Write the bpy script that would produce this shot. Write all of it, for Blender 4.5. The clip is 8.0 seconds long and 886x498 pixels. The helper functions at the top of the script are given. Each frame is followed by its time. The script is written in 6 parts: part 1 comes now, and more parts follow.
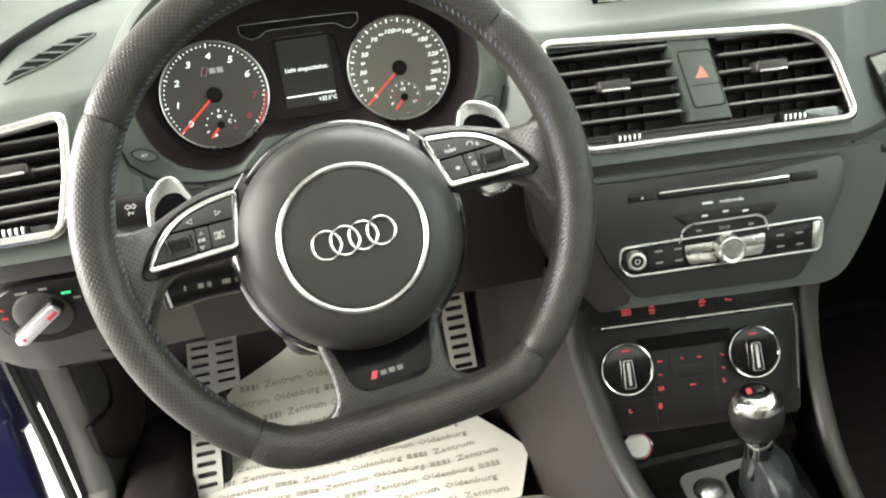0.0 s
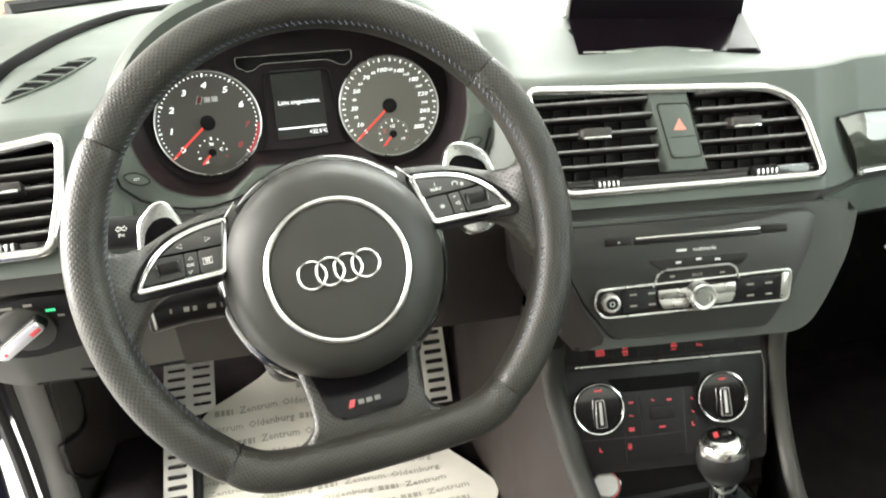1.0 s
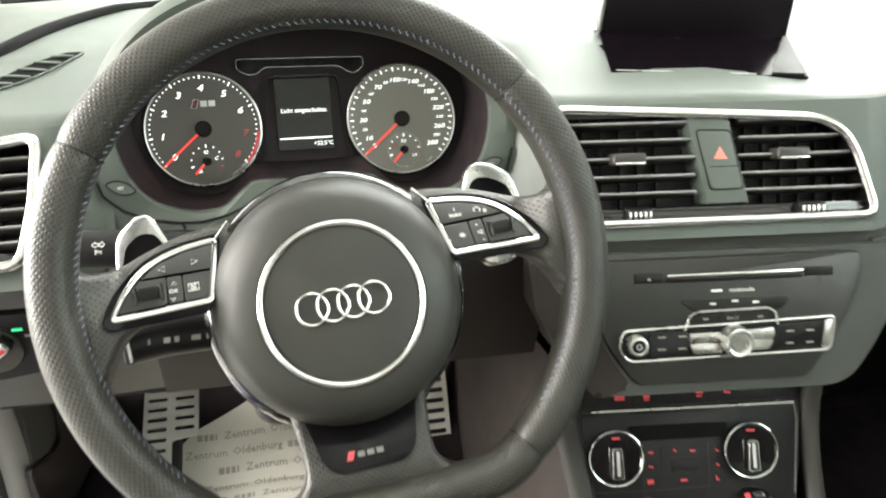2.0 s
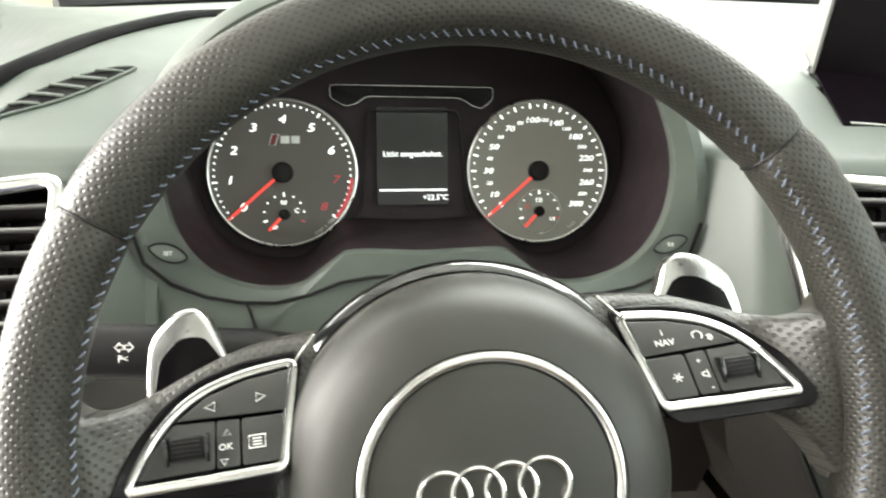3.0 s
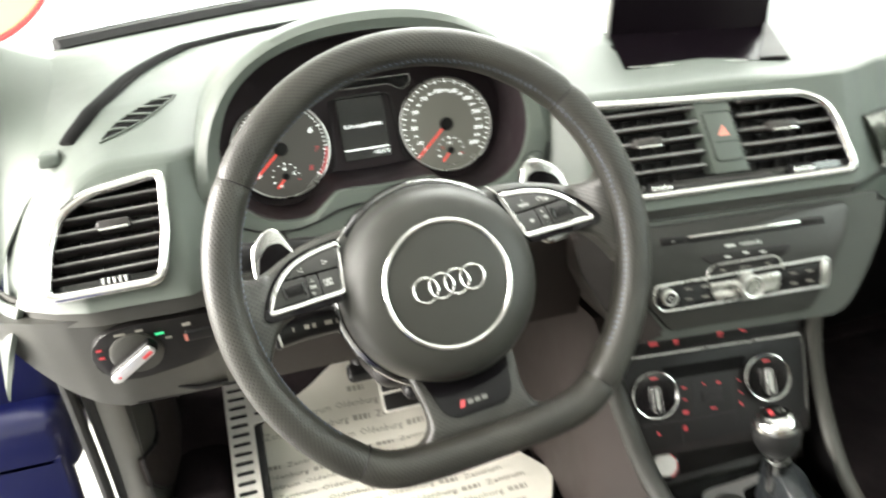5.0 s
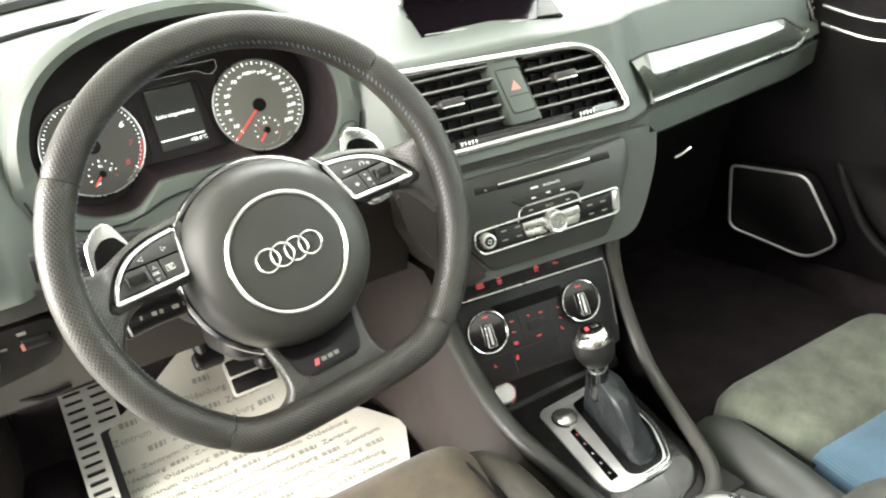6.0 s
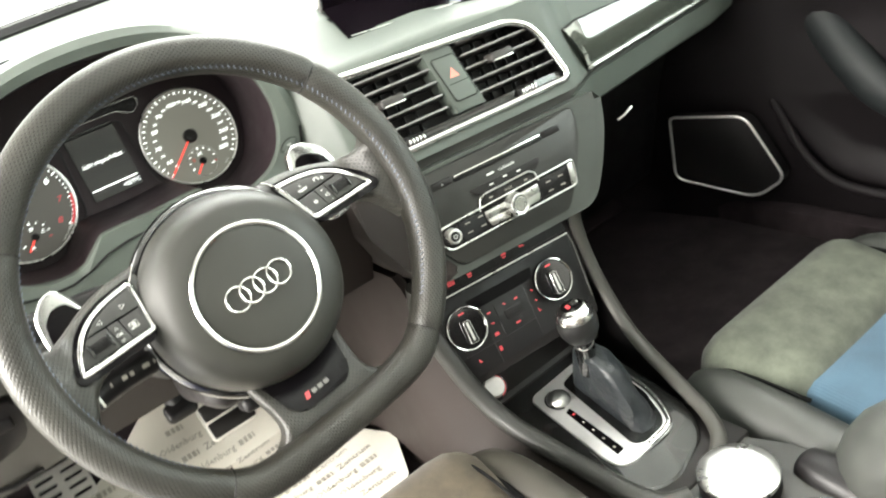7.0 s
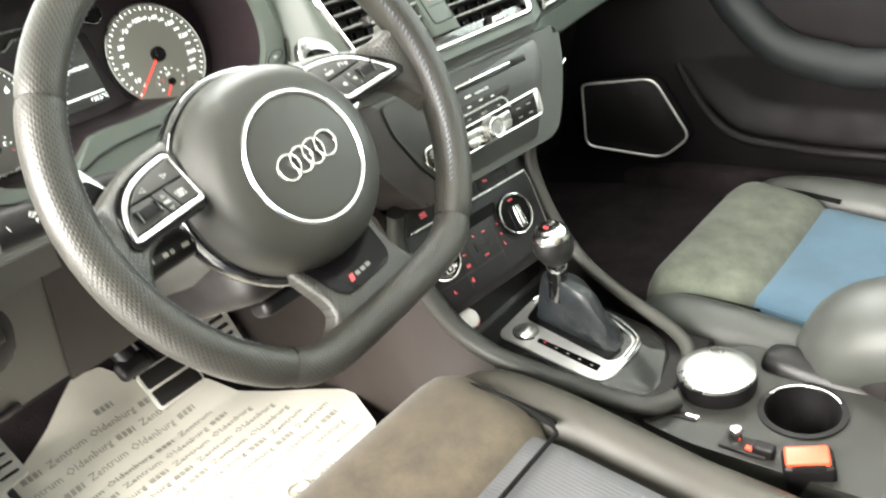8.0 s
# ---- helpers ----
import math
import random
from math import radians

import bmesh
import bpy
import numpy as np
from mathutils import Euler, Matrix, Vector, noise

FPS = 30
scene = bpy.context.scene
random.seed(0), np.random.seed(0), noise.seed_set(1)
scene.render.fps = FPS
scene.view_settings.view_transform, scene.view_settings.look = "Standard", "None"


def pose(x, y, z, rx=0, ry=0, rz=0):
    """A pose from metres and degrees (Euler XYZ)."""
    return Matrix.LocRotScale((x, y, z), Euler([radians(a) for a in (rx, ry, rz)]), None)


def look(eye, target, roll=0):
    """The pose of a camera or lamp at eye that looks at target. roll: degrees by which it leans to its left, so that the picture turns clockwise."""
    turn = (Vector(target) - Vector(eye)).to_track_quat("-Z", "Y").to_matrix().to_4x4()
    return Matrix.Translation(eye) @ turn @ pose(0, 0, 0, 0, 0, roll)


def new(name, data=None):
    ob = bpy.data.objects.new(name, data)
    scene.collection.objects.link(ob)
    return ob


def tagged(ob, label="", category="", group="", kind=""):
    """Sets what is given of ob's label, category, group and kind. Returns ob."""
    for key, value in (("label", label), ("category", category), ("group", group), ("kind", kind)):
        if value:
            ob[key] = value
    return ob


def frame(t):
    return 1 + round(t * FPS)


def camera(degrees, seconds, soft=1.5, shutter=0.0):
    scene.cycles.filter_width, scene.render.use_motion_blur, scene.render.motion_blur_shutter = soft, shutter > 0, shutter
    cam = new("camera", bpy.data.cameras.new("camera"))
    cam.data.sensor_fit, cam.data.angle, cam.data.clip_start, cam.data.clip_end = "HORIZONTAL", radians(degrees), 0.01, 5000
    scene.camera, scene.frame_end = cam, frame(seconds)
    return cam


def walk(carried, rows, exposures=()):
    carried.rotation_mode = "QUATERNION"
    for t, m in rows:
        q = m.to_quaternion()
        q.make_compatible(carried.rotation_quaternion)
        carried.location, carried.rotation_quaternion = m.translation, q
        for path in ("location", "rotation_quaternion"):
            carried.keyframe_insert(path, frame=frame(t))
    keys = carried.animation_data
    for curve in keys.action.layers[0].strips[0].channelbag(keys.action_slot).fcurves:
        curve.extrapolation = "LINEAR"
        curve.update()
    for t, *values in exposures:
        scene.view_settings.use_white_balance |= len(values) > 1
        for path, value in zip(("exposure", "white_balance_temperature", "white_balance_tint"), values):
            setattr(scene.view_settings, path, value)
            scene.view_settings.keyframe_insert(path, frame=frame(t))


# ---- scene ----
cam = camera(57.9, 8.0, soft=2.0, shutter=0.5)
PATH = [
    (0, (-0.385, -0.516, 1.181), (-0.083, 1.296, 0.391), -6.6),
    (0.5, (-0.383, -0.533, 1.188), (-0.056, 1.292, 0.439), -5.5),
    (1, (-0.389, -0.533, 1.19), (-0.027, 1.299, 0.473), -3.4),
    (1.2, (-0.389, -0.539, 1.188), (-0.027, 1.302, 0.494), -2.6),
    (2.3, (-0.392, -0.395, 1.175), (-0.025, 1.45, 0.494), -0.2),
    (2.5, (-0.394, -0.343, 1.172), (-0.074, 1.513, 0.497), -0.3),
    (3, (-0.414, -0.258, 1.158), (-0.176, 1.628, 0.538), 1.2),
    (3.5, (-0.418, -0.259, 1.161), (-0.26, 1.643, 0.562), 0.0),
    (4, (-0.42, -0.297, 1.164), (-0.306, 1.611, 0.577), -2.1),
    (4.2, (-0.42, -0.363, 1.176), (-0.316, 1.545, 0.585), -2.3),
    (5.3, (-0.511, -0.595, 1.24), (0.052, 1.155, 0.453), -7.9),
    (5.5, (-0.514, -0.605, 1.24), (0.135, 1.11, 0.442), -9.0),
    (6, (-0.518, -0.61, 1.241), (0.287, 1.02, 0.406), -8.5),
    (6.5, (-0.517, -0.612, 1.24), (0.326, 0.99, 0.39), -9.4),
    (7, (-0.526, -0.565, 1.239), (0.396, 0.978, 0.362), -16.6),
    (7.5, (-0.647, -0.506, 1.202), (0.493, 0.892, 0.337), -16.3),
    (8, (-0.703, -0.473, 1.16), (0.549, 0.811, 0.276), -13.1),
]
EXPOSURES = [(0, -0.24), (0.5, -0.12), (1.0, -0.06), (2.5, -0.10), (4.2, -0.08), (5.3, 0.07), (6.5, 0.25), (7.0, 0.3), (8.0, 0.4)]
walk(cam, [(t, look(eye, target, roll)) for t, eye, target, roll in PATH], EXPOSURES)


# ---------- light ----------
world = bpy.data.worlds.new("showroom_air")
scene.world = world
world.use_nodes = True
world.node_tree.nodes["Background"].inputs[0].default_value = (0.9, 1.0, 0.97, 1)
world.node_tree.nodes["Background"].inputs[1].default_value = 0.42


def area_lamp(name, eye, target, sx, sy, power, colour=(1, 1, 1)):
    lamp = bpy.data.lights.new(name, "AREA")
    lamp.shape, lamp.size, lamp.size_y, lamp.energy, lamp.color = "RECTANGLE", sx, sy, power, colour
    ob = new(name, lamp)
    ob.matrix_world = look(eye, target)
    return ob


area_lamp("shop_window_light", (1.5, 5.4, 2.6), (0.1, 0.3, 1.0), 6.0, 2.6, 300, (1.0, 1.0, 0.95))
area_lamp("ceiling_light_front", (1.2, 2.2, 3.7), (0.3, 0.5, 1.0), 3.0, 0.9, 170, (1.0, 0.99, 0.95))
area_lamp("ceiling_light_middle", (0.0, -0.55, 3.9), (0, -0.3, 0.9), 2.8, 2.0, 46, (1.0, 0.99, 0.94))
# Added fill through the open driver's door; no fitting hangs there.
area_lamp("side_fill_light", (-2.9, 0.36, 1.68), (-0.35, 0.2, 0.8), 2.2, 1.9, 650, (1.0, 0.965, 0.90))
# Added fill from the passenger's rear side; the wall there has no window.
area_lamp("passenger_fill_light", (4.4, -2.9, 2.7), (0.3, 0.15, 1.0), 4.0, 2.4, 215, (0.90, 1.0, 0.96))
for x, y, power in ((4.2, 4.0, 220), (4.2, -3.5, 110), (-4.2, 4.0, 220), (-4.2, -3.5, 110)):
    area_lamp("ceiling_light_hall", (x, y, 3.9), (x, y + 0.01, 0), 2.6, 2.6, power, (1.0, 0.99, 0.95))


# ---------- materials ----------
def material(name, colour, rough=0.5, metal=0.0, emit=None, strength=0.0, coat=0.0, spec=0.5, sheen=0.0):
    m = bpy.data.materials.new(name)
    m.use_nodes = True
    b = m.node_tree.nodes["Principled BSDF"]
    b.inputs["Base Color"].default_value = (*colour, 1)
    b.inputs["Roughness"].default_value = rough
    b.inputs["Metallic"].default_value = metal
    b.inputs["Specular IOR Level"].default_value = spec
    b.inputs["Coat Weight"].default_value = coat
    b.inputs["Sheen Weight"].default_value = sheen
    if emit:
        b.inputs["Emission Color"].default_value = (*emit, 1)
        b.inputs["Emission Strength"].default_value = strength
    return m


def node(m, kind, **inputs):
    n = m.node_tree.nodes.new(kind)
    for key, value in inputs.items():
        n.inputs[key.replace("_", " ")].default_value = value
    return n


def wire(m, a, out, b, inp):
    m.node_tree.links.new(a.outputs[out], b.inputs[inp])


def worn(m, fine=900.0, coarse=9.0, bump=0.15, spread=0.25, rough_spread=0.12, distance=0.0004):
    """Grain and slow stains on a plain material, at real size."""
    b = m.node_tree.nodes["Principled BSDF"]
    base, rough = list(b.inputs["Base Color"].default_value), b.inputs["Roughness"].default_value
    co = node(m, "ShaderNodeTexCoord")
    n1 = node(m, "ShaderNodeTexNoise", Scale=coarse, Detail=5.0, Roughness=0.65)
    n2 = node(m, "ShaderNodeTexNoise", Scale=fine, Detail=2.0)
    for n in (n1, n2):
        wire(m, co, "Object", n, "Vector")
    ramp = node(m, "ShaderNodeMapRange", From_Min=0.3, From_Max=0.7, To_Min=1 - spread, To_Max=1 + spread)
    wire(m, n1, "Fac", ramp, "Value")
    mul = node(m, "ShaderNodeVectorMath")
    mul.operation = "SCALE"
    mul.inputs[0].default_value = base[:3]
    wire(m, ramp, "Result", mul, "Scale")
    wire(m, mul, "Vector", b, "Base Color")
    rr = node(m, "ShaderNodeMapRange", From_Min=0.3, From_Max=0.7, To_Min=max(0.02, rough - rough_spread), To_Max=min(1, rough + rough_spread))
    wire(m, n1, "Fac", rr, "Value")
    wire(m, rr, "Result", b, "Roughness")
    bp = node(m, "ShaderNodeBump", Strength=bump, Distance=distance)
    wire(m, n2, "Fac", bp, "Height")
    wire(m, bp, "Normal", b, "Normal")
    return m


def perforated(m, pitch=0.0029, hole=0.24):
    """Rows of fine punched holes, laid out along the leather's own length and width."""
    b = m.node_tree.nodes["Principled BSDF"]
    base = list(b.inputs["Base Color"].default_value)
    uv = node(m, "ShaderNodeUVMap")
    mp = node(m, "ShaderNodeMapping")
    mp.inputs["Rotation"].default_value = (0, 0, radians(45))
    mp.inputs["Scale"].default_value = (1 / pitch, 1 / pitch, 1)
    wire(m, uv, "UV", mp, "Vector")
    vo = node(m, "ShaderNodeTexVoronoi", Scale=1.0, Randomness=0.0)
    vo.voronoi_dimensions = "2D"
    wire(m, mp, "Vector", vo, "Vector")
    dot = node(m, "ShaderNodeMapRange", From_Min=hole * 0.5, From_Max=hole * 1.4, To_Min=0.0, To_Max=1.0)
    wire(m, vo, "Distance", dot, "Value")
    co = node(m, "ShaderNodeTexCoord")
    slow = node(m, "ShaderNodeTexNoise", Scale=14.0, Detail=4.0)
    fine = node(m, "ShaderNodeTexNoise", Scale=1500.0, Detail=2.0)
    wire(m, co, "Object", slow, "Vector")
    wire(m, co, "Object", fine, "Vector")
    tone = node(m, "ShaderNodeMapRange", From_Min=0.3, From_Max=0.7, To_Min=0.6, To_Max=1.4)
    wire(m, slow, "Fac", tone, "Value")
    lo = node(m, "ShaderNodeMapRange", From_Min=0.0, From_Max=1.0, To_Min=0.05, To_Max=1.0)
    wire(m, dot, "Result", lo, "Value")
    both = node(m, "ShaderNodeMath")
    both.operation = "MULTIPLY"
    wire(m, tone, "Result", both, 0)
    wire(m, lo, "Result", both, 1)
    mul = node(m, "ShaderNodeVectorMath")
    mul.operation = "SCALE"
    mul.inputs[0].default_value = base[:3]
    wire(m, both, "Value", mul, "Scale")
    wire(m, mul, "Vector", b, "Base Color")
    b1 = node(m, "ShaderNodeBump", Strength=0.12, Distance=0.0003)
    wire(m, fine, "Fac", b1, "Height")
    b2 = node(m, "ShaderNodeBump", Strength=0.5, Distance=0.0005)
    wire(m, dot, "Result", b2, "Height")
    wire(m, b1, "Normal", b2, "Normal")
    wire(m, b2, "Normal", b, "Normal")
    return m


def carbon(m, pitch=0.0045, dark=0.004, light=0.015):
    """Twill weave: slanting threads of slightly different tone, under lacquer."""
    b = m.node_tree.nodes["Principled BSDF"]
    co = node(m, "ShaderNodeTexCoord")
    mp = node(m, "ShaderNodeMapping")
    mp.inputs["Rotation"].default_value = (0, 0, radians(38))
    wire(m, co, "Object", mp, "Vector")
    flat = node(m, "ShaderNodeVectorMath")
    flat.operation = "MULTIPLY"
    flat.inputs[1].default_value = (1, 1, 0)
    wire(m, mp, "Vector", flat, 0)
    wv = node(m, "ShaderNodeTexWave", Scale=0.314 / pitch, Distortion=0.4, Detail=1.0)
    wire(m, flat, "Vector", wv, "Vector")
    ramp = node(m, "ShaderNodeMapRange", From_Min=0.3, From_Max=0.7, To_Min=dark, To_Max=light)
    wire(m, wv, "Fac", ramp, "Value")
    tint = node(m, "ShaderNodeVectorMath")
    tint.operation = "SCALE"
    tint.inputs[0].default_value = (1, 1, 0.97)
    wire(m, ramp, "Result", tint, "Scale")
    wire(m, tint, "Vector", b, "Base Color")
    return m


def woven(m, pitch=0.0022, bump=0.35):
    b = m.node_tree.nodes["Principled BSDF"]
    co = node(m, "ShaderNodeTexCoord")
    w1 = node(m, "ShaderNodeTexWave", Scale=0.16 / pitch, Distortion=1.5, Detail=2.0)
    wire(m, co, "Object", w1, "Vector")
    n1 = node(m, "ShaderNodeTexNoise", Scale=1100.0, Detail=3.0)
    wire(m, co, "Object", n1, "Vector")
    add = node(m, "ShaderNodeMath")
    wire(m, w1, "Fac", add, 0)
    wire(m, n1, "Fac", add, 1)
    bp = node(m, "ShaderNodeBump", Strength=bump, Distance=0.0006)
    wire(m, add, "Value", bp, "Height")
    wire(m, bp, "Normal", b, "Normal")
    return m


PERF = perforated(material("perforated_leather", (0.0215, 0.0203, 0.0162), 0.43))
AIRBAG = worn(material("airbag_cover", (0.0185, 0.0185, 0.0148), 0.48), 1800, 10, 0.25, 0.15)
DASH = worn(material("dash_foam_skin", (0.073, 0.086, 0.074), 0.52), 1300, 6, 0.35, 0.12)
# The dash skin again, its colour darkened for the stack's shaded flank.
DASH_FLANK = worn(material("shaded_dash_skin", (0.042, 0.047, 0.041), 0.5), 1300, 6, 0.3, 0.15)
DASH_LOW = worn(material("dash_lower_plastic", (0.036, 0.035, 0.030), 0.50), 1300, 6, 0.3, 0.15)
DARK = worn(material("dark_grained_plastic", (0.0085, 0.0072, 0.0070), 0.48, spec=0.3), 1200, 12, 0.3, 0.25)
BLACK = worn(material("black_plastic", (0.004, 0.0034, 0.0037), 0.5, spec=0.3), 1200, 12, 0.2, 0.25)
PURPLE = worn(material("cluster_housing", (0.0125, 0.0062, 0.0085), 0.6, spec=0.35), 1400, 12, 0.2, 0.2)
STACK = worn(material("stack_plastic", (0.0225, 0.0225, 0.0200), 0.42, spec=0.4), 1300, 6, 0.25, 0.15)
KEYGREY = worn(material("soft_grey_key", (0.024, 0.024, 0.022), 0.5, spec=0.4), 1500, 10, 0.15, 0.15)
# Knee brown, darkened so its colour carries the shade behind the wheel.
KNEE = worn(material("shaded_knee_plastic", (0.0175, 0.0128, 0.0112), 0.6, spec=0.3), 1300, 6, 0.3, 0.2)
BADGE = material("shaded_piano_black", (0.0035, 0.003, 0.0035), 0.2, spec=0.11)
GLOSS = material("piano_black", (0.006, 0.006, 0.006), 0.08, coat=0.6)
CHROME = worn(material("bright_chrome", (0.78, 0.77, 0.76), 0.17, 1.0), 400, 30, 0.02, 0.05, 0.06)
SATIN = worn(material("satin_aluminium", (0.72, 0.72, 0.70), 0.3, 1.0), 700, 25, 0.06, 0.08, 0.08)
PADDLE = worn(material("paddle_aluminium", (0.58, 0.58, 0.57), 0.24, 1.0), 700, 25, 0.06, 0.08, 0.06)
STARTMETAL = worn(material("button_aluminium", (0.36, 0.35, 0.34), 0.5, 0.4), 500, 40, 0.2, 0.1, 0.05)
KNOBHIDE = worn(material("knob_leather", (0.008, 0.008, 0.008), 0.4), 900, 30, 0.2, 0.2)
STEEL = worn(material("brushed_pedal_steel", (0.74, 0.72, 0.67), 0.48, 0.65), 600, 30, 0.1, 0.1, 0.1)
RINGMETAL = worn(material("frosted_aluminium", (0.82, 0.81, 0.80), 0.40, 0.85), 700, 25, 0.06, 0.06, 0.08)
MATTE = worn(material("matt_black_foam", (0.005, 0.005, 0.005), 0.95, spec=0.1), 900, 14, 0.3, 0.2, 0.02)
RUBBER = worn(material("black_rubber", (0.012, 0.012, 0.012), 0.7), 800, 20, 0.2, 0.2)
SUEDE = worn(material("grey_suede", (0.064, 0.071, 0.054), 0.95, sheen=0.08), 700, 22, 0.6, 0.42, 0.03, 0.0008)
BOOTHIDE = worn(material("boot_leather", (0.012, 0.0145, 0.0165), 0.42), 160, 25, 0.6, 0.45, 0.1, 0.002)
SEATSIDE = worn(material("seat_leather", (0.031, 0.033, 0.0295), 0.5), 900, 8, 0.3, 0.2)
# Driver's suede, browned to carry the warm light falling on it.
WARMSUEDE = worn(material("warm_lit_suede", (0.060, 0.047, 0.031), 0.95, sheen=0.08), 700, 20, 0.6, 0.38, 0.03, 0.0008)
BLUE = woven(worn(material("blue_seat_cloth", (0.040, 0.079, 0.115), 0.9, sheen=0.08), 500, 12, 0.4, 0.2, 0.04))
GREYCLOTH = woven(worn(material("grey_seat_cloth", (0.060, 0.060, 0.064), 0.9, sheen=0.08), 500, 12, 0.4, 0.2, 0.04))
CARPET = worn(material("dark_carpet", (0.016, 0.012, 0.0132), 1.0, spec=0.1), 600, 18, 0.9, 0.4, 0.0, 0.002)
PAPER = worn(material("paper_floor_cover", (0.68, 0.655, 0.58), 0.8), 300, 7, 0.25, 0.06, 0.05, 0.0008)
PRINT = material("grey_print", (0.26, 0.25, 0.22), 0.8)
WHITEMARK = material("white_marking", (0.75, 0.75, 0.72), 0.5)
WHITEGLOW = material("white_backlight", (0.8, 0.8, 0.8), 0.5, emit=(0.95, 1.0, 0.95), strength=2.2)
REDGLOW = material("red_backlight", (0.32, 0.03, 0.035), 0.5, emit=(0.9, 0.09, 0.10), strength=0.42)
NEEDLE = material("red_needle", (0.7, 0.05, 0.04), 0.5, emit=(1.0, 0.07, 0.045), strength=1.1)
GREENGLOW = material("green_backlight", (0.05, 0.5, 0.2), 0.5, emit=(0.05, 0.7, 0.3), strength=0.8)
DIALFACE = material("dial_face", (0.085, 0.085, 0.072), 0.6, emit=(0.5, 0.5, 0.40), strength=0.24)
TACHFACE = material("rev_counter_face", (0.042, 0.040, 0.035), 0.6, emit=(0.5, 0.48, 0.40), strength=0.09)
SCREEN = material("instrument_screen", (0.012, 0.013, 0.012), 0.25, emit=(0.4, 0.42, 0.4), strength=0.006)
HEADSCREEN = material("off_screen", (0.003, 0.002, 0.003), 0.15, spec=0.08)
REDPLASTIC = material("red_plastic", (0.75, 0.06, 0.025), 0.4)
HAZARD = material("red_hazard_print", (0.62, 0.22, 0.17), 0.5)
PAINT = material("blue_car_paint", (0.003, 0.005, 0.045), 0.3, 0.2, coat=0.35)
TRIMGREY = worn(material("pale_trim_plastic", (0.135, 0.132, 0.122), 0.6), 900, 8, 0.25, 0.12)
STITCH = material("pale_thread", (0.14, 0.165, 0.22), 0.85)
MATPRINT = material("pale_grey_print", (0.36, 0.345, 0.30), 0.8)
# Driver's leather with the warm light put into its colour.
DRIVERHIDE = worn(material("warm_lit_leather", (0.027, 0.024, 0.018), 0.55), 900, 8, 0.3, 0.2)
ARMREST = worn(material("armrest_leather", (0.0070, 0.0085, 0.0088), 0.6, spec=0.25), 900, 8, 0.3, 0.15)
DOORSKIN = worn(material("door_panel_plastic", (0.0034, 0.0024, 0.0029), 0.62, spec=0.14), 1200, 12, 0.3, 0.25)
CARBON_LOW = carbon(material("console_carbon", (0.006, 0.006, 0.006), 0.16, coat=0.7, spec=0.4), 0.0048)
TRIM = worn(material("lacquered_trim", (0.045, 0.050, 0.041), 0.10, coat=1.0), 900, 12, 0.0, 0.10, 0.0)
HEADLINE = worn(material("roof_lining", (0.6, 0.6, 0.57), 0.95), 500, 8, 0.4, 0.1)
PILLAR = worn(material("pillar_trim", (0.09, 0.098, 0.092), 0.75), 900, 6, 0.3, 0.1)
WALL = worn(material("showroom_wall_paint", (0.78, 0.78, 0.75), 0.7), 200, 2, 0.1, 0.04)
TILE = worn(material("showroom_floor_tile", (0.42, 0.42, 0.40), 0.3), 100, 3, 0.05, 0.12)
CEIL = worn(material("showroom_ceiling_paint", (0.8, 0.8, 0.78), 0.8), 200, 2, 0.1, 0.04)
DAY = material("daylight_front", (0.8, 0.8, 0.8), 0.8, emit=(0.97, 1.0, 0.99), strength=2.6)
# Cream with added glow for brightness; the panel is no lamp.
CREAM = material("cream_panel", (0.28, 0.23, 0.11), 0.7, emit=(1.0, 0.86, 0.55), strength=0.45)
EMBLEMRED = material("emblem_red", (0.16, 0.018, 0.02), 0.5)
# The edge red also glows a little, though nothing lights it.
REDEDGE = material("red_panel_edge", (0.7, 0.03, 0.03), 0.4, emit=(0.9, 0.05, 0.05), strength=0.35)
GLASS = material("window_glass", (0.95, 1.0, 0.98), 0.0)
GLASS.node_tree.nodes["Principled BSDF"].inputs["Transmission Weight"].default_value = 1.0
GLASS.node_tree.nodes["Principled BSDF"].inputs["IOR"].default_value = 1.02


# ---------- mesh helpers ----------
def thing(name, m, label, category, group="", kind=""):
    ob = new(name)
    ob.matrix_world = m
    ob.empty_display_size = 0.05
    return tagged(ob, label, category, group, kind)


def mesh_of(name, bm, mat, angle=38):
    bmesh.ops.recalc_face_normals(bm, faces=bm.faces)
    me = bpy.data.meshes.new(name)
    for f in bm.faces:
        f.smooth = True
    bm.to_mesh(me)
    bm.free()
    me.materials.append(mat)
    me.set_sharp_from_angle(angle=radians(angle))
    return me


def part(name, bm, mat, parent, label="", angle=38):
    ob = new(name, mesh_of(name, bm, mat, angle))
    ob.parent = parent
    if label:
        ob["label"] = label
    return ob


def solo(name, bm, mat, m, label, category, group="", kind="", angle=38):
    ob = new(name, mesh_of(name, bm, mat, angle))
    ob.matrix_world = m
    return tagged(ob, label, category, group, kind)


def box(sx, sy, sz, c=(0, 0, 0), bev=0.0, seg=2):
    bm = bmesh.new()
    bmesh.ops.create_cube(bm, size=1)
    bmesh.ops.scale(bm, vec=(sx, sy, sz), verts=bm.verts)
    if bev:
        bmesh.ops.bevel(bm, geom=list(bm.edges), offset=bev, segments=seg, affect="EDGES", profile=0.5)
    bmesh.ops.translate(bm, vec=c, verts=bm.verts)
    return bm


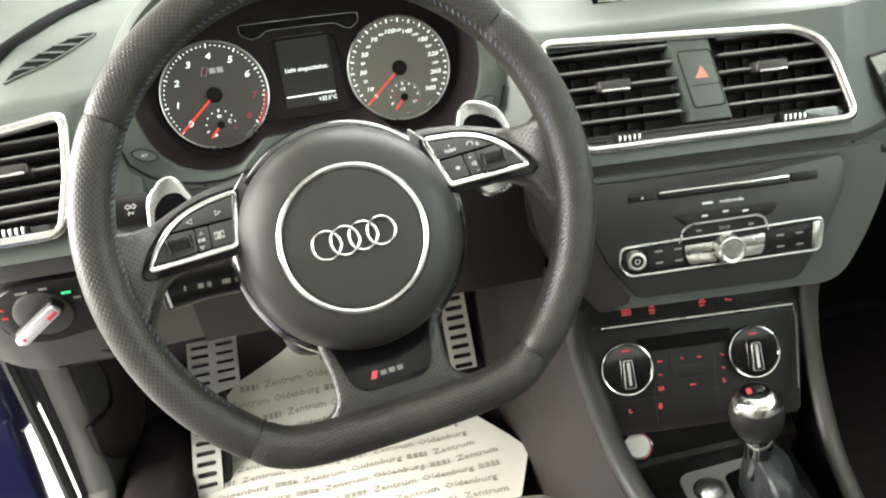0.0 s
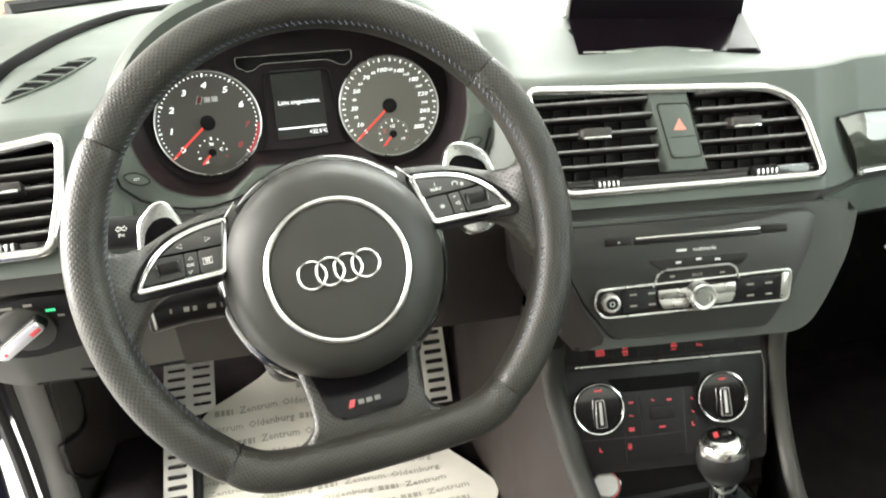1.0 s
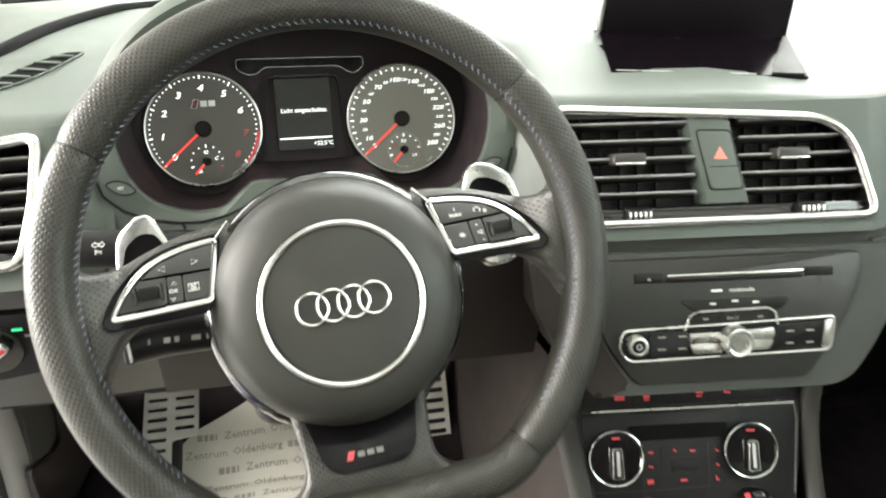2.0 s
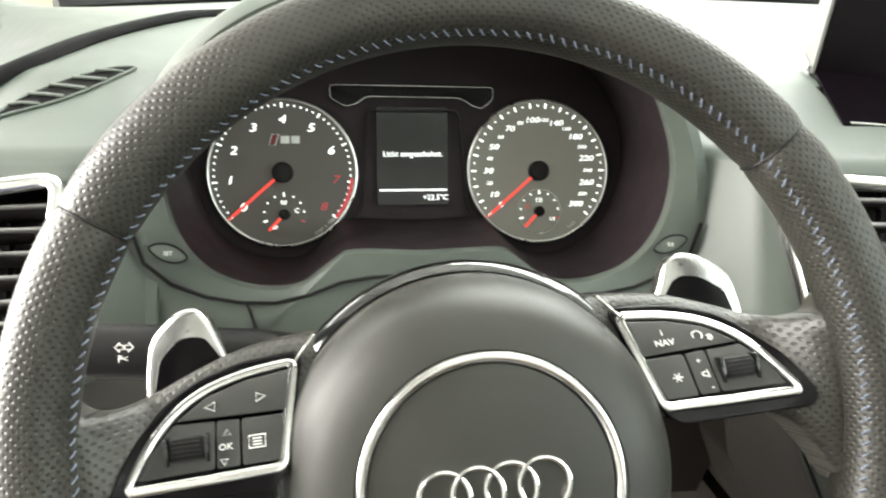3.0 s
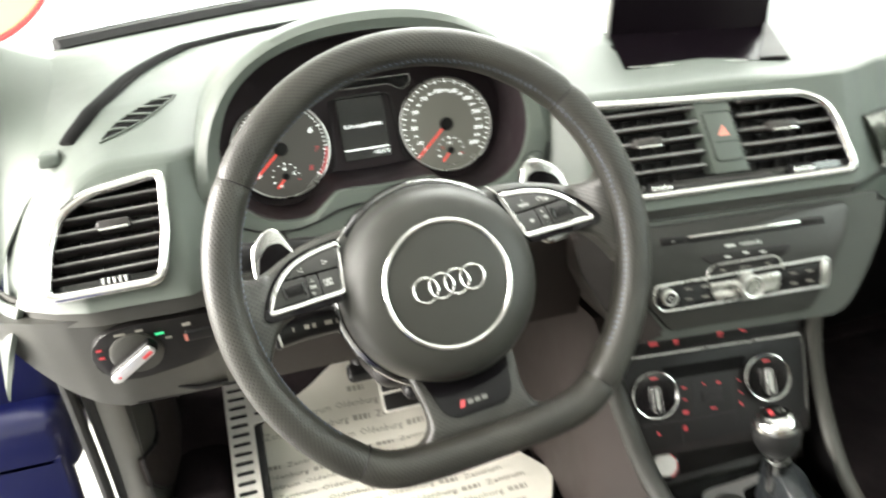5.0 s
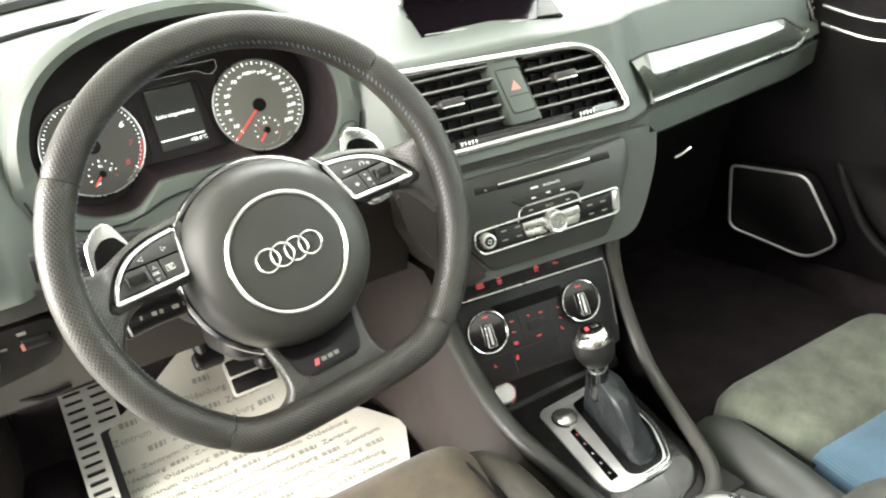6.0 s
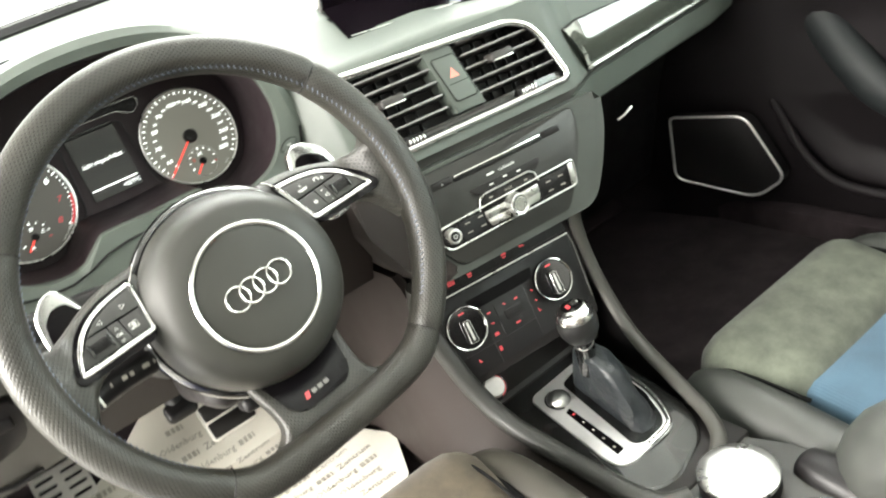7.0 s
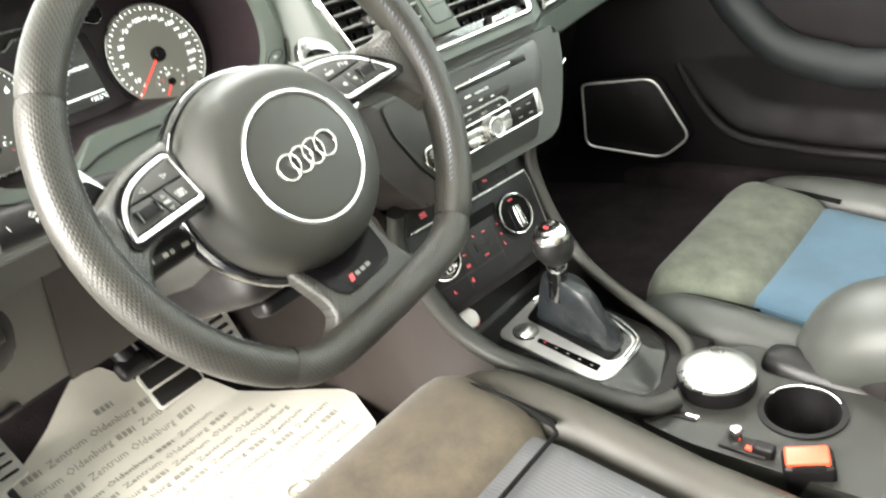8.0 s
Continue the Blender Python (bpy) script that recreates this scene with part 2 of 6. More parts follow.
def rounded(pts, r, n=4):
    """The polygon with its corners rounded by r (one value or one a corner)."""
    out, k = [], len(pts)
    for i in range(k):
        p, a, b = Vector(pts[i]), Vector(pts[i - 1]), Vector(pts[(i + 1) % k])
        ri = r[i] if isinstance(r, (list, tuple)) else r
        da, db = (a - p), (b - p)
        ri = min(ri, da.length * 0.48, db.length * 0.48)
        if ri < 1e-6:
            out.append(tuple(p))
            continue
        s, e = p + da.normalized() * ri, p + db.normalized() * ri
        for j in range(n + 1):
            t = j / n
            out.append(tuple((1 - t) ** 2 * s + 2 * t * (1 - t) * p + t * t * e))
    return out


def prism(pts, h0, h1, bev=0.0, seg=2):
    """A polygon in the local plane, solid from h0 to h1, its upper edge eased."""
    bm = bmesh.new()
    lo = [bm.verts.new((x, y, h0)) for x, y in pts]
    hi = [bm.verts.new((x, y, h1)) for x, y in pts]
    n = len(pts)
    bm.faces.new(lo[::-1])
    top = bm.faces.new(hi)
    for i in range(n):
        bm.faces.new((lo[i], lo[(i + 1) % n], hi[(i + 1) % n], hi[i]))
    if bev:
        bmesh.ops.bevel(bm, geom=list(top.edges), offset=bev, segments=seg, affect="EDGES", profile=0.5)
    return bm


def plate(pts, h0, h1, ease=0.0015):
    """A polygon in the local plane, solid from h0 to h1, with a rounded upper edge."""
    secs = [[(x, y, h0) for x, y in pts], [(x, y, h1 - ease) for x, y in pts]]
    for a in (35, 65, 90):
        d = ease * (1 - math.cos(radians(a)))
        secs.append([(x, y, h1 - ease + ease * math.sin(radians(a))) for x, y in inset(pts, d)])
    return loft(secs)


def inset(pts, d):
    """The polygon drawn in by d (out, if negative)."""
    k, out = len(pts), []
    area = sum(pts[i][0] * pts[(i + 1) % k][1] - pts[(i + 1) % k][0] * pts[i][1] for i in range(k))
    s = 1 if area > 0 else -1
    for i in range(k):
        p, a, b = Vector(pts[i]), Vector(pts[i - 1]), Vector(pts[(i + 1) % k])
        e1, e2 = (p - a).normalized(), (b - p).normalized()
        n1, n2 = Vector((-e1.y, e1.x)) * s, Vector((-e2.y, e2.x)) * s
        m_ = (n1 + n2)
        m_ = m_.normalized() * (d / max(0.35, m_.normalized().dot(n1)))
        out.append(tuple(p + m_))
    return out


def gridded(bm, step=0.008):
    """Cuts a mesh along a fine grid, so that it can be bent."""
    for axis in (0, 1):
        lo, hi = min(v.co[axis] for v in bm.verts), max(v.co[axis] for v in bm.verts)
        n = [0, 0, 0]
        n[axis] = 1
        c = lo + step
        while c < hi - step * 0.3:
            co = [0, 0, 0]
            co[axis] = c
            bmesh.ops.bisect_plane(bm, geom=bm.verts[:] + bm.edges[:] + bm.faces[:], plane_co=co, plane_no=n)
            c += step
    return bm


def holed(outer, holes, z0, z1):
    """A flat slab with round openings through it."""
    bm = bmesh.new()
    edges = []
    for loop in [outer] + holes:
        vs = [bm.verts.new((x, y, z1)) for x, y in loop]
        edges += [bm.edges.new((vs[i], vs[(i + 1) % len(vs)])) for i in range(len(vs))]
    bmesh.ops.triangle_fill(bm, edges=edges, use_beauty=True, normal=(0, 0, 1))
    ex = bmesh.ops.extrude_face_region(bm, geom=list(bm.faces))
    bmesh.ops.translate(bm, vec=(0, 0, z0 - z1), verts=[e for e in ex["geom"] if isinstance(e, bmesh.types.BMVert)])
    return bm


def tube(path, r, closed=False, n=8, flat=None, up=None):
    """A rod along a path. r: radius or (radius, second radius along up)."""
    bm = bmesh.new()
    pts = [Vector(p) for p in path]
    k = len(pts)
    ra, rb = r if isinstance(r, (tuple, list)) else (r, r)
    rings, last = [], None
    for i, p in enumerate(pts):
        a = pts[(i - 1) % k] if closed or i > 0 else p
        b = pts[(i + 1) % k] if closed or i < k - 1 else p
        t = (b - a).normalized()
        if up is not None:
            s = t.cross(Vector(up)).normalized()
        else:
            ref = last if last is not None else (Vector((0, 0, 1)) if abs(t.z) < 0.9 else Vector((1, 0, 0)))
            s = (ref - t * ref.dot(t)).normalized() if last is not None else t.cross(ref).normalized()
        last = s
        w = t.cross(s).normalized()
        rings.append([bm.verts.new(p + s * (ra * math.cos(2 * math.pi * j / n)) + w * (rb * math.sin(2 * math.pi * j / n))) for j in range(n)])
    for i in range(k if closed else k - 1):
        a, b = rings[i], rings[(i + 1) % k]
        for j in range(n):
            bm.faces.new((a[j], a[(j + 1) % n], b[(j + 1) % n], b[j]))
    if not closed:
        bm.faces.new(rings[0][::-1])
        bm.faces.new(rings[-1])
    return bm


def lathe(profile, n=48):
    """Radius and height pairs turned round the local z axis."""
    bm = bmesh.new()
    rings = []
    for r, h in profile:
        if r < 1e-6:
            rings.append([bm.verts.new((0, 0, h))])
        else:
            rings.append([bm.verts.new((r * math.cos(2 * math.pi * j / n), r * math.sin(2 * math.pi * j / n), h)) for j in range(n)])
    for a, b in zip(rings, rings[1:]):
        for j in range(n):
            if len(a) == 1 and len(b) == 1:
                continue
            if len(a) == 1:
                bm.faces.new((a[0], b[j], b[(j + 1) % n]))
            elif len(b) == 1:
                bm.faces.new((a[j], b[0], a[(j + 1) % n]))
            else:
                bm.faces.new((a[j], b[j], b[(j + 1) % n], a[(j + 1) % n]))
    return bm


def loft(sections, closed=True, caps=True):
    bm = bmesh.new()
    rings = [[bm.verts.new(p) for p in s] for s in sections]
    n = len(rings[0])
    for a, b in zip(rings, rings[1:]):
        for j in range(n if closed else n - 1):
            bm.faces.new((a[j], a[(j + 1) % n], b[(j + 1) % n], b[j]))
    if caps and closed:
        bm.faces.new(rings[0][::-1])
        bm.faces.new(rings[-1])
    return bm


def sheet(us, vs, f, hole=None, thick=0.003, toward=(0, 1, 0)):
    """A skin of points f(u, v), given a thickness; hole(u, v) leaves cells out."""
    bm = bmesh.new()
    t = Vector(toward).normalized() * thick
    front = [[bm.verts.new(f(u, v)) for v in vs] for u in us]
    back = [[bm.verts.new(Vector(f(u, v)) + t) for v in vs] for u in us]
    nu, nv = len(us), len(vs)
    keep = [[not (hole and hole((us[i] + us[i + 1]) / 2, (vs[j] + vs[j + 1]) / 2)) for j in range(nv - 1)] for i in range(nu - 1)]
    for i in range(nu - 1):
        for j in range(nv - 1):
            if not keep[i][j]:
                continue
            bm.faces.new((front[i][j], front[i + 1][j], front[i + 1][j + 1], front[i][j + 1]))
            bm.faces.new((back[i][j], back[i][j + 1], back[i + 1][j + 1], back[i + 1][j]))
            for di, dj, a, b in ((-1, 0, (i, j), (i, j + 1)), (1, 0, (i + 1, j), (i + 1, j + 1)), (0, -1, (i, j), (i + 1, j)), (0, 1, (i, j + 1), (i + 1, j + 1))):
                ni, nj = i + di, j + dj
                if not (0 <= ni < nu - 1 and 0 <= nj < nv - 1 and keep[ni][nj]):
                    bm.faces.new((front[a[0]][a[1]], front[b[0]][b[1]], back[b[0]][b[1]], back[a[0]][a[1]]))
    bmesh.ops.delete(bm, geom=[v for v in bm.verts if not v.link_faces], context="VERTS")
    return bm


def moved(bm, m):
    bmesh.ops.transform(bm, matrix=m, verts=bm.verts)
    return bm


def join(*bms):
    out = bmesh.new()
    for bm in bms:
        me = bpy.data.meshes.new("tmp")
        bm.to_mesh(me)
        bm.free()
        out.from_mesh(me)
        bpy.data.meshes.remove(me)
    return out


def pillow(sx, sy, sz, r, c=(0, 0, 0), crown=0.0, cuts=6):
    """A padded block: rounded all round, its top face crowned."""
    bm = bmesh.new()
    bmesh.ops.create_cube(bm, size=1)
    bmesh.ops.subdivide_edges(bm, edges=list(bm.edges), cuts=cuts * 2, use_grid_fill=True)
    hx, hy, hz = sx / 2, sy / 2, sz / 2
    r = min(r, hx, hy, hz)
    for v in bm.verts:
        p = Vector((v.co.x * sx, v.co.y * sy, v.co.z * sz))
        core = Vector((max(-hx + r, min(hx - r, p.x)), max(-hy + r, min(hy - r, p.y)), max(-hz + r, min(hz - r, p.z))))
        d = p - core
        q = core + (d.normalized() * r if d.length > 1e-9 else d)
        if crown and v.co.z > 0:
            q.z += crown * (1 - (2 * q.x / sx) ** 2) * (1 - (2 * q.y / sy) ** 2) * min(1, v.co.z * 2)
        v.co = q + Vector(c)
    return bm


def lettering(body, size, m, mat, parent, name="lettering", depth=0.0002, shear=0.0, label=""):
    cu = bpy.data.curves.new(name, "FONT")
    cu.body, cu.size, cu.align_x, cu.align_y, cu.extrude, cu.shear, cu.resolution_u = body, size, "CENTER", "CENTER", depth, shear, 2
    tmp = bpy.data.objects.new(name, cu)
    me = bpy.data.meshes.new_from_object(tmp)
    bpy.data.objects.remove(tmp)
    bpy.data.curves.remove(cu)
    me.materials.clear()
    me.materials.append(mat)
    ob = new(name, me)
    ob.parent = parent
    ob.matrix_basis = m
    if label:
        ob["label"] = label
    return ob


def at(x, y, z=0.0, turn=0.0):
    return pose(x, y, z, 0, 0, turn)


def linspace(a, b, n):
    return [a + (b - a) * i / (n - 1) for i in range(n)]


def lerp_table(table, x):
    xs = [r[0] for r in table]
    return [float(np.interp(x, xs, [r[k] for r in table])) for k in range(1, len(table[0]))]


def smooth_path(pts, n=4):
    out, k = [], len(pts)
    for i in range(k - 1):
        p0, p1, p2, p3 = (Vector(pts[max(0, min(k - 1, j))]) for j in (i - 1, i, i + 1, i + 2))
        for q in range(n):
            t = q / n
            out.append(0.5 * ((2 * p1) + (p2 - p0) * t + (2 * p0 - 5 * p1 + 4 * p2 - p3) * t * t + (3 * p1 - p0 - 3 * p2 + p3) * t ** 3))
    return out + [Vector(pts[-1])]


# ---------- showroom round the car ----------
solo("ground", box(14, 15, 0.1, (0, 0.5, -0.05)), TILE, Matrix(), "pale grey tiled showroom floor", "floor", kind="structure")
solo("ceiling", box(14, 15, 0.1, (0, 0.5, 4.05)), CEIL, Matrix(), "white painted showroom ceiling", "ceiling", kind="structure")
solo("wall_west", box(0.1, 15, 4, (-7.05, 0.5, 2)), WALL, Matrix(), "white painted showroom wall", "wall", kind="structure")
solo("wall_east", box(0.1, 15, 4, (7.05, 0.5, 2)), WALL, Matrix(), "white painted showroom wall", "wall", kind="structure")
solo("wall_south", box(14, 0.1, 4, (0, -7.05, 2)), WALL, Matrix(), "white painted showroom wall", "wall", kind="structure")
solo("wall_north", join(box(14, 0.1, 0.5, (0, 8.05, 0.25)), box(14, 0.1, 0.4, (0, 8.05, 3.8))), WALL, Matrix(), "white wall round a wide shop window", "wall", kind="structure")
solo("backdrop", box(16, 0.02, 3.4, (0, 8.6, 2.0)), DAY, Matrix(), "bright daylight outside the shop window", "backdrop", kind="structure")
# Stand-in for an unidentified pale shape with a red edge outside.
sign = thing("round_panel", pose(-1.482, 2.9, 1.424, 90, 0, 20) @ Matrix.Scale(1.24, 4), "cream round stand-in panel with a red edge", "sign")
part("panel", moved(lathe([(0, 0), (0.33, 0), (0.335, 0.01), (0.335, 0.03), (0, 0.03)], 64), pose(0, 0, 0)), CREAM, sign)
part("edge", tube([(0.345 * math.cos(a), 0.345 * math.sin(a), 0.015) for a in linspace(0, 2 * math.pi, 65)[:-1]], 0.014, True, 8), REDEDGE, sign, "bright red rim")
part("post", box(0.04, 0.80, 0.03, (0, -0.748, 0.0), 0.004), SATIN, sign, "plain grey post, added and unseen")

# ---------- car shell ----------
car = thing("blue_car", Matrix(), "dark blue car body with grey cabin trim", "car body")
part("floor_pan", box(1.5, 2.4, 0.06, (0, -0.35, 0.455), 0.01), CARPET, car, "dark carpeted cabin floor")
part("toe_board", moved(box(1.46, 0.55, 0.05, (0, 0.275, 0), 0.01), pose(0, 0.52, 0.47, 38)), CARPET, car, "dark carpeted toe board")
part("firewall", box(1.5, 0.05, 0.9, (0, 1.02, 0.64), 0.01), BLACK, car)
# Unseen roof; its glazed opening is added to let overhead light in.
def roof_pt(x, y):
    return (x, y, 1.60 - 0.10 * (x / 0.66) ** 2 - 0.05 * ((y + 0.7) / 0.8) ** 2)


part("roof", sheet(linspace(-0.66, 0.66, 23), linspace(-1.5, 0.05, 19), roof_pt, lambda x, y: abs(x) < 0.46 and -1.05 < y < -0.1, thick=0.03, toward=(0, 0, 1)), HEADLINE, car, "unseen pale roof lining round an added light opening")
part("roof_light_panel", sheet(linspace(-0.47, 0.47, 9), linspace(-1.07, -0.08, 9), lambda x, y: (x, y, roof_pt(x, y)[2] + 0.034), thick=0.004, toward=(0, 0, 1)), GLASS, car, "clear panel added to the unseen roof to admit light").visible_shadow = False
part("rear_bulkhead", box(1.4, 0.06, 0.75, (0, -1.55, 0.8), 0.02), CARPET, car)


def smooth_pillar(pts, n=4):
    out = []
    for i in range(len(pts) - 1):
        for q in range(n):
            out.append(Vector(pts[i]).lerp(Vector(pts[i + 1]), q / n))
    return out + [Vector(pts[-1])]


def pillar(side):
    path = [(side * 0.83, 0.80, 0.98), (side * 0.85, 0.62, 1.07), (side * 0.86, 0.47, 1.165), (side * 0.85, 0.28, 1.28), (side * 0.80, 0.08, 1.42), (side * 0.71, -0.10, 1.55)]
    return tube(smooth_pillar(path), (0.058, 0.038), n=18, up=(side, 0, 0.3))


for side in (-1, 1):
    part("front_pillar", pillar(side), PILLAR, car, "grey padded windscreen pillar")
part("windscreen", sheet(linspace(-0.7, 0.7, 9), linspace(0, 1, 6), lambda x, s: (x * (1 - 0.08 * s), 1.10 - 1.02 * s - 0.18 * (x / 0.7) ** 2 * (1 - s), 1.14 + 0.40 * s), thick=0.004, toward=(0, 0.4, 1)), GLASS, car, "clear raked windscreen").visible_shadow = False

# door opening beside the driver: hinge post, seals, kick panel
part("hinge_post", join(box(0.34, 0.10, 0.52, (-0.955, 0.52, 0.89), 0.03, 3), box(0.36, 0.14, 0.11, (-0.965, 0.50, 0.66), 0.03, 4), box(0.34, 0.03, 0.36, (-0.968, 0.445, 0.47), 0.01, 3), box(0.34, 1.2, 0.12, (-0.935, -0.45, 0.385), 0.03, 3)), PAINT, car, "glossy dark blue painted door post")
for dx, dy in ((0.010, 0), (0.026, 0.010)):
    part("door_seal", tube([(-0.772 + dx, 0.36 + dy, 0.93), (-0.772 + dx, 0.37 + dy, 0.85), (-0.770 + dx, 0.385 + dy, 0.75), (-0.768 + dx, 0.405 + dy, 0.62), (-0.765 + dx, 0.41 + dy, 0.52), (-0.762 + dx, 0.35 + dy, 0.47), (-0.760 + dx, -0.6, 0.455)], 0.008, n=8), RUBBER, car, "black rubber door seal")
part("aperture_trim", tube(smooth_pillar([(-0.728, 0.38, 0.93), (-0.728, 0.388, 0.85), (-0.727, 0.40, 0.75), (-0.724, 0.418, 0.62), (-0.722, 0.42, 0.52), (-0.720, 0.36, 0.475), (-0.720, -0.6, 0.46)], 4), (0.019, 0.010), n=12, up=(0, -1, 0.2)), TRIMGREY, car, "pale grey trim round the door opening")
part("kick_panel", sheet(linspace(0, 1, 9), linspace(0, 1, 9), lambda s, t: (-0.712 + 0.030 * s + 0.010 * math.sin(math.pi * t), 0.415 + 0.22 * s, 0.46 + 0.42 * t), thick=0.02, toward=(-1, 0, 0)), DASH_LOW, car, "grey plastic kick panel beside the footwell")
KICK = [(0.400, 0.630), (0.408, 0.583), (0.448, 0.545), (0.511, 0.512), (0.566, 0.512), (0.600, 0.535), (0.600, 0.70), (0.470, 0.70), (0.490, 0.650), (0.484, 0.618), (0.460, 0.612)]


def on_kick(y, z, h):
    return (-0.7035 + 0.136 * (y - 0.415) + h, y, z)


kick = prism(rounded(KICK, 0.010), -0.004, 0.004, 0.002)
for v in kick.verts:
    v.co = on_kick(*v.co)
part("release_panel", kick, KNEE, car, "brown-black moulded release panel")
part("panel_gap", tube([on_kick(y, z, 0.0030) for y, z in rounded(KICK, 0.010)], 0.0032, True, 6), BLACK, car, "dark joint round the release panel")
part("sill_trim", box(0.10, 0.9, 0.05, (-0.70, -0.25, 0.47), 0.015, 3), DASH_LOW, car, "grey door sill trim")

# ---------- dashboard ----------
FASCIA = [(-0.80, 0.36, 0.5), (-0.75, 0.255, 0.5), (-0.72, 0.218, 0.5), (-0.69, 0.199, 0.55), (-0.66, 0.186, 0.55), (-0.57, 0.184, 0.55), (-0.565, 0.186, 0.55), (-0.55, 0.199, 0.5), (-0.535, 0.214, 0.45), (-0.21, 0.225, 0.2), (-0.192, 0.216, 0.25), (-0.175, 0.196, 0.287), (-0.162, 0.177, 0.287), (-0.15, 0.1716, 0.287),
          (0.125, 0.1378, 0.287), (0.15, 0.147, 0.27), (0.19, 0.169, 0.25), (0.37, 0.194, 0.25), (0.52, 0.212, 0.25), (0.69, 0.263, 0.25), (0.74, 0.29, 0.25), (0.80, 0.36, 0.25)]


def face_y(x, z):
    y, slope = lerp_table(FASCIA, x)
    return y + slope * (z - 0.99)


def end_drop(x):
    left, right = max(0.0, -0.615 - x), max(0.0, x - 0.66)
    return 0.07 * (left / 0.09) ** 2 + 0.05 * (right / 0.1) ** 2


def lip_z(x):
    return 1.056 - end_drop(x)


dash = thing("dashboard", Matrix(), "grey soft-touch dashboard with satin vent frames", "dashboard")


def dash_top(x, s):
    z0 = lip_z(x)
    y0 = face_y(x, z0)
    left = min(1.0, max(0.0, (-0.3 - x) / 0.25))
    dip = 0.011 * min(1.0, max(0.0, x / 0.09)) * min(1.0, max(0.0, (0.5 - x) / 0.2))
    rows = [(0.0, y0, z0), (0.08, y0 + 0.006, z0 + 0.007 - 0.3 * dip), (0.2, y0 + 0.035, z0 + 0.016 - dip), (0.4, y0 + 0.11, z0 + 0.044 - dip + 0.3 * end_drop(x)), (0.65, max(y0 + 0.10, 0.52), 1.128 + 0.008 * min(1, max(0, abs(x) - 0.62) / 0.1)), (1.0, 0.99 - 0.25 * (x / 0.75) ** 2, 1.150 - 0.022 * (x / 0.7) ** 2)]
    y, z = lerp_table(rows, s)
    return (x, y, z)


def inside(poly, x, y):
    hit, k = False, len(poly)
    for i in range(k):
        (x1, y1), (x2, y2) = poly[i], poly[(i + 1) % k]
        if (y1 > y) != (y2 > y) and x < (x2 - x1) * (y - y1) / (y2 - y1) + x1:
            hit = not hit
    return hit


TOPS = [0, 0.03, 0.08, 0.11, 0.14, 0.17, 0.2, 0.225, 0.25, 0.275, 0.3, 0.325, 0.35, 0.375, 0.4, 0.45, 0.5, 0.65, 0.8, 1.0]
DISPLAY_WELL = [(-0.086, 0.2335), (0.095, 0.2115), (0.114, 0.275), (-0.073, 0.298)]


def pad_hole(x, t):
    if (-0.528 if t < 0.4 else -0.503) < x < -0.20 and t < 0.5:
        return True
    return inside(DISPLAY_WELL, *dash_top(x, t)[:2])


part("upper_pad", sheet(linspace(-0.77, 0.77, 171), TOPS, dash_top, pad_hole, thick=0.012, toward=(0, 0.2, -1)), DASH, dash, "grey grained soft upper pad")

# openings for the vents, in x and z
V = pose(-0.015, 0.155, 0.99, 90 - 16, 0, -7)
LV = pose(-0.63, 0.19, 1.0, 90 - 30, 0, 0)
VENT_C = [(-0.147, 0.066), (0.088, 0.0535), (0.112, 0.042), (0.124, 0.022), (0.1425, -0.034), (-0.117, -0.034)]
VENT_L = [(-0.0615, -0.047), (-0.053, -0.002), (-0.041, 0.028), (-0.014, 0.0445), (0.054, 0.0545), (0.050, 0.0), (0.040, -0.047)]


def to_xz(m, pts):
    return [((m @ Vector((u, v, 0))).x, (m @ Vector((u, v, 0))).z) for u, v in pts]


HOLE_C, HOLE_L = to_xz(V, VENT_C), to_xz(LV, VENT_L)
HOLE_R = [(0.565, 1.02), (0.675, 1.02), (0.69, 0.962), (0.575, 0.962)]


def in_hole(x, t):
    z = 0.943 + (lip_z(x) - 0.943) * t
    return inside(HOLE_C, x, z) or inside(HOLE_L, x, z) or inside(HOLE_R, x, z)


def fascia(x, t):
    z = 0.943 + (lip_z(x) - 0.943) * t
    return (x, face_y(x, z), z)


part("left_fascia", sheet(linspace(-0.77, -0.528, 70), linspace(0, 1, 34), fascia, in_hole, 0.004), DASH, dash, "grey fascia round the driver's outer vent")
part("right_fascia", sheet(linspace(-0.192, 0.77, 260), linspace(0, 1, 34), fascia, in_hole, 0.004), DASH, dash, "grey fascia across the passenger side")


def lower_y(x, z):
    y = face_y(x, 0.943) + 0.004
    d = 0.932 - z
    if x < -0.5:
        return 0.5 * (y + face_y(-0.62, 0.943) + 0.004) + 0.008 + 0.5 * d
    if x < -0.16:
        return 0.175 + 0.45 * d
    return y - 0.003 + 0.18 * d + 5.0 * max(0, d - 0.035) ** 1.3


def low_left(x, t):
    """One skin from the light switch to the knee panel, drawn forward towards the column."""
    z = 0.932 - (0.932 - (0.800 + 0.10 * max(0, (-0.66 - x) / 0.1) ** 2)) * t
    k = min(1.0, max(0.0, (x + 0.575) / 0.06))
    k = k * k * (3 - 2 * k)
    return (x, (1 - k) * lower_y(min(x, -0.565), z) + k * (lower_y(-0.3, z) + 0.004), z)


def knee(x, t):
    z = 0.935 - 0.135 * t
    return (x, lower_y(-0.3, z), z)


part("left_lower_panel", sheet(linspace(-0.77, -0.49, 50), linspace(0, 1, 16), low_left, thick=0.02), DASH_LOW, dash, "brown-grey lower panel with the light switch")
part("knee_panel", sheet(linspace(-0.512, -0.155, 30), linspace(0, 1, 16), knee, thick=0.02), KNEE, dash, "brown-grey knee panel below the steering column")
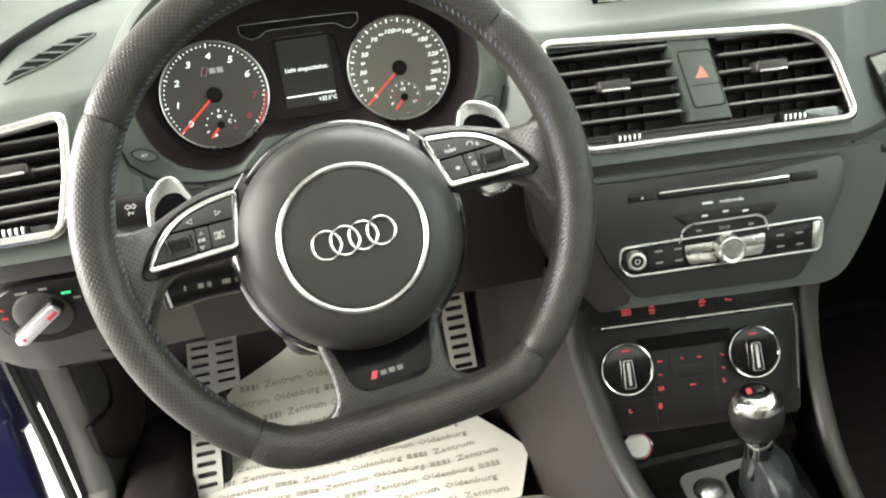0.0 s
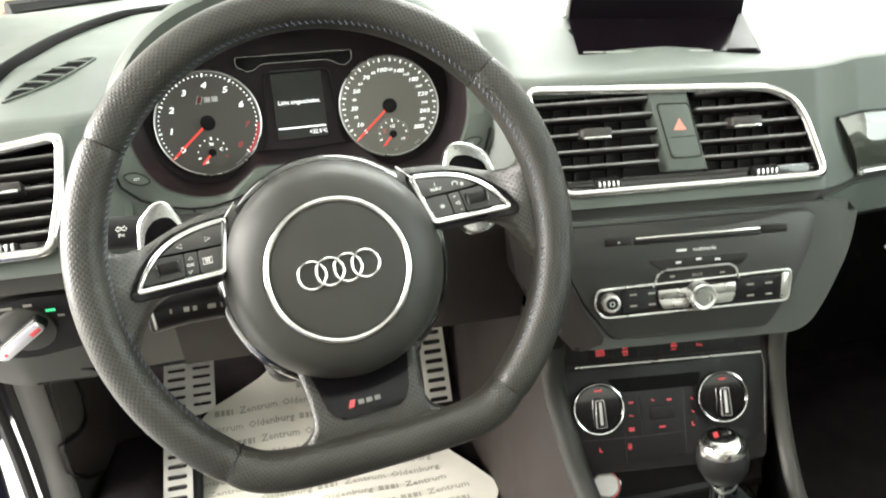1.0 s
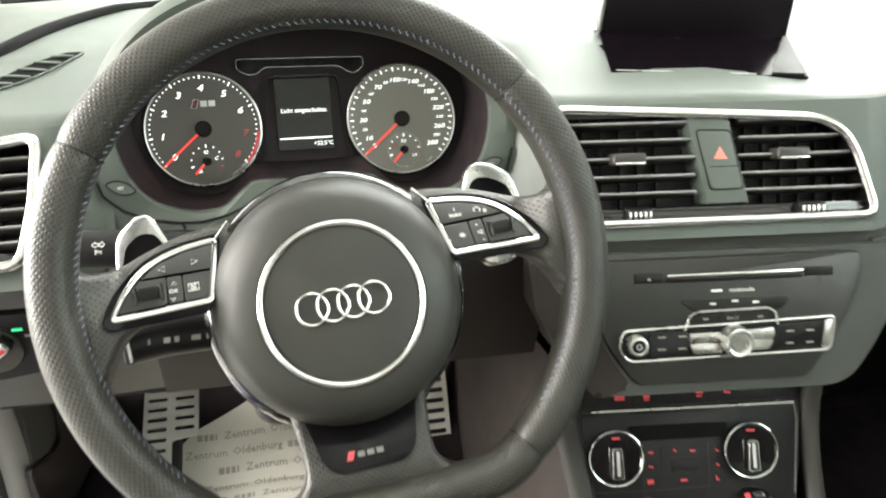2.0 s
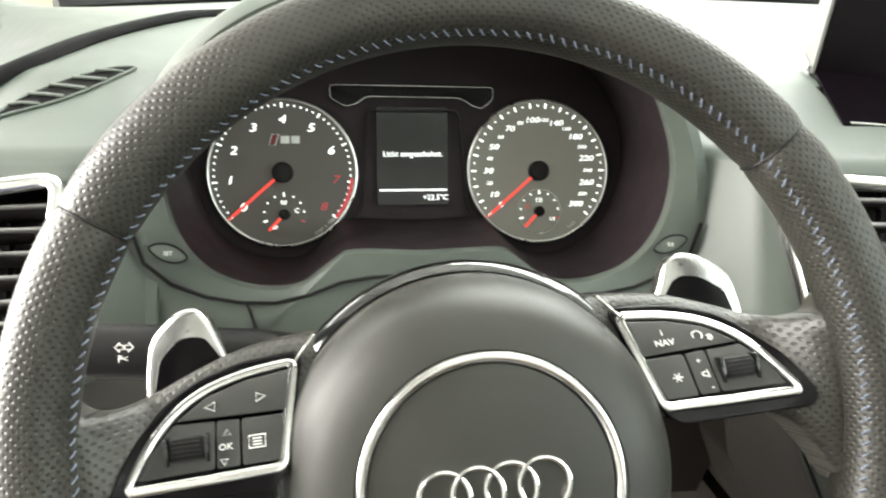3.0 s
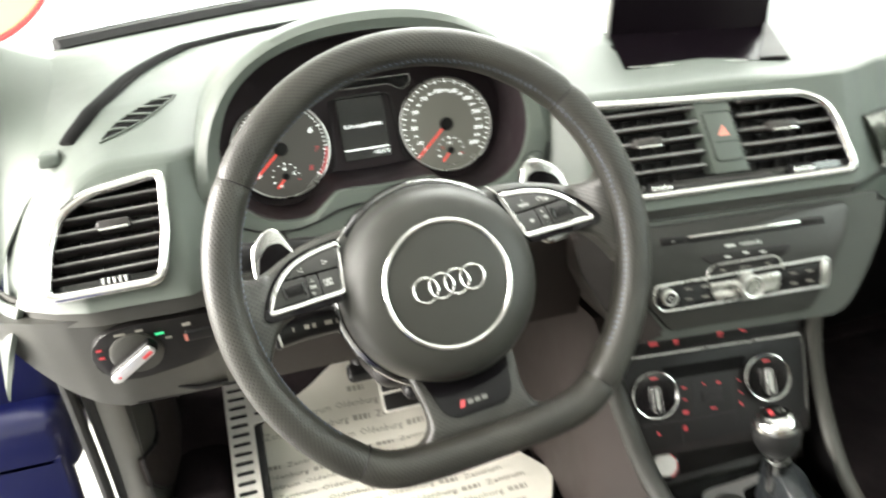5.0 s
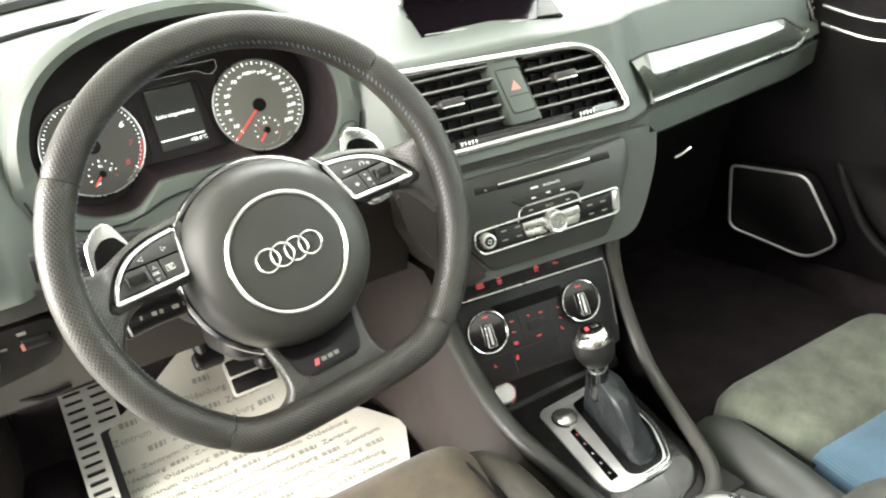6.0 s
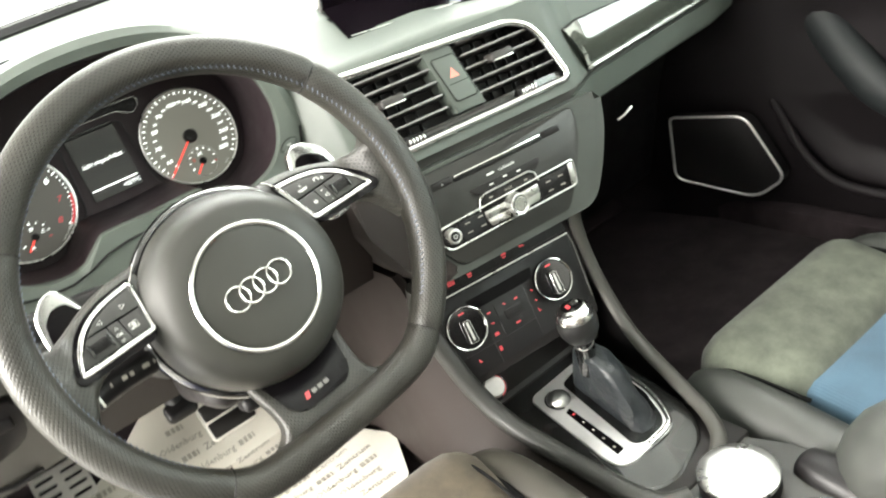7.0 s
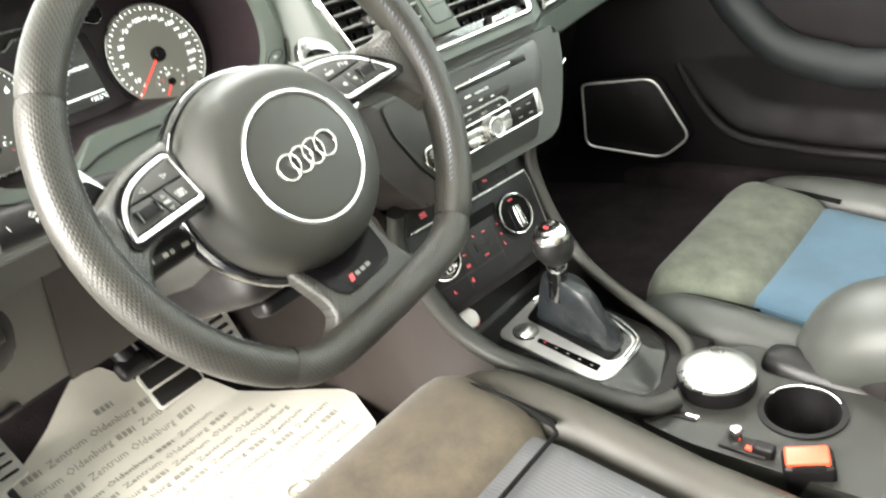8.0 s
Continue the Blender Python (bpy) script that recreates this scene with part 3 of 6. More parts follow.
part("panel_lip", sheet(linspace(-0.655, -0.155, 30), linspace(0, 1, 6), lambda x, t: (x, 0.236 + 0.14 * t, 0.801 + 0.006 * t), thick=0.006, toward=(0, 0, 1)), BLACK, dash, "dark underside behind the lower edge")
part("pull_notch", tube([(-0.610, 0.2325, 0.815), (-0.590, 0.2305, 0.808), (-0.560, 0.2305, 0.8085)], (0.0035, 0.0028), n=8), BLACK, dash, "small dark pull recess under the light switch")


def nose(x, t):
    k = min(1.0, max(0.0, (x - 0.12) / 0.12))
    z = 0.932 - 0.080 * t
    return (x, lower_y(x, z) + 0.004 * (1 - k), z)


part("right_lower_panel", sheet(linspace(0.13, 0.77, 60), linspace(0, 1, 12), nose, thick=0.02), DASH, dash, "grey rounded lower edge")
# The soft shade band of the gap is painted with darker plastic.
part("groove", sheet(linspace(-0.77, 0.77, 120), [0, 1], lambda x, t: (x, face_y(min(x, -0.565) if x < -0.3 else x, 0.943) + 0.009, 0.925 + 0.022 * t), lambda x, t: -0.495 < x < -0.19, thick=0.004), DASH_LOW, dash, "gap below the vents, its shade painted in darker plastic")
part("glovebox_front", sheet(linspace(0.13, 0.72, 20), linspace(0, 1, 10), lambda x, t: (x, 0.30 + 0.10 * t + 0.06 * x, 0.875 - 0.30 * t), thick=0.03), BLACK, dash, "black glovebox lid")
# Black slab here and the black core below keep the dash hollow dark.
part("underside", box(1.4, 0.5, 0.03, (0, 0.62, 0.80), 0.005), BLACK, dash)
part("glovebox_handle", tube([(0.290, 0.221, 0.825), (0.30, 0.217, 0.829), (0.318, 0.218, 0.834)], 0.0022, n=8), SATIN, dash, "small silver release edge")
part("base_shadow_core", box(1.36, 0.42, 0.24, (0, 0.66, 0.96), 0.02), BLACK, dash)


# ---------- air vents ----------
def vent(name, m, outline, slats, tabs, label, frame_r=0.0042, proud=0.002):
    v = thing(name, m, label, "air vent")
    outer = rounded(outline, 0.012, 4)
    part("frame", tube([(u, w, proud) for u, w in outer], (frame_r, frame_r), True, 10), CHROME, v, "bright satin chrome frame")
    us, ws = [p[0] for p in outline], [p[1] for p in outline]
    box_m = rounded(outline, 0.008, 2)
    part("housing", prism([(u * 1.0, w * 1.0) for u, w in box_m], -0.05, -0.028), BLACK, v, "black vent housing")
    walls = loft([[(u, w, proud) for u, w in box_m], [(u, w, -0.03) for u, w in box_m]], True, False)
    part("inner_wall", walls, BLACK, v)
    for u0, w0, u1, w1 in slats:
        L = math.hypot(u1 - u0, w1 - w0)
        ang = math.degrees(math.atan2(w1 - w0, u1 - u0))
        sl = box(L, 0.0033, 0.016, (0, 0, -0.010), 0.0012, 2)
        moved(sl, pose((u0 + u1) / 2, (w0 + w1) / 2, 0, 0, 0, ang) @ pose(0, 0, 0, -14))
        slat_ob = part("slat", sl, DARKSLAT, v)
        # Pale strip paints the highlight along the slat's front edge.
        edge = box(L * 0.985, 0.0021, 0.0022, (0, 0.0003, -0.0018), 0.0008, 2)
        part("slat_edge", moved(edge, pose((u0 + u1) / 2, (w0 + w1) / 2, 0, 0, 0, ang) @ pose(0, 0, 0, -14)), SLATEDGE, slat_ob, "pale strip painted as the slat's highlight")
    u = min(us) + 0.014
    while u < max(us) - 0.008:
        ws_ = [w0 + (w1 - w0) * (u - u0) / (u1 - u0) for (u0, w0), (u1, w1) in zip(outline, outline[1:] + outline[:1]) if (u0 > u) != (u1 > u)]
        if len(ws_) == 2 and not (label.startswith("pair") and -0.034 < u < 0.03):
            part("vane", box(0.0012, abs(ws_[0] - ws_[1]) - 0.004, 0.008, (u, sum(ws_) / 2, -0.0225)), BLACK, v)
        u += 0.0165
    for u, w, wd in tabs:
        part("tab", box(wd, 0.0105, 0.020, (u, w, 0.0), 0.003, 3), DARKSLAT, v, "dark adjusting tab")
        part("tab_strip", box(wd * 0.88, 0.0026, 0.003, (u, w - 0.004, 0.0095), 0.001), CHROME, v, "bright tab edge")
    return v


DARKSLAT = worn(material("vent_slat_plastic", (0.028, 0.025, 0.024), 0.38), 900, 20, 0.05, 0.2)
# Light tone for the highlight painted on the dark slats.
SLATEDGE = worn(material("slat_highlight_paint", (0.22, 0.215, 0.21), 0.34), 900, 20, 0.03, 0.1)


def slat_rows(outline, rows, lo, hi, tilt=0.0):
    out = []
    for w in rows:
        xs, k = [], len(outline)
        for i in range(k):
            (x1, y1), (x2, y2) = outline[i], outline[(i + 1) % k]
            if (y1 > w) != (y2 > w):
                xs.append((x2 - x1) * (w - y1) / (y2 - y1) + x1)
        a, b = max(min(xs), lo), min(max(xs), hi)
        if b - a > 0.01:
            out.append((a, w - tilt, b, w + tilt))
    return out


rows_c = [0.0530, 0.0381, 0.0226, 0.0070, -0.0078]
cv = vent("centre_vents", V, VENT_C, slat_rows(VENT_C, rows_c, -1, -0.020) + slat_rows(VENT_C, rows_c, 0.017, 1), [(-0.083, 0.0218, 0.030), (0.063, 0.0224, 0.030)], "pair of centre air vents in one chrome frame")
part("divider", prism([(-0.030, 0.0585), (0.0075, 0.0565), (0.0258, -0.0195), (-0.0115, -0.0195)], -0.03, 0.001, 0.001), DASH, cv, "grey panel between the vents")
btn = part("hazard_button", prism(rounded([(-0.021, 0.0445), (0.0085, 0.0435), (0.0198, -0.0065), (-0.0085, -0.0065)], 0.004), 0.0, 0.0022, 0.0006), DASH, cv, "grey hazard warning switch")
part("switch_gap", tube([(u, w, 0.0012) for u, w in rounded([(-0.0218, 0.0452), (0.0092, 0.0442), (0.0206, -0.0072), (-0.0093, -0.0072)], 0.004)], 0.0007, True, 6), BLACK, btn)
tri_o = [(-0.0065, 0.0195), (0.0060, 0.0192), (-0.0008, 0.0305)]
part("warning_triangle", prism(tri_o, 0.002, 0.0027), HAZARD, btn, "pale red triangle")
part("switch_split", box(0.026, 0.0008, 0.0006, (0.0028, 0.0128, 0.0023)), BLACK, btn)
part("lower_bar", prism([(-0.112, -0.0215), (0.139, -0.0215), (0.1425, -0.0325), (-0.110, -0.0325)], -0.03, -0.003, 0.001), GLOSS, cv, "glossy black bar below the slats")
for u in (-0.0735, 0.0825):
    wh = part("thumb_wheel", moved(lathe([(0, -0.0125), (0.0065, -0.0125), (0.0075, -0.011), (0.0075, 0.011), (0.0065, 0.0125), (0, 0.0125)], 20), pose(u, -0.0275, -0.003, 0, 90, 0)), BLACK, cv, "ribbed thumb wheel")
    for k in range(5):
        part("rib", box(0.0022, 0.0075, 0.002, (u - 0.009 + 0.0045 * k, -0.0275, 0.0046), 0.0006), CHROME, wh)

rows_l = [0.0400, 0.0262, 0.0124, -0.0014, -0.0152, -0.0275]
lv = vent("driver_side_vent", LV, VENT_L, slat_rows(VENT_L, rows_l, -1, 1, 0.001), [(0.005, 0.0120, 0.030)], "chrome-framed air vent beside the driver's door", 0.0050, 0.006)
part("lower_bar", prism([(-0.058, -0.035), (0.042, -0.035), (0.040, -0.0455), (-0.060, -0.0455)], -0.03, -0.003, 0.001), GLOSS, lv, "glossy black bar")
wh = part("thumb_wheel", box(0.028, 0.008, 0.01, (-0.002, -0.039, -0.003), 0.002), BLACK, lv, "ribbed thumb wheel")
for k in range(5):
    part("rib", box(0.0024, 0.0075, 0.002, (-0.012 + 0.005 * k, -0.039, 0.0026), 0.0006), CHROME, wh)

RV = pose(0.62, face_y(0.62, 0.99), 0.99, 90 - 14, 0, 15)
VENT_R = [(-0.05, 0.03), (0.045, 0.03), (0.055, 0.0), (0.06, -0.028), (-0.04, -0.028)]
rv = vent("passenger_side_vent", RV, VENT_R, slat_rows(VENT_R, [0.021, 0.011, 0.001, -0.009], -1, 1), [(0.0, 0.006, 0.026)], "chrome-framed air vent beside the passenger door", 0.0036)
part("lower_bar", prism([(-0.04, -0.0165), (0.057, -0.0165), (0.058, -0.027), (-0.04, -0.027)], -0.03, -0.003, 0.001), GLOSS, rv)

# small demist grille on top of the pad
gr = thing("demist_grille", Matrix(), "dark slatted demist grille let into the pad", "air vent")


def pad_z(x, y):
    for i in range(len(TOPS) - 1):
        a, b = dash_top(x, TOPS[i]), dash_top(x, TOPS[i + 1])
        if a[1] <= y <= b[1]:
            return a[2] + (b[2] - a[2]) * (y - a[1]) / (b[1] - a[1])
    return 1.1


LENS = (-0.632, 0.266, -0.558, 0.337)


def lens_pt(t, q, off=0.0012):
    w = 0.0110 * math.sin(math.pi * min(1, max(0, t))) ** 0.8
    x, y = LENS[0] + (LENS[2] - LENS[0]) * t - 0.77 * w * q, LENS[1] + (LENS[3] - LENS[1]) * t + 0.62 * w * q
    return (x, y, pad_z(x, y) + off)


# No hole: a matt black sheet on the pad paints the opening's darkness.
part("recess", sheet(linspace(0.01, 0.99, 26), [-1, -0.5, 0, 0.5, 1], lens_pt, thick=0.004, toward=(0, 0, -1)), MATTE, gr, "black sheet painting the dark of the grille opening")
part("grille_lip", tube([lens_pt(t, 1.0, 0.001) for t in linspace(0.01, 0.99, 26)] + [lens_pt(t, -1.0, 0.001) for t in linspace(0.99, 0.01, 26)], 0.0011, True, 6), DASH, gr, "thin raised lip")
for k in range(5):
    t = 0.21 + 0.15 * k
    part("slat", tube([lens_pt(t - 0.055, 0.95, 0.0022), lens_pt(t, 0.0, 0.0024), lens_pt(t + 0.055, -0.95, 0.0022)], (0.0016, 0.0012), n=8), DASH, gr)
groove = [(-0.668, 0.296), (-0.655, 0.310), (-0.645, 0.325), (-0.630, 0.355), (-0.606, 0.43), (-0.568, 0.50), (-0.524, 0.55), (-0.46, 0.60), (-0.36, 0.64)]
part("pad_groove", tube([(p.x, p.y, pad_z(p.x, p.y) + 0.001) for p in smooth_path([(x, y, 0) for x, y in groove], 5)], (0.0105, 0.0055), n=10, up=(0, 0, 1)), MATTE, dash, "dark joint along the pad")
part("rear_edge", tube([(x, dash_top(x, 1.0)[1], dash_top(x, 1.0)[2] + 0.004) for x in linspace(-0.74, 0.74, 30)], 0.016, n=8), BLACK, dash, "black ceramic edge under the windscreen")



def pillar_foot(side):
    """The grey trim that rises from the end of the pad to the windscreen pillar."""
    def f(t, y):
        x = 0.672 + 0.135 * t + 0.02 * max(0.0, 0.36 - y)
        return (side * x, y, pad_z(side * min(x, 0.765), y) - 0.004 + 0.062 * t ** 2.0 * (1 - 0.55 * min(1.0, max(0.0, (y - 0.53) / 0.13))))
    return sheet(linspace(0, 1, 16), linspace(0.29, 0.86, 26), f, thick=0.006, toward=(side * 0.3, 0, -1))


for side in (-1, 1):
    part("pillar_foot", pillar_foot(side), DASH, dash, "smooth grey trim rising to the windscreen pillar")
part("end_clip", box(0.022, 0.030, 0.014, (-0.686, 0.293, 1.061), 0.0055, 4), DASH, dash, "small grey end clip of the pad")

# lacquered inlay on the passenger side
inlay = thing("dash_inlay", Matrix(), "lacquered dark carbon dash inlay with a silver lower line", "trim")


def inlay_pt(s, t, off=0.004):
    zl, zh = 0.9465 - 0.004 * s, 1.0065 - 0.021 * s - 0.03 * max(0, s - 0.86) / 0.14
    zl += 0.022 * max(0, (s - 0.90) / 0.10) ** 2
    x = 0.149 + (0.545 - 0.149) * s + (1 - t) * 0.030 * (1 - s) ** 2
    z = zl + (zh - zl) * t
    return (x, face_y(x, z) - off - 0.007 * math.sin(math.pi * t), z)


part("lacquer", sheet(linspace(0, 1, 40), linspace(0, 1, 9), inlay_pt, thick=0.008), TRIM, inlay, "glossy dark carbon lacquer")
part("silver_line", tube([inlay_pt(s, 0.0, 0.006) for s in linspace(0.0, 0.97, 30)], 0.0022, n=8), SATIN, inlay, "thin satin silver line")
part("shadow_line", tube([inlay_pt(s, 1.0, 0.003) for s in linspace(0.0, 1.0, 30)], 0.0018, n=6), BLACK, inlay)

# ---------- instrument binnacle ----------
bin_ = thing("instrument_binnacle", Matrix(), "grey hooded binnacle round the instruments", "instrument hood")
CX = -0.364


def hood_outline(n, a=0.187, b=0.172, z0=1.0, p=2.3, low=0.945):
    out = []
    for i in range(n):
        th = 2 * math.pi * i / n
        c, s = math.cos(th), math.sin(th)
        if s >= 0:
            r = 1 / ((abs(c) / a) ** p + (abs(s) / b) ** p) ** (1 / p)
        else:
            r = min(1 / max(1e-6, abs(c) / a), (z0 - low) / max(1e-6, -s)) if c else (z0 - low)
        out.append((CX + r * c, z0 + r * s))
    return out


half = [(0.0, 0.999), (0.05, 1.0), (0.064, 0.988), (0.078, 0.9795), (0.095, 0.977), (0.115, 0.980), (0.135, 0.990), (0.150, 1.010), (0.1575, 1.04), (0.154, 1.07), (0.137, 1.105), (0.105, 1.132), (0.06, 1.148), (0.0, 1.153)]


def smooth_loop(pts, n=6):
    """A closed curve that glides through the points."""
    out, k = [], len(pts)
    for i in range(k):
        p0, p1, p2, p3 = (Vector(pts[j % k]) for j in (i - 1, i, i + 1, i + 2))
        for q in range(n):
            t = q / n
            out.append(tuple(0.5 * ((2 * p1) + (p2 - p0) * t + (2 * p0 - 5 * p1 + 4 * p2 - p3) * t * t + (3 * p1 - p0 - 3 * p2 + p3) * t ** 3)))
    return out


OPENING = smooth_loop([(CX + x, z) for x, z in half] + [(CX - x, z) for x, z in half[-2:0:-1]])


def by_angle(poly, n, z0=1.0, zc=1.05):
    """The outline's points at even angles round a middle."""
    out, k = [], len(poly)
    for i in range(n):
        th = 2 * math.pi * i / n
        c, s = math.cos(th), math.sin(th)
        best = 0.0
        for j in range(k):
            (x1, y1), (x2, y2) = poly[j], poly[(j + 1) % k]
            x1, y1, x2, y2 = x1 - CX, y1 - zc, x2 - CX, y2 - zc
            den = c * (y2 - y1) - s * (x2 - x1)
            if abs(den) < 1e-12:
                continue
            r = (x1 * (y2 - y1) - y1 * (x2 - x1)) / den
            q = (x1 * s - y1 * c) / den
            if r > 0 and -1e-9 <= q <= 1 + 1e-9:
                best = max(best, r)
        out.append((CX + best * c, zc + best * s))
    return out


NB = 220
open_pts = by_angle(OPENING, NB)
hood_pts = by_angle(hood_outline(200), NB)


def lean(z):
    return 0.215 + 0.10 * max(0.0, z - 1.02) - 0.35 * max(0.0, 0.975 - z)


def ring_section(pts, y_of):
    return [(x, y_of(z), z) for x, z in pts]


mid_pts = [((a[0] * 0.5 + b[0] * 0.5), (a[1] * 0.5 + b[1] * 0.5)) for a, b in zip(open_pts, hood_pts)]
part("hood", loft([ring_section(open_pts, lambda z: lean(z) + 0.010), ring_section(open_pts, lambda z: lean(z) + 0.001), ring_section(mid_pts, lambda z: lean(z) - 0.003), ring_section([(CX + (x - CX) * 0.985, 1.05 + (z - 1.05) * 0.985) for x, z in hood_pts], lambda z: lean(z) + 0.002),
                   ring_section(hood_pts, lambda z: lean(z) + 0.012), ring_section([(CX + (x - CX) * (1.17 if x > CX else 1.03), z - 0.004) for x, z in hood_pts], lambda z: 0.30), ring_section([(CX + (x - CX) * (1.36 if x > CX else 1.08), z - 0.02 * max(0, z - 1.05) / 0.12) for x, z in hood_pts], lambda z: 0.42),
                   ring_section([(CX + (x - CX) * (1.55 if x > CX else 1.12), z - 0.06 * max(0, z - 1.05) / 0.12) for x, z in hood_pts], lambda z: 0.62)], True, False), DASH, bin_, "grey grained instrument hood")
inner = [(CX + (x - CX) * 1.02, 1.04 + (z - 1.04) * (1.16 if z < 1.04 else 0.86)) for x, z in open_pts]
part("funnel", loft([ring_section(open_pts, lambda z: lean(z) + 0.009), ring_section([((a[0] + b[0]) / 2, (a[1] + b[1]) / 2) for a, b in zip(open_pts, inner)], lambda z: 0.275), ring_section(inner, lambda z: 0.326 + 0.268 * (z - 1.027))], True, False), PURPLE, bin_, "matt black inner shroud")
part("lower_cover", sheet(linspace(-0.535, -0.195, 30), linspace(0, 1, 8), lambda x, t: (x, 0.195 + 0.0 * t + 0.06 * (1 - t) * 0 - 0.010 * math.sin(math.pi * t), 0.9475 - 0.022 * t), thick=0.02), DASH_LOW, bin_, "grey lower cover of the binnacle")
for sx, words, nm in ((-1, "SET", "set_button"), (1, "0.0", "reset_button")):
    fm = pose(CX + sx * 0.1555, 0.2095, 1.005, 90 - 8, 0, 0) @ Matrix.Scale(0.82, 4)
    EYE_SHAPE = [(sx * u, w) for u, w in smooth_loop([(-0.0125, -0.0035), (-0.0075, 0.0025), (0.0, 0.0060), (0.0075, 0.0062), (0.0125, 0.0035), (0.0075, -0.0025), (0.0, -0.0062), (-0.0075, -0.0065)], 4)]
    b_ = part(nm, plate(EYE_SHAPE, -0.004, 0.0012, 0.0006), DASH, bin_, "small grey push button")
    b_.matrix_basis = fm
    part("button_gap", tube([(u * 1.05, w * 1.05, 0.0006) for u, w in EYE_SHAPE], 0.0009, True, 6), BLACK, b_)
    lettering(words, 0.0042, at(0, -0.0003, 0.0013), WHITEMARK, b_)

line_r = [(-0.188, 1.018), (-0.193, 0.998), (-0.208, 0.984), (-0.229, 0.975), (-0.25, 0.9715), (-0.27, 0.971), (-0.29, 0.975), (-0.31, 0.983), (-0.33, 0.986), (CX, 0.987)]
line_pts = smooth_pillar([(x, lean(z) - 0.0032, z) for x, z in line_r] + [(2 * CX - x, lean(z) - 0.0032, z) for x, z in line_r[-2::-1]], 3)
part("panel_line", tube(line_pts, 0.0011, n=6), BLACK, bin_, "dark panel joint below the instruments")
for s in (-1, 1):
    part("panel_line", tube([(CX + s * 0.112, lean(0.972) - 0.003, 0.972), (CX + s * 0.106, lean(0.955) - 0.003, 0.955)], 0.0010, n=6), BLACK, bin_)

# ---------- instrument cluster ----------
D = pose(-0.364, 0.326, 1.027, 75)
cl = thing("instrument_cluster", D, "black cluster with two red-needled dials and a lit screen", "instrument cluster")
part("back_plate", prism(rounded([(-0.18, -0.08), (0.18, -0.08), (0.18, 0.04), (0.138, 0.09), (0.09, 0.115), (-0.09, 0.115), (-0.138, 0.09), (-0.18, 0.04)], 0.02), -0.02, -0.004), PURPLE, cl)


def arc(cx, cy, r, a0, a1, n, h=0.0):
    return [(cx + r * math.cos(radians(a)), cy + r * math.sin(radians(a)), h) for a in linspace(a0, a1, n)]


def dial(name, cx, marks, minor, a0, a1, needle_deg, sub, label, face):
    d = part(name, moved(lathe([(0, -0.004), (0.0525, -0.004), (0.0535, 0.0), (0.0528, 0.0006), (0, 0.0006)], 72), at(cx, 0)), face, cl, label)
    part("bezel", tube(arc(cx, 0, 0.0535, 0, 355, 72, 0.001), 0.0011, True, 8), SATIN, d, "thin bright rim")
    lo, hi = marks[0][0], marks[-1][0]
    for value, text, size, mat in marks:
        a = a0 + (a1 - a0) * (value - lo) / (hi - lo)
        r = 0.0385
        lettering(text, size * 0.86, at(cx + r * math.cos(radians(a)), r * math.sin(radians(a)), 0.0009) @ Matrix.Diagonal((1.3, 1, 1, 1)), mat, d, "numeral", 0.0001, 0.2)
    steps = minor
    for k in range(steps + 1):
        a = a0 + (a1 - a0) * k / steps
        long = k % (steps // (len(marks) - 1)) == 0
        w = box(0.0036 if long else 0.0012, 0.0011 if long else 0.0012, 0.0003, (0.0492, 0, 0.0009))
        part("tick", moved(w, at(cx, 0, 0, a)), WHITEGLOW, d)
    nd = join(box(0.044, 0.0018, 0.0012, (0.026, 0, 0.0035), 0.0004), box(0.012, 0.0010, 0.001, (0.046, 0, 0.0035)))
    part("needle", moved(nd, at(cx, 0, 0, needle_deg)), NEEDLE, d, "glowing red needle")
    part("needle_hub", moved(lathe([(0, 0.0075), (0.0062, 0.0072), (0.0075, 0.006), (0.0078, 0.001), (0, 0.001)], 28), at(cx, 0)), BLACK, d, "black needle cap")
    sy = -0.0305
    s_ = part("small_gauge", moved(lathe([(0, 0.0007), (0.0165, 0.0007), (0.0168, 0.0011), (0.016, 0.0013), (0, 0.0013)], 40), at(cx + 0.0006, sy)), face, d)
    for k in range(9):
        a = 200 - 27.5 * k
        part("tick", moved(box(0.0028 if k % 4 == 0 else 0.0012, 0.0011, 0.0003, (0.0145, 0, 0.0016)), at(cx + 0.0006, sy, 0, a)), WHITEGLOW if k < 8 else REDGLOW, s_)
    part("small_needle", moved(box(0.0145, 0.0018, 0.0008, (0.009, 0, 0.0026), 0.0003), at(cx + 0.0006, sy, 0, 226)), NEEDLE, s_, "glowing red needle")
    part("small_hub", moved(lathe([(0, 0.0045), (0.0038, 0.0042), (0.0042, 0.001), (0, 0.001)], 20), at(cx + 0.0006, sy)), BLACK, s_)
    for text, u, w, size in sub:
        lettering(text, size, at(cx + u, sy + w, 0.0016), WHITEGLOW, s_, "numeral", 0.0001, 0.15)
    return d


tach = dial("rev_counter", -0.0956, [(k, str(k), 0.0098, WHITEGLOW if k < 7 else REDGLOW) for k in range(9)], 48, 221, -41, 221, [("90", 0.0, 0.0085, 0.0045), ("C", 0.0095, 0.0025, 0.005), ("50", -0.0068, -0.0095, 0.0042)], "dark rev counter dial, needle at zero", TACHFACE)
part("red_zone", tube(arc(-0.0956, 0, 0.0505, -5, -41, 16, 0.0012), (0.0013, 0.0005), n=6, up=(0, 0, 1)), REDGLOW, tach, "red arc at the end of the scale")
badge_pts = [(-0.1050, 0.0200), (-0.1003, 0.0200), (-0.0979, 0.0280), (-0.1026, 0.0280)]
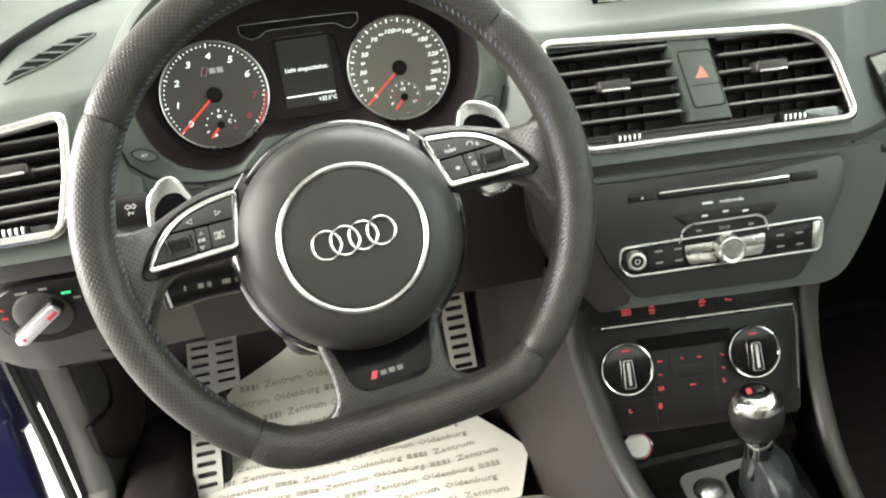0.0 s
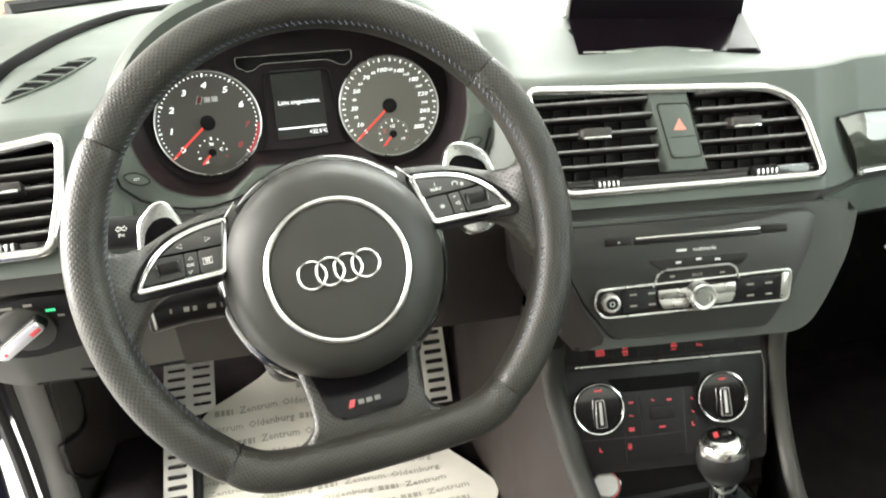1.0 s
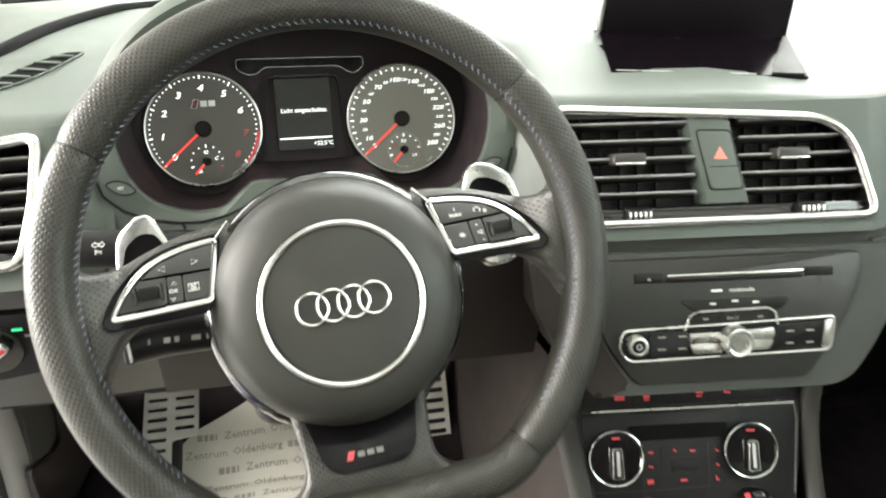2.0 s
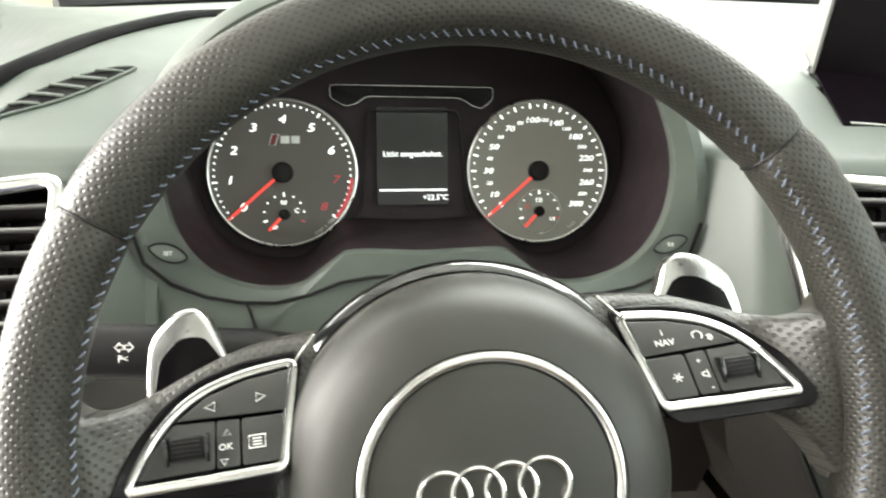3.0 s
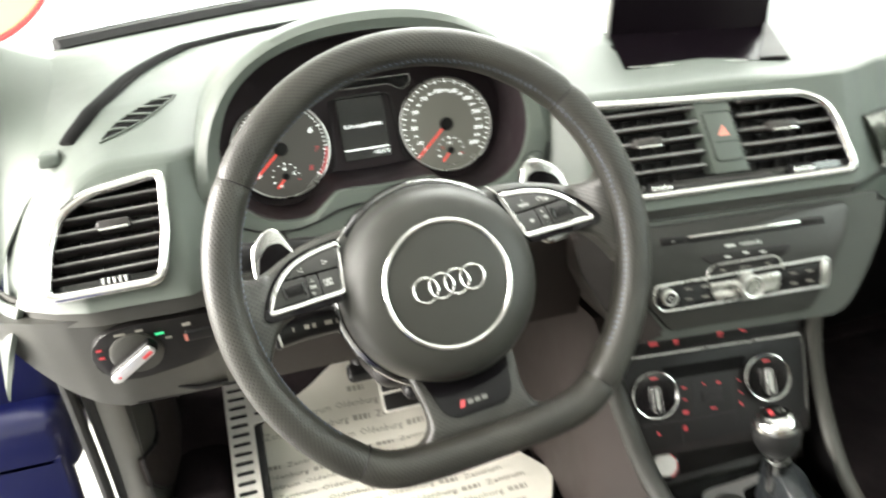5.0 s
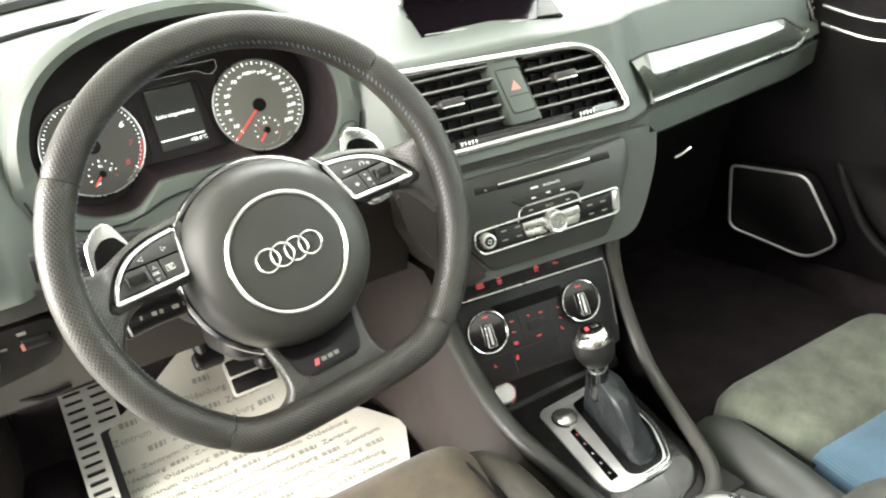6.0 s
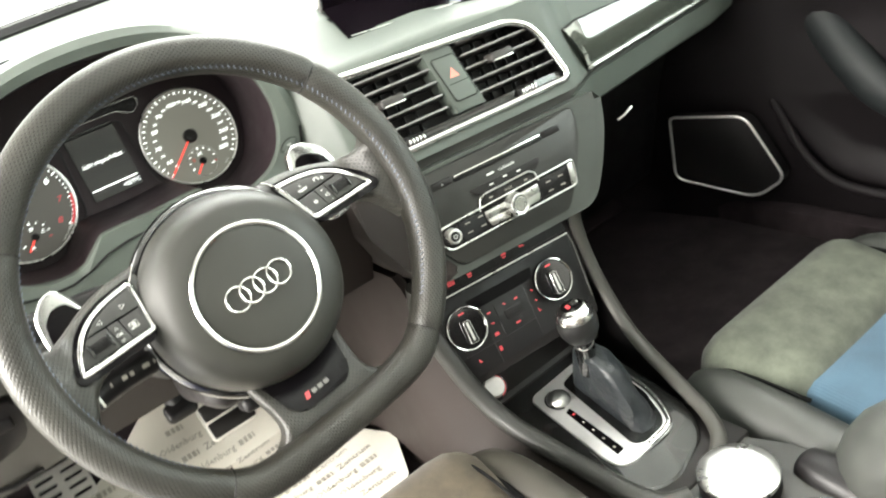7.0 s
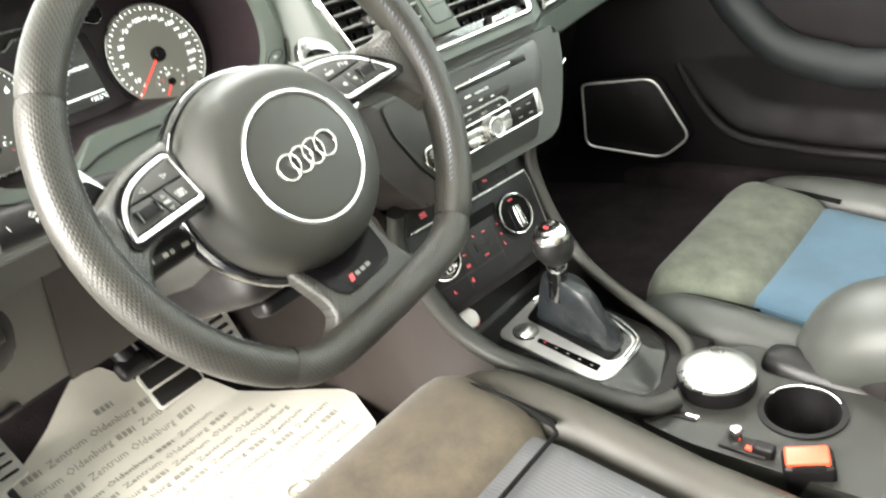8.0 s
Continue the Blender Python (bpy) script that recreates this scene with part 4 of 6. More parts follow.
part("badge_outline", tube([(u, w, 0.0014) for u, w in badge_pts], 0.00035, True, 6), WHITEMARK, tach, "fine white emblem outline")
badge = part("badge_block", prism([(-0.1045, 0.0205), (-0.1005, 0.0205), (-0.0985, 0.0275), (-0.1025, 0.0275)], 0.0008, 0.0012), EMBLEMRED, tach, "small dark red and white emblem bars")
for k in range(2):
    part("badge_bar", box(0.0062, 0.0055, 0.0005, (-0.0935 + 0.0075 * k, 0.024, 0.001), 0.0002), WHITEMARK, badge)
lettering("1/min x 1000", 0.0036, at(-0.0956 + 0.030, -0.0395, 0.0009, 38), WHITEMARK, tach, "numeral", 0.0001)
speeds = [(0, "0"), (10, "10"), (20, "20"), (30, "30"), (40, "40"), (50, "50"), (60, "60"), (70, "70"), (80, "80"), (100, "100"), (120, "120"), (140, "140"), (160, "160"), (180, "180"), (200, "200"), (220, "220"), (240, "240"), (260, "260"), (280, "280"), (300, "300")]
marks = [(i, s, 0.0068 if v in (10, 30, 50, 70, 100, 140, 180, 220, 260, 300, 0) else 0.0042, WHITEGLOW) for i, (v, s) in enumerate(speeds)]
speedo = dial("speedometer", 0.0950, marks, 38, 221, -41, 221, [("1/2", 0.0, 0.0085, 0.0045), ("1/1", 0.0105, -0.006, 0.0038)], "grey speedometer dial, needle at zero", DIALFACE)
part("gauge_ring", tube(arc(0.0956, -0.0305, 0.0168, 0, 352, 44, 0.0012), 0.00035, True, 6), PADDLE, speedo, "fine ring round the fuel gauge")
lettering("km/h", 0.0036, at(0.0950 + 0.026, -0.041, 0.0009, 35), WHITEMARK, speedo, "numeral", 0.0001)
part("fuel_mark", box(0.003, 0.004, 0.0003, (0.0865, -0.0265, 0.0017), 0.0006), HAZARD, speedo)
scr = part("screen", prism(rounded([(-0.0268, -0.0245), (0.0262, -0.0245), (0.0262, 0.0475), (-0.0268, 0.0475)], 0.002), -0.004, 0.0), SCREEN, cl, "lit driver information screen")
lettering("Licht eingeschaltet.", 0.0058, at(0.0, 0.0132, 0.0004), WHITEGLOW, scr, "message", 0.0001)
part("screen_line", box(0.050, 0.0011, 0.0003, (0, -0.0135, 0.0003)), WHITEGLOW, scr)
lettering("+22.5°C", 0.0056, at(0.0165, -0.0192, 0.0004), WHITEGLOW, scr, "temperature", 0.0001)
part("screen_surround", tube([(u, w, 0.001) for u, w in rounded([(-0.0455, -0.0365), (0.0475, -0.0365), (0.040, -0.026), (0.034, 0.045), (-0.034, 0.045), (-0.039, -0.026)], 0.006)], 0.0012, True, 6), BLACK, cl)
warn = [(-0.0605, 0.064), (0.0605, 0.0625), (0.0605, 0.053), (0.052, 0.047), (0.046, 0.048), (0.036, 0.0545), (-0.034, 0.0555), (-0.042, 0.0495), (-0.05, 0.0485), (-0.0605, 0.0545)]
part("warning_strip", prism(rounded(warn, 0.003), -0.002, 0.001), BADGE, cl, "glossy warning lamp strip")
part("warning_outline", tube([(u, w, 0.0012) for u, w in rounded(warn, 0.003)], 0.00030, True, 6), PADDLE, cl, "fine silver outline")

# ---------- steering wheel ----------
WM = pose(-0.36, -0.002, 0.977, 90 - 21.2) @ pose(0, 0, 0, 0, 0, 6)
wheel = thing("steering_wheel", WM, "flat-bottomed black perforated leather steering wheel", "steering wheel")
RC, RM, FLAT = 0.022, 0.1670, -0.1350


def rim_mid(deg):
    c, s = math.cos(radians(deg)), math.sin(radians(deg))
    r = RM * (1 + 0.05 * min(0.0, s) ** 2)
    y = RC + r * s
    if y < FLAT + 0.012:
        d = FLAT + 0.012 - y
        y = FLAT + 0.012 - 0.012 * (1 - math.exp(-d / 0.012))
    return Vector((r * c, y, -0.0135 + 0.035 * y))


def rim_section(a0, a1, n):
    """One leather section of the rim between two seams, its ends tucked in."""
    bm = bmesh.new()
    uvl = bm.loops.layers.uv.new("UVMap")
    m, rings, lens = 28, [], [0.0]
    angs = linspace(a0, a1, n)
    for i, a in enumerate(angs):
        p = rim_mid(a)
        t = (rim_mid(a + 0.3) - rim_mid(a - 0.3)).normalized()
        out = Vector((t.y, -t.x, 0))
        if i:
            lens.append(lens[-1] + (p - last).length)
        last = p
        edge = min(i, n - 1 - i)
        f = (0.93, 0.985)[edge] if edge < 2 else 1.0
        w, h = 0.0151 * f, 0.0168 * f
        ring = []
        for j in range(m):
            b = 2 * math.pi * j / m
            cb, sb = math.cos(b), math.sin(b)
            e = 1.0 / (abs(cb) ** 2.4 + abs(sb) ** 2.4) ** (1 / 2.4)
            ring.append(bm.verts.new(p + out * ((w if cb > 0 else 0.915 * w) * cb * e) + Vector((0, 0, h * sb * e))))
        rings.append(ring)
    circ = 2 * math.pi * 0.0168
    for i in range(n - 1):
        for j in range(m):
            k = (j + 1) % m
            f = bm.faces.new((rings[i][j], rings[i][k], rings[i + 1][k], rings[i + 1][j]))
            for loop, (ii, jj) in zip(f.loops, ((i, j), (i, j + 1), (i + 1, j + 1), (i + 1, j))):
                loop[uvl].uv = (lens[ii], circ * jj / m)
    bm.faces.new(rings[0][::-1])
    bm.faces.new(rings[-1])
    return bm


SEAMS = [35.7, 144.3, 233.4, 306.6, 395.7]
for a0, a1 in zip(SEAMS, SEAMS[1:]):
    part("rim_section", rim_section(a0 + 0.12, a1 - 0.12, int((a1 - a0) / 1.6)), PERF, wheel, "perforated black leather grip section")
for a in SEAMS[:4]:
    p = rim_mid(a)
    t = (rim_mid(a + 0.3) - rim_mid(a - 0.3)).normalized()
    out = Vector((t.y, -t.x, 0))
    part("rim_seam", tube([p + out * (0.0141 * math.cos(b)) + Vector((0, 0, 0.0158 * math.sin(b))) for b in linspace(0, 2 * math.pi, 25)[:-1]], 0.0006, True, 6), BLACK, wheel)

# cross stitching along the inner edge of the rim
st = []
for k in range(208):
    a = -50 + 360 * k / 208
    if 224 < (a % 360) < 316:
        continue
    p = rim_mid(a)
    t = (rim_mid(a + 0.3) - rim_mid(a - 0.3)).normalized()
    out = Vector((t.y, -t.x, 0))
    b = radians(180 - 28 - 14 * math.cos(radians(a)))
    e = 1.0 / (abs(math.cos(b)) ** 2.4 + abs(math.sin(b)) ** 2.4) ** (1 / 2.4)
    q = p + out * (0.0141 * math.cos(b) * e) + Vector((0, 0, 0.0171 * math.sin(b) * e))
    d = t * 0.0011 + (out * 0.0007 + Vector((0, 0, 0.0020))).normalized() * (0.0017 + 0.0003 * math.sin(7.1 * k))
    st.append(tube([q - d, q - out * 0.0004 + Vector((0, 0, 0.0003)), q + d], 0.00036, n=5))
tagged(part("stitching", join(*st), STITCH, wheel, "pale cross stitching inside the rim"), kind="stuff")


def spoke_h(u, v):
    """The spokes dip away from the driver towards their upper edge and rise to meet the rim."""
    k = min(1.0, max(0.0, (abs(u) - 0.130) / 0.024))
    k = k * k * (3 - 2 * k)
    return (1 - k) * min(-0.016, -0.0210 - 0.68 * (v - 0.0175)) + k * -0.011


def slanted(bm, off=0.0):
    for v in bm.verts:
        v.co.z += spoke_h(v.co.x, v.co.y) + off
    return bm


def mirrored(pts, s):
    return [(s * u, w) for u, w in pts]


def key(pts, s, h1, r=0.0012):
    """One key of a switch pod, bent to lie on it."""
    return slanted(gridded(plate(rounded([(s * u, w) for u, w in pts], r, 3), 0.001, h1, 0.0005), 0.012))


def planar_uv(bm):
    uvl = bm.loops.layers.uv.new("UVMap")
    for f in bm.faces:
        for loop in f.loops:
            loop[uvl].uv = (loop.vert.co.x, loop.vert.co.y)
    return bm


SPOKE = [(0.052, 0.0665), (0.079, 0.0655), (0.100, 0.0620), (0.120, 0.0545), (0.132, 0.0490), (0.145, 0.0455), (0.1535, 0.0485), (0.160, 0.0580), (0.163, 0.045), (0.160, 0.025), (0.157, -0.005), (0.152, -0.030), (0.1445, -0.012), (0.134, 0.004), (0.118, 0.0105), (0.085, 0.0125), (0.060, 0.0145)]
POD = [(0.0720, 0.0555), (0.0930, 0.0535), (0.1100, 0.0488), (0.1230, 0.0405), (0.1325, 0.0285), (0.1382, 0.0162), (0.0785, 0.0172)]
POD_BODY = [(0.0680, 0.0600), (0.0950, 0.0580), (0.1140, 0.0528), (0.1275, 0.0438), (0.1375, 0.0308), (0.1440, 0.0145), (0.1400, 0.0095), (0.0815, 0.0100), (0.0765, 0.0180)]
POD_R = [0.004, 0.010, 0.012, 0.010, 0.012, 0.004, 0.003]


for s in (-1, 1):
    sp = gridded(plate(rounded(mirrored(SPOKE, s), 0.009, 5), -0.024, -0.001, 0.005), 0.007)
    part("spoke", planar_uv(slanted(sp)), PERF, wheel, "leather-covered spoke")
    pod = part("switch_pod", slanted(gridded(plate(rounded(mirrored(POD_BODY, s), 0.006, 5), -0.012, 0.0018, 0.001), 0.012)), BADGE, wheel, "piano black switch pod")
    ring = [Vector((u, w, spoke_h(u, w) + 0.0022)) for u, w in rounded(mirrored(POD, s), POD_R, 6)]
    part("pod_trim", tube(ring, (0.0021, 0.0014), True, 10, up=(0, 0.56, 0.83)), CHROME, pod, "bright chrome outline")
    inner_p = inset(POD, 0.0028)
    part("pod_plate", slanted(gridded(prism(rounded(mirrored(inner_p, s), 0.003, 4), 0.0, 0.0018), 0.012)), BADGE, pod, "dark switch plate")
    # upper rocker and the lower row of keys
    part("rocker", key([(0.0745, 0.0527), (0.0925, 0.0507), (0.1085, 0.0462), (0.1202, 0.0386), (0.0762, 0.0376)], s, 0.0036), KEYGREY, pod, "grey rocker key")
    part("square_key", key([(0.0766, 0.0362), (0.0942, 0.0364), (0.0942, 0.0200), (0.0800, 0.0200)], s, 0.0036), KEYGREY, pod, "square function key")
    part("key_strip", key([(0.0952, 0.0364), (0.1042, 0.0368), (0.1042, 0.0200), (0.0952, 0.0200)], s, 0.0032), KEYGREY, pod)
    part("thumb_field", key([(0.1050, 0.0368), (0.1212, 0.0374), (0.1295, 0.0285), (0.1340, 0.0196), (0.1050, 0.0200)], s, 0.0028), KEYGREY, pod, "flat grey field round the roller")
    kx, ky = s * 0.1155, 0.0282
    roll = lathe([(0, -0.0066), (0.0042, -0.0066), (0.005, -0.0056), (0.005, 0.0056), (0.0042, 0.0066), (0, 0.0066)], 22)
    rl = part("scroll_roller", moved(roll, pose(kx, ky, spoke_h(kx, ky) + 0.002, 0, 90, 0)), BLACK, pod, "ribbed scroll roller")
    for k in range(7):
        b = radians(30 + 20 * k)
        part("ridge", box(0.0108, 0.0007, 0.0007, (kx, ky + 0.005 * math.cos(b), spoke_h(kx, ky) + 0.002 + 0.005 * math.sin(b))), DARK, rl)
    for du in (-0.0078, 0.0078):
        part("roller_cheek", box(0.002, 0.011, 0.007, (kx + du, ky, spoke_h(kx, ky) + 0.003), 0.0007), GLOSS, rl)


def icon_at(u, w, off=0.0039):
    u, w = u + math.copysign(0.005, u), w - 0.0012
    return pose(u, w, spoke_h(u, w) + off, -34)


left_pod, right_pod = [o for o in wheel.children if o.name.startswith("switch_pod")]


def outline_icon(pts, u, w, parent, r=0.00035, closed=True, mat=None):
    ic = part("symbol", tube([(x, y, 0) for x, y in pts], r, closed, 5), mat or WHITEMARK, parent)
    ic.matrix_basis = icon_at(u, w)
    return ic


outline_icon([(-0.0022, 0), (0.0016, 0.002), (0.0016, -0.002)], -0.1015, 0.0437, left_pod)
outline_icon([(0.0022, 0), (-0.0016, 0.002), (-0.0016, -0.002)], -0.0815, 0.0450, left_pod)
outline_icon([(-0.0014, -0.001), (0.0014, -0.001), (0, 0.0014)], -0.0950, 0.0335, left_pod, 0.0003)
outline_icon([(-0.0014, 0.001), (0.0014, 0.001), (0, -0.0014)], -0.0962, 0.0235, left_pod, 0.0003)
lettering("OK", 0.0038, icon_at(-0.0956, 0.0285), WHITEMARK, left_pod)
outline_icon([(-0.0032, -0.0026), (0.0032, -0.0026), (0.0032, 0.0026), (-0.0032, 0.0026)], -0.0833, 0.0290, left_pod)
for k in range(3):
    outline_icon([(-0.0018, 0.0013 - 0.0013 * k), (0.0018, 0.0013 - 0.0013 * k)], -0.0833, 0.0290, left_pod, 0.0003, False)
lettering("NAV", 0.0044, icon_at(0.0830, 0.0432), WHITEMARK, right_pod)
lettering("i", 0.0044, icon_at(0.0832, 0.0475), WHITEMARK, right_pod)
outline_icon([(0.0022 * math.cos(a), 0.0022 * math.sin(a)) for a in linspace(-0.9, 3.6, 12)], 0.0985, 0.0445, right_pod, 0.0003, False)
for k in range(2):
    outline_icon([((0.003 + 0.0013 * k) * math.cos(a), (0.0014 + 0.0007 * k) * math.sin(a)) for a in linspace(-0.8, 0.8, 6)], 0.1005, 0.0432, right_pod, 0.0003, False)
for k in range(3):
    a = math.pi * k / 3
    outline_icon([(-0.0022 * math.cos(a), -0.0022 * math.sin(a)), (0.0022 * math.cos(a), 0.0022 * math.sin(a))], 0.0830, 0.0290, right_pod, 0.0003, False)
lettering("+", 0.0036, icon_at(0.0945, 0.0342), WHITEMARK, right_pod)
lettering("-", 0.0040, icon_at(0.0962, 0.0238), WHITEMARK, right_pod)
outline_icon([(-0.0014, -0.0008), (-0.0003, -0.0008), (0.0012, -0.0018), (0.0012, 0.0018), (-0.0003, 0.0008), (-0.0014, 0.0008)], 0.0954, 0.0290, right_pod, 0.0003)

# centre pad
hubpad = part("airbag_pad", lathe([(0, 0.0006), (0.044, -0.0002), (0.0478, -0.001), (0.0486, -0.0022), (0.0524, -0.0022), (0.0532, -0.0008), (0.058, -0.0018), (0.066, -0.0048), (0.0725, -0.0100), (0.0775, -0.0180), (0.0812, -0.030), (0.0836, -0.045), (0.0846, -0.060), (0.0848, -0.066), (0.0, -0.066)], 80), AIRBAG, wheel, "smooth round airbag cover")
part("pad_ring", tube(arc(0, 0, 0.0505, 0, 356.25, 96, -0.0006), (0.0021, 0.0016), True, 10), CHROME, hubpad, "bright ring round the emblem")
for k in range(4):
    part("emblem_ring", tube(arc(-0.01935 + 0.0129 * k, 0.0, 0.0098, 0, 352, 45, 0.0012 + 0.0003 * (k % 2)), (0.0012, 0.0011), True, 8), CHROME, hubpad, "plain chrome ring of the emblem")
part("gloss_collar", lathe([(0.0845, -0.049), (0.0880, -0.0515), (0.0902, -0.057), (0.0905, -0.064), (0.0885, -0.072), (0.0, -0.072)], 80), GLOSS, wheel, "glossy black collar behind the pad")
for s in (-1, 1):
    part("collar_clip", moved(box(0.014, 0.0014, 0.004, (0, 0, 0), 0.0006), pose(s * 0.0665, 0.0610, -0.040, 0, 0, -s * 48)), CHROME, wheel, "small bright clip")
    horn = part("horn_mark", tube([(0.004 * math.cos(a), 0.0022 * math.sin(a), 0) for a in linspace(0.6, 5.6, 16)], 0.00025, n=5), DARK, hubpad)
    horn.matrix_basis = pose(s * 0.0625, 0.012, -0.0052, 0, s * 32, 0)

# lower spoke with its badge
LSP_HALF = [(0.047, -0.060), (0.0425, -0.090), (0.0425, -0.101), (0.0455, -0.1085), (0.0520, -0.1145), (0.0620, -0.1185), (0.0780, -0.1215), (0.0820, -0.1330)]
LSP = [(-u, w) for u, w in LSP_HALF][::-1] + LSP_HALF
def low_slant(bm):
    for v in bm.verts:
        v.co.y -= 0.0062
        v.co.z -= 0.0140 + 0.50 * max(0.0, v.co.y + 0.112)
    return bm


low = low_slant(planar_uv(gridded(plate(rounded(LSP, 0.004, 3), -0.024, -0.006, 0.005), 0.006)))
part("lower_spoke", low, PERF, wheel, "leather-covered lower spoke")
LB = [(-0.039, -0.062), (0.039, -0.062), (0.0310, -0.094), (0.0235, -0.1025), (-0.0215, -0.1025), (-0.0300, -0.0955)]
lb = part("badge_plate", low_slant(prism(rounded(LB, 0.005, 4), -0.022, -0.004, 0.0012)), BADGE, wheel, "piano black badge plate")
# Emblem borrows the glowing red; no lamp sits behind it.
part("badge_flash", low_slant(prism([(-0.0155, -0.0955), (-0.0115, -0.0955), (-0.0093, -0.0905), (-0.0133, -0.0905)], -0.0045, -0.0032)), REDGLOW, lb, "slanted red emblem block")
for k in range(3):
    part("badge_bar", low_slant(box(0.0046, 0.0034, 0.0008, (-0.0055 + 0.0062 * k, -0.0930, -0.0036), 0.0004)), TRIMGREY, lb, "plain silver emblem bar")

# shift paddles behind the spokes
for s in (-1, 1):
    outer_p = [(0.100, 0.025), (0.1045, 0.055), (0.1125, 0.0748), (0.1195, 0.0806), (0.1310, 0.0788), (0.1475, 0.0675), (0.1520, 0.048), (0.153, 0.025)]
    core_p = [(0.1050, 0.030), (0.1085, 0.056), (0.1155, 0.0665), (0.1210, 0.0688), (0.1300, 0.0672), (0.1420, 0.0592), (0.1465, 0.045), (0.147, 0.030)]
    if s > 0:
        outer_p = [(0.116, 0.0005), (0.104, 0.022)] + outer_p[1:-1] + [(0.150, 0.022), (0.138, 0.0015)]
    if s < 0:
        outer_p = [(u - max(0, u - 0.11) * 0.2, w + 0.004) for u, w in outer_p]
        core_p = [(0.1015, 0.030), (0.1060, 0.056), (0.1140, 0.0690), (0.1190, 0.0705)] + [(u - max(0, u - 0.11) * 0.2, w + 0.003) for u, w in core_p[4:]]
    pd = part("shift_paddle", plate(rounded(mirrored(outer_p, s), 0.007, 6), -0.093, -0.083, 0.003), PADDLE, wheel, "satin aluminium shift paddle")
    part("paddle_inset", plate(rounded(mirrored(core_p, s), 0.004, 5), -0.085, -0.0822, 0.0006), BADGE, pd, "black paddle face")
    lettering("+" if s > 0 else "-", 0.005, at(s * 0.1215, 0.0738, -0.0829), DARK, pd, "paddle_sign")

# ---------- steering column and stalks ----------
col = thing("steering_column", WM @ pose(0, 0, 0, 0, 0, -6), "dark plastic steering column cover with stalks", "steering column")
secs = []
for h, a, b, dv in ((-0.068, 0.062, 0.058, 0.0), (-0.10, 0.066, 0.060, -0.004), (-0.15, 0.078, 0.062, -0.006), (-0.22, 0.088, 0.060, -0.002), (-0.27, 0.09, 0.055, 0.0)):
    secs.append([(a * math.copysign(abs(math.cos(t)) ** 0.7, math.cos(t)), dv + b * math.copysign(abs(math.sin(t)) ** 0.7, math.sin(t)), h) for t in linspace(0, 2 * math.pi, 41)[:-1]])
part("shroud", loft(secs), STACK, col, "grey column shroud")
part("shroud_lower", moved(pillow(0.13, 0.05, 0.16, 0.02, (0, -0.062, -0.15)), pose(0, 0, 0)), DARK, col, "dark underside of the column")
part("adjust_lever", moved(pillow(0.05, 0.016, 0.03, 0.007, (-0.01, -0.098, -0.13)), pose(0, 0, 0)), BLACK, col, "black column lever")
ls = part("indicator_stalk", tube([(-0.06, 0.040, -0.105), (-0.10, 0.046, -0.105), (-0.155, 0.050, -0.105), (-0.190, 0.052, -0.103)], (0.0135, 0.0105), n=16, up=(0, 0, 1)), BLACK, col, "black indicator stalk with white symbols")
for s in (-1, 1):
    a_ = part("stalk_symbol", tube([(s * 0.0042, 0, 0), (s * 0.002, 0.0022, 0), (s * 0.002, 0.001, 0), (s * 0.0004, 0.001, 0), (s * 0.0004, -0.001, 0), (s * 0.002, -0.001, 0), (s * 0.002, -0.0022, 0)], 0.0003, True, 5), WHITEMARK, ls)
    a_.matrix_basis = pose(-0.160, 0.0530, -0.0935, -14)
lettering("P<", 0.0045, pose(-0.160, 0.0475, -0.0918, -5), WHITEMARK, ls, "stalk_symbol")
lettering("\\", 0.0055, pose(-0.181, 0.0500, -0.0912, -8), WHITEMARK, ls, "stalk_symbol")
ws = part("wiper_stalk", tube([(0.06, 0.036, -0.110), (0.10, 0.040, -0.110), (0.160, 0.0455, -0.110), (0.184, 0.0455, -0.110), (0.1885, 0.045, -0.110)], (0.0115, 0.0085), n=16, up=(0, 0, 1)), BLACK, col, "black wiper stalk")
lettering("= o", 0.0045, pose(0.173, 0.0485, -0.0985, -12), WHITEMARK, ws, "stalk_symbol")
cs = part("cruise_stalk", tube([(-0.055, -0.013, -0.070), (-0.085, -0.013, -0.066), (-0.115, -0.014, -0.062), (-0.138, -0.017, -0.058)], (0.0125, 0.0125), n=16, up=(0, 0, 1)), BLACK, col, "black cruise control stalk")
part("stalk_tip", moved(box(0.006, 0.025, 0.022, (0, 0, 0), 0.003), pose(-0.1385, -0.017, -0.058, 0, 0, 8)), BLACK, cs)
part("stalk_edge", moved(box(0.0018, 0.020, 0.003, (0, 0, 0), 0.0006), pose(-0.1365, -0.017, -0.0458, 0, 0, 8)), SATIN, cs, "thin bright edge")
for u, wd in ((-0.124, 0.0015), (-0.113, 0.004), (-0.107, 0.003), (-0.095, 0.006), (-0.087, 0.003)):
    part("stalk_symbol", moved(box(wd, 0.0035, 0.0004, (0, 0, 0)), pose(u, -0.0150, -0.0474 - 0.15 * (u + 0.124), -8)), PRINT, cs)

# ---------- centre stack: radio ----------
R = pose(-0.015, 0.125, 0.90, 90 - 12, 0, -7)
stack = thing("centre_stack", R, "grey centre stack with the radio panel", "centre stack")
# Shade on the housing is put into its skin colour.
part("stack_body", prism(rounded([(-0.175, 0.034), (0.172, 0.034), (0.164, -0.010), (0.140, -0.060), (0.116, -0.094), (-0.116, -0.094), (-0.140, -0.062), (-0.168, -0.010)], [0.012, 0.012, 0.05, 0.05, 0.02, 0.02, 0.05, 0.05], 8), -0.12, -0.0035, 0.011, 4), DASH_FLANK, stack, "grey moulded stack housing")
